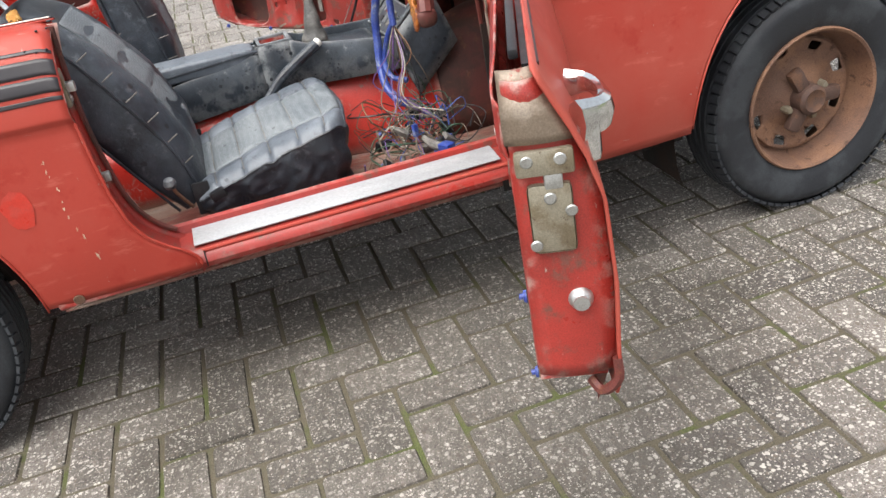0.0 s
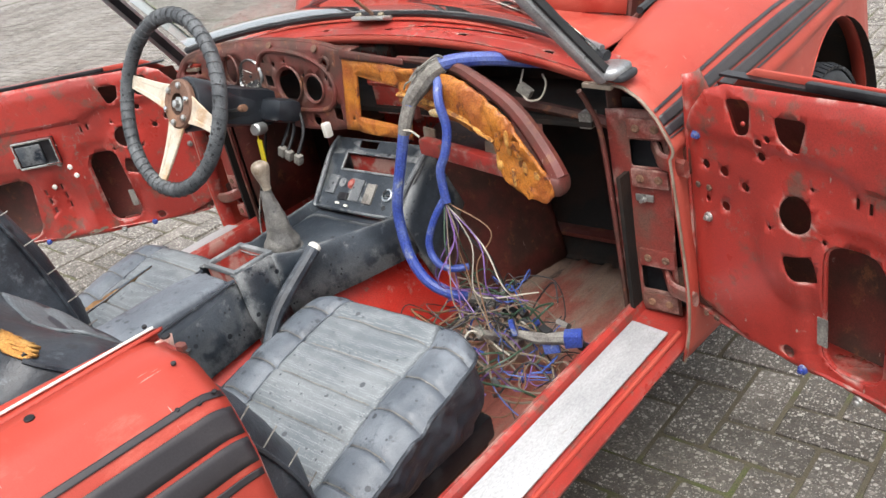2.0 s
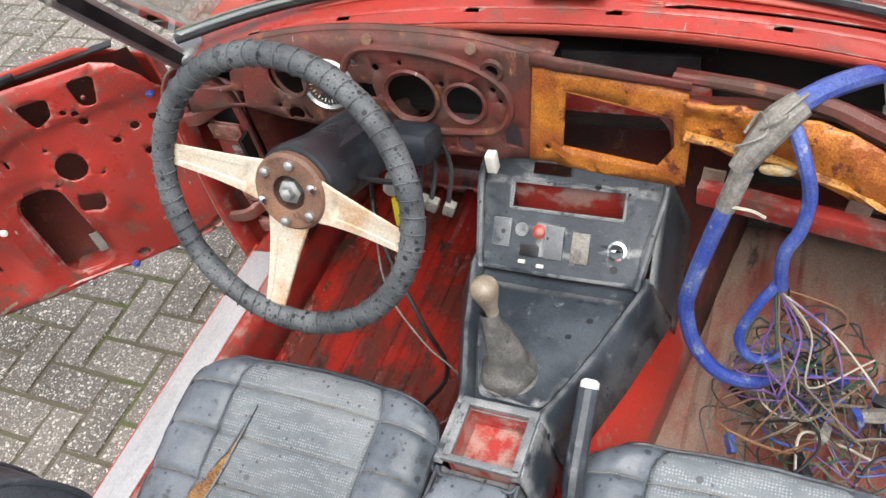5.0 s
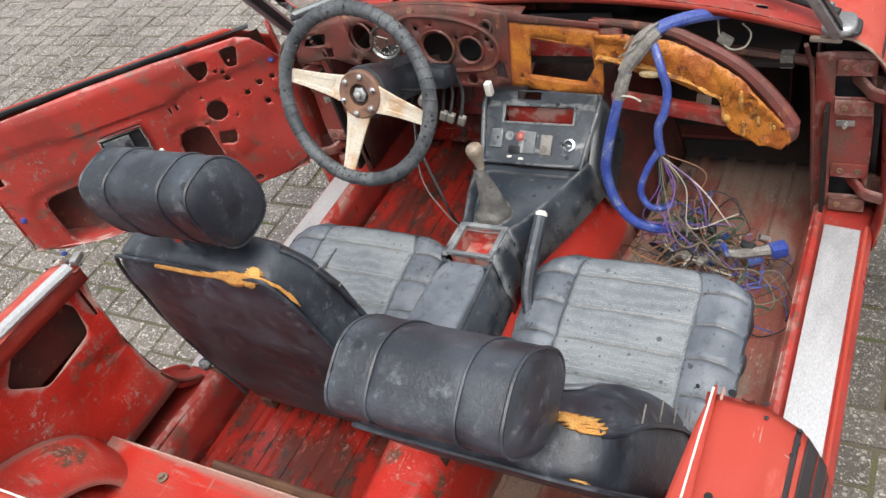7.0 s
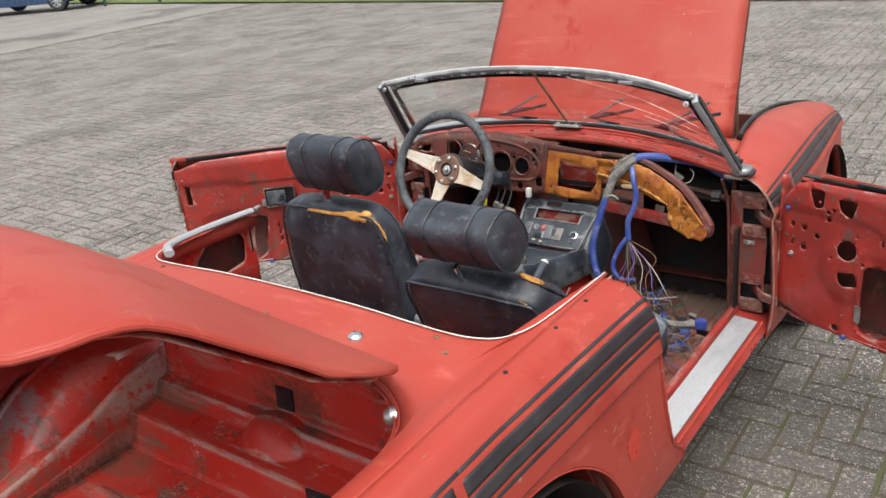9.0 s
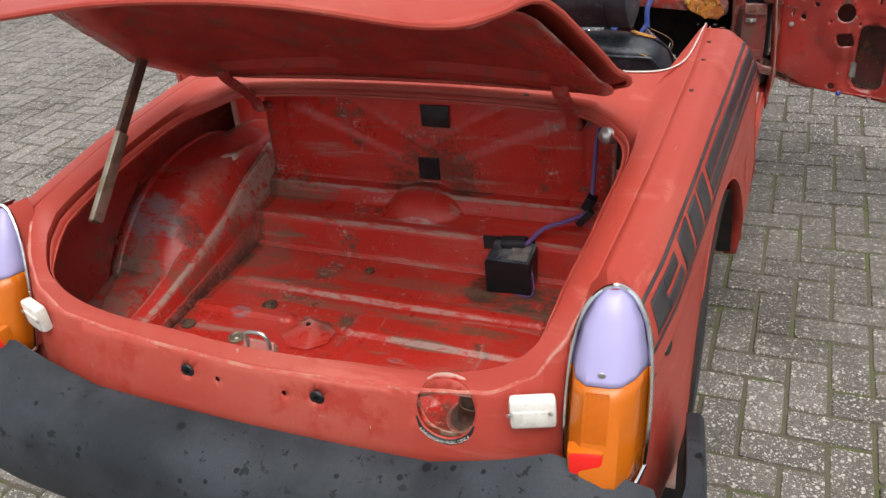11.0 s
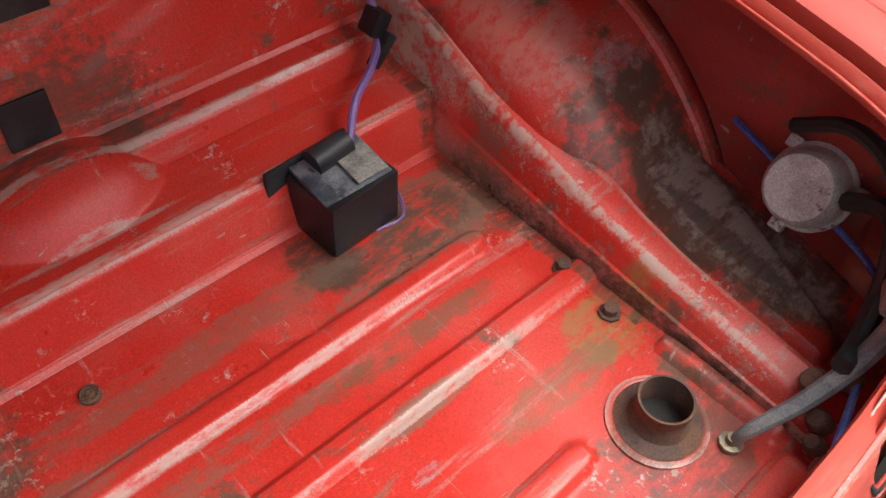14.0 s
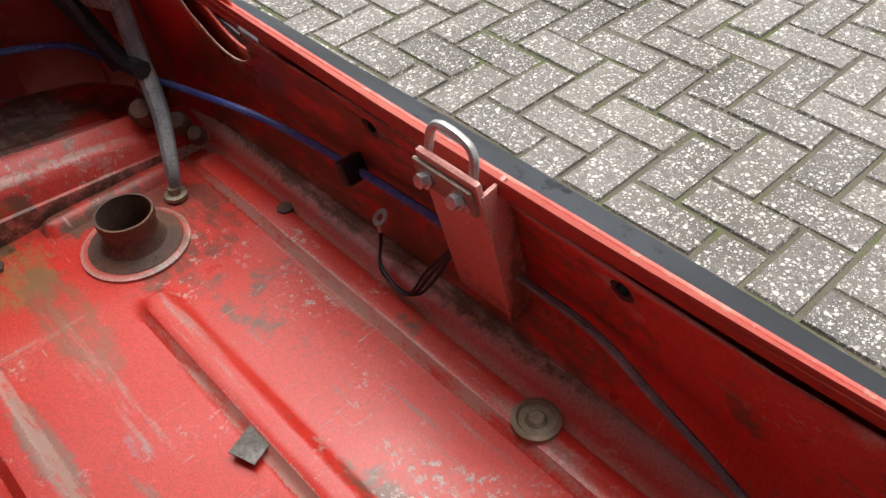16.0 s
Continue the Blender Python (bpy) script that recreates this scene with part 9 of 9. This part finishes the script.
# ---- wiring loom ----
loom = thing("wiring_loom", "tangled car wiring loom in blue tape hanging from the dash", "wiring loom")
BL = [("loom_trunk", [(0.56, 1.60, 0.80), (0.48, 1.56, 0.855), (0.40, 1.50, 0.885), (0.345, 1.445, 0.902), (0.31, 1.405, 0.905), (0.29, 1.388, 0.893)], 0.0135, BLUE_TAPE),
      ("loom_branch", [(0.29, 1.388, 0.893), (0.262, 1.36, 0.855), (0.25, 1.342, 0.815), (0.228, 1.328, 0.74), (0.208, 1.312, 0.66), (0.202, 1.308, 0.61), (0.218, 1.298, 0.54), (0.255, 1.295, 0.487), (0.30, 1.312, 0.455), (0.328, 1.345, 0.436)], 0.0112, BLUE_TAPE),
      ("loom_branch", [(0.305, 1.395, 0.888), (0.326, 1.362, 0.85), (0.336, 1.358, 0.80), (0.331, 1.346, 0.755), (0.318, 1.338, 0.724), (0.316, 1.336, 0.69), (0.319, 1.334, 0.655)], 0.009, BLUE_TAPE),
      ("loom_tail", [(0.316, 1.336, 0.665), (0.29, 1.318, 0.62), (0.275, 1.305, 0.57), (0.291, 1.301, 0.533), (0.315, 1.315, 0.517), (0.335, 1.34, 0.512)], 0.0075, BLUE_TAPE)]
for name, pts, r, m in BL:
    part(name, tube(pts, r, 40, 10), m, loom, "blue taped cable run")
part("tape_wrap", tube([(0.252, 1.352, 0.84), (0.272, 1.37, 0.868), (0.29, 1.386, 0.892), (0.312, 1.404, 0.906)], 0.019, 14, 10, radii=[0.013, 0.018, 0.021, 0.017]), GREY_TAPE, loom, "dusty grey tape wrap")
part("tape_wrap", tube([(0.318, 1.334, 0.443), (0.34, 1.36, 0.428)], 0.0145, 3, 10, smooth=False), GREY_TAPE, loom)
part("tape_wrap", tube([(0.258, 1.352, 0.842), (0.25, 1.342, 0.815), (0.243, 1.338, 0.79)], 0.0132, 6, 10), GREY_TAPE, loom)
part("wire_tie", tube([(0.30, 1.37, 0.915), (0.278, 1.365, 0.90), (0.27, 1.385, 0.88), (0.31, 1.42, 0.895), (0.315, 1.395, 0.925), (0.29, 1.37, 0.91)], 0.0025, 24, 5), GREY_TAPE, loom)
part("wire_tie", tube([(0.25, 1.33, 0.80), (0.275, 1.325, 0.802), (0.29, 1.328, 0.79)], 0.0022, 10, 5), WIRE_COLS[4], loom, "loose pale wire end")
part("wire_tie", tube([(0.245, 1.36, 0.87), (0.258, 1.355, 0.882), (0.28, 1.36, 0.895), (0.27, 1.385, 0.905), (0.255, 1.37, 0.885)], 0.002, 20, 5), GREY_TAPE, loom)
rw = random.Random(11)
for k in range(16):
    a = Vector((0.314 + rw.gauss(0, 0.006), 1.335, 0.655))
    mid1 = a + Vector((rw.uniform(-0.02, 0.09), rw.uniform(-0.04, 0.03), -0.05 - 0.05 * rw.random()))
    mid2 = mid1 + Vector((rw.uniform(-0.05, 0.08), rw.uniform(-0.05, 0.05), -0.06 - 0.04 * rw.random()))
    end = Vector((rw.uniform(0.27, 0.46), rw.uniform(1.24, 1.42), rw.uniform(0.40, 0.47)))
    part("wire", tube([a, mid1, mid2, end], 0.0015, 18, 5), WIRE_COLS[(1, 5, 1, 4, 0, 3, 2)[k % 7]], loom)
for k in range(64):
    c0 = Vector((rw.uniform(0.28, 0.54), rw.uniform(1.22, 1.45), 0))
    zb = lerp(0.43, 0.31, min(1, max(0, (c0.x - 0.32) / 0.25)))
    pts, ang, rad = [], rw.uniform(0, 6.28), rw.uniform(0.03, 0.085)
    for q_ in range(rw.randint(4, 7)):
        ang += rw.uniform(0.7, 1.6)
        pts.append(c0 + Vector((rad * math.cos(ang), rad * math.sin(ang) * 0.9, max(FZ + 0.012, zb + rw.uniform(-0.06, 0.035)))))
    part("wire", tube(pts, rw.choice((0.0012, 0.0015, 0.0019, 0.0024)), 22, 5), WIRE_COLS[rw.choice((0, 0, 1, 2, 3, 3, 3, 4, 5, 5, 6))], loom)
for k in range(26):
    p = Vector((rw.uniform(0.27, 0.55), rw.uniform(1.22, 1.45), rw.uniform(0.31, 0.42)))
    m = Euler((rw.uniform(0, 3), rw.uniform(0, 3), rw.uniform(0, 3))).to_matrix()
    part("connector", box(p, (rw.uniform(0.014, 0.026), rw.uniform(0.01, 0.016), rw.uniform(0.026, 0.045)), m, bevel=0.002), rw.choice((WHITE_PL, GREY_TAPE, GREY_TAPE, BLACK, BLACK, BLUE_TAPE)), loom)
part("loose_plug", tube([(0.44, 1.33, 0.385), (0.48, 1.345, 0.375), (0.53, 1.36, 0.38), (0.555, 1.365, 0.375)], 0.011, 14, 8, radii=[0.008, 0.012, 0.012, 0.016, 0.01]), GREY_TAPE, loom, "grey taped lead with blue plug")
part("blue_plug", box((0.55, 1.36, 0.385), (0.035, 0.03, 0.028), Matrix.Rotation(0.5, 3, "Z"), bevel=0.004), BLUE_TAPE, loom)
for pts in ([(0.40, 1.53, 0.855), (0.41, 1.50, 0.83), (0.43, 1.49, 0.81), (0.46, 1.49, 0.815), (0.47, 1.50, 0.84), (0.45, 1.52, 0.85)],):
    part("wire", tube(pts, 0.002, 20, 5), WIRE_COLS[4], loom)
part("connector", box((0.42, 1.50, 0.825), (0.03, 0.016, 0.018), Matrix.Rotation(0.6, 3, "Y"), bevel=0.003), GREY_TAPE, loom)


# ---- far edge of the yard ----
gr = bmesh.new()
grid(lambda u, v: Vector((lerp(-60, 10, u), lerp(15.5, 60, v) + 0.38 * lerp(70, 0, u) * 0.0 - 0.0, 0.03)), 20, 6, gr)
for v in gr.verts:
    v.co = Matrix.Rotation(radians(-8), 3, "Z") @ (v.co - Vector((-18, 15.5, 0))) + Vector((-18, 13.9, 0))
tagged(part("verge", gr, GRASS), "strip of short green grass at the yard's edge", "grass", kind="structure")


def far_car(name, m, paint, label):
    root = tagged(new(name), label, "car")
    half = [(-2.0, 0.35), (-2.05, 0.75), (-1.9, 0.95), (-1.3, 1.0), (-0.75, 1.42), (0.55, 1.45), (1.2, 1.02), (1.95, 0.85), (2.1, 0.6), (2.05, 0.3), (1.65, 0.24), (-1.6, 0.24)]
    bm = bmesh.new()
    rings = []
    for w, k in ((-0.84, 0.94), (-0.8, 0.99), (-0.6, 1.0), (0.6, 1.0), (0.8, 0.99), (0.84, 0.94)):
        rings.append([bm.verts.new((x * k, w * (0.82 if z > 1.1 else 1), z * (k if z > 0.5 else 1))) for x, z in half])
    for a, b in zip(rings, rings[1:]):
        for i in range(len(half)):
            bm.faces.new((a[i], a[(i + 1) % len(half)], b[(i + 1) % len(half)], b[i]))
    bm.faces.new(rings[0])
    bm.faces.new(rings[-1])
    body = part("body", bm, paint, root)
    for s in (-1, 1):
        part("side_glass", box((-0.1, s * 0.72, 1.2), (1.2, 0.02, 0.26), bevel=0.02), DIAL, body)
        for x in (-1.28, 1.28):
            w = part("wheel", lathe([(0.2, -0.1), (0.31, -0.1), (0.325, -0.06), (0.325, 0.06), (0.31, 0.1), (0.2, 0.1)], (x, s * 0.76, 0.325), (0, s, 0), 28), TYRE, root)
            bm = lathe([(0.0, 0.09), (0.05, 0.095), (0.06, 0.085)], (x, s * 0.76, 0.325), (0, s, 0), 16)
            for k in range(10):
                r = Matrix.Rotation(2 * math.pi * k / 10, 3, "Y")
                box(Vector((x, s * 0.845, 0.325)) + r @ Vector((0, 0, 0.12)), (0.035, 0.02, 0.17), r, bm)
            lathe([(0.19, 0.06), (0.215, 0.1), (0.225, 0.1), (0.2, 0.05)], (x, s * 0.76, 0.325), (0, s, 0), 28, bm)
            part("alloy_rim", bm, ALU, w)
    root.matrix_basis = m
    return root


far_car("parked_car", pose(-25.0, 13.4, 0, 0, 0, 205), BLUE_CAR, "dark blue hatchback parked at the yard's edge")
far_car("parked_car", pose(-14.6, 15.4, 0, 0, 0, 185), DARK_CAR, "black car parked at the yard's edge")
post = part("fence_post", box((0, 0, 0.5), (0.07, 0.07, 1.0), bevel=0.01), mat("green_painted_post", (0.03, 0.07, 0.05), 0.5))
tagged(post, "dark green square fence post on the grass", "fence post", "fence posts along the verge")
post.matrix_basis = pose(-22.3, 14.0, 0)
for k, (x, y) in enumerate(((-20.0, 14.3), (-17.7, 14.6), (-24.6, 13.7))):
    copy_thing(post, pose(x, y, 0))

# ---- ground: herringbone pavers in mossy joints ----
LX, LY, JN = 0.21, 0.105, 0.011


def paver_mesh(long_y, seed):
    rnd = random.Random(seed)
    bm = bmesh.new()
    a, b = (LY - JN) / 2, (LX - JN) / 2
    if not long_y:
        a, b = b, a
    top = round_poly([(-a, -b), (a, -b), (a, b), (-a, b)], 0.009, 2)
    t = [bm.verts.new((x * 0.965 + rnd.uniform(-0.0015, 0.0015), y * 0.975 + rnd.uniform(-0.0015, 0.0015), 0)) for x, y in top]
    m = [bm.verts.new((x, y, -0.005)) for x, y in top]
    l = [bm.verts.new((x, y, -0.025)) for x, y in top]
    bm.faces.new(t)
    for p, q in ((t, m), (m, l)):
        for i in range(len(p)):
            bm.faces.new((p[i], p[(i + 1) % len(p)], q[(i + 1) % len(p)], q[i]))
    finish(bm)
    me = bpy.data.meshes.new("paver")
    bm.to_mesh(me)
    bm.free()
    me.materials.append(CONCRETE)
    return me


pave = tagged(new("pavement"), "grey exposed-aggregate concrete pavers laid in herringbone with mossy joints", "pavement", kind="structure")
ground_bm = bmesh.new()
ground_bm.faces.new([ground_bm.verts.new(p) for p in ((-400, -400, -0.012), (400, -400, -0.012), (400, 400, -0.012), (-400, 400, -0.012))])
tagged(part("ground", ground_bm, FAR_PAVE), "worn grey-brown paved yard reaching far out", "ground", kind="structure")
bed = bmesh.new()
bed.faces.new([bed.verts.new(p) for p in ((-15, -4.2, -0.0065), (4.6, -4.2, -0.0065), (4.6, 18, -0.0065), (-15, 18, -0.0065))])
part("joint_bed", bed, JOINT, pave, "dark mossy joint sand")

rnd = random.Random(5)
stones = []
for j in range(-60, 160):
    for i in range(-80, 60):
        ox, oy = 1.212 + LY * (4 * i + j), 1.682 + LY * j
        for x, y, up in ((ox + LY, oy + LY / 2, False), (ox - LY / 2, oy + LY, True)):
            if -14.8 < x < 4.4 and -4 < y < 17.8:
                stones.append((x, y, up))
near = [s for s in stones if 0.62 < s[0] < 2.1 and -0.2 < s[1] < 2.75][:300]
near_set = set(near)
shapes = {(up, k): paver_mesh(up, k) for up in (True, False) for k in range(3)}
for x, y, up in near:
    ob = new("paver", shapes[(up, rnd.randrange(3))])
    ob.parent = pave
    ob.matrix_basis = Matrix.LocRotScale((x, y, rnd.uniform(-0.004, 0.001)), Euler((rnd.gauss(0, 0.008), rnd.gauss(0, 0.008), rnd.gauss(0, 0.008) + (math.pi if rnd.random() < 0.5 else 0))), None)
verts, faces = [], []
for x, y, up in stones:
    if (x, y, up) in near_set:
        continue
    a, b = ((LY - JN) / 2, (LX - JN) / 2) if up else ((LX - JN) / 2, (LY - JN) / 2)
    dz, tx, ty, yaw = rnd.uniform(-0.004, 0.001), rnd.gauss(0, 0.008), rnd.gauss(0, 0.008), rnd.gauss(0, 0.008)
    n = len(verts)
    for k, z in ((0.965, 0.0), (1.0, -0.006), (1.0, -0.02)):
        for sx, sy in ((-1, -1), (1, -1), (1, 1), (-1, 1)):
            px, py = sx * a * k, sy * b * k
            verts.append((x + px - yaw * py, y + py + yaw * px, z + dz + tx * px + ty * py))
    faces.append((n, n + 1, n + 2, n + 3))
    for r in (0, 4):
        for q in range(4):
            faces.append((n + r + q, n + r + 4 + q, n + r + 4 + (q + 1) % 4, n + r + (q + 1) % 4))
me = bpy.data.meshes.new("pavers")
me.from_pydata(verts, [], faces)
me.materials.append(CONCRETE_REST)
ob = new("pavers", me)
ob.parent = pave
tagged(ob, "herringbone pavers farther off", kind="stuff")
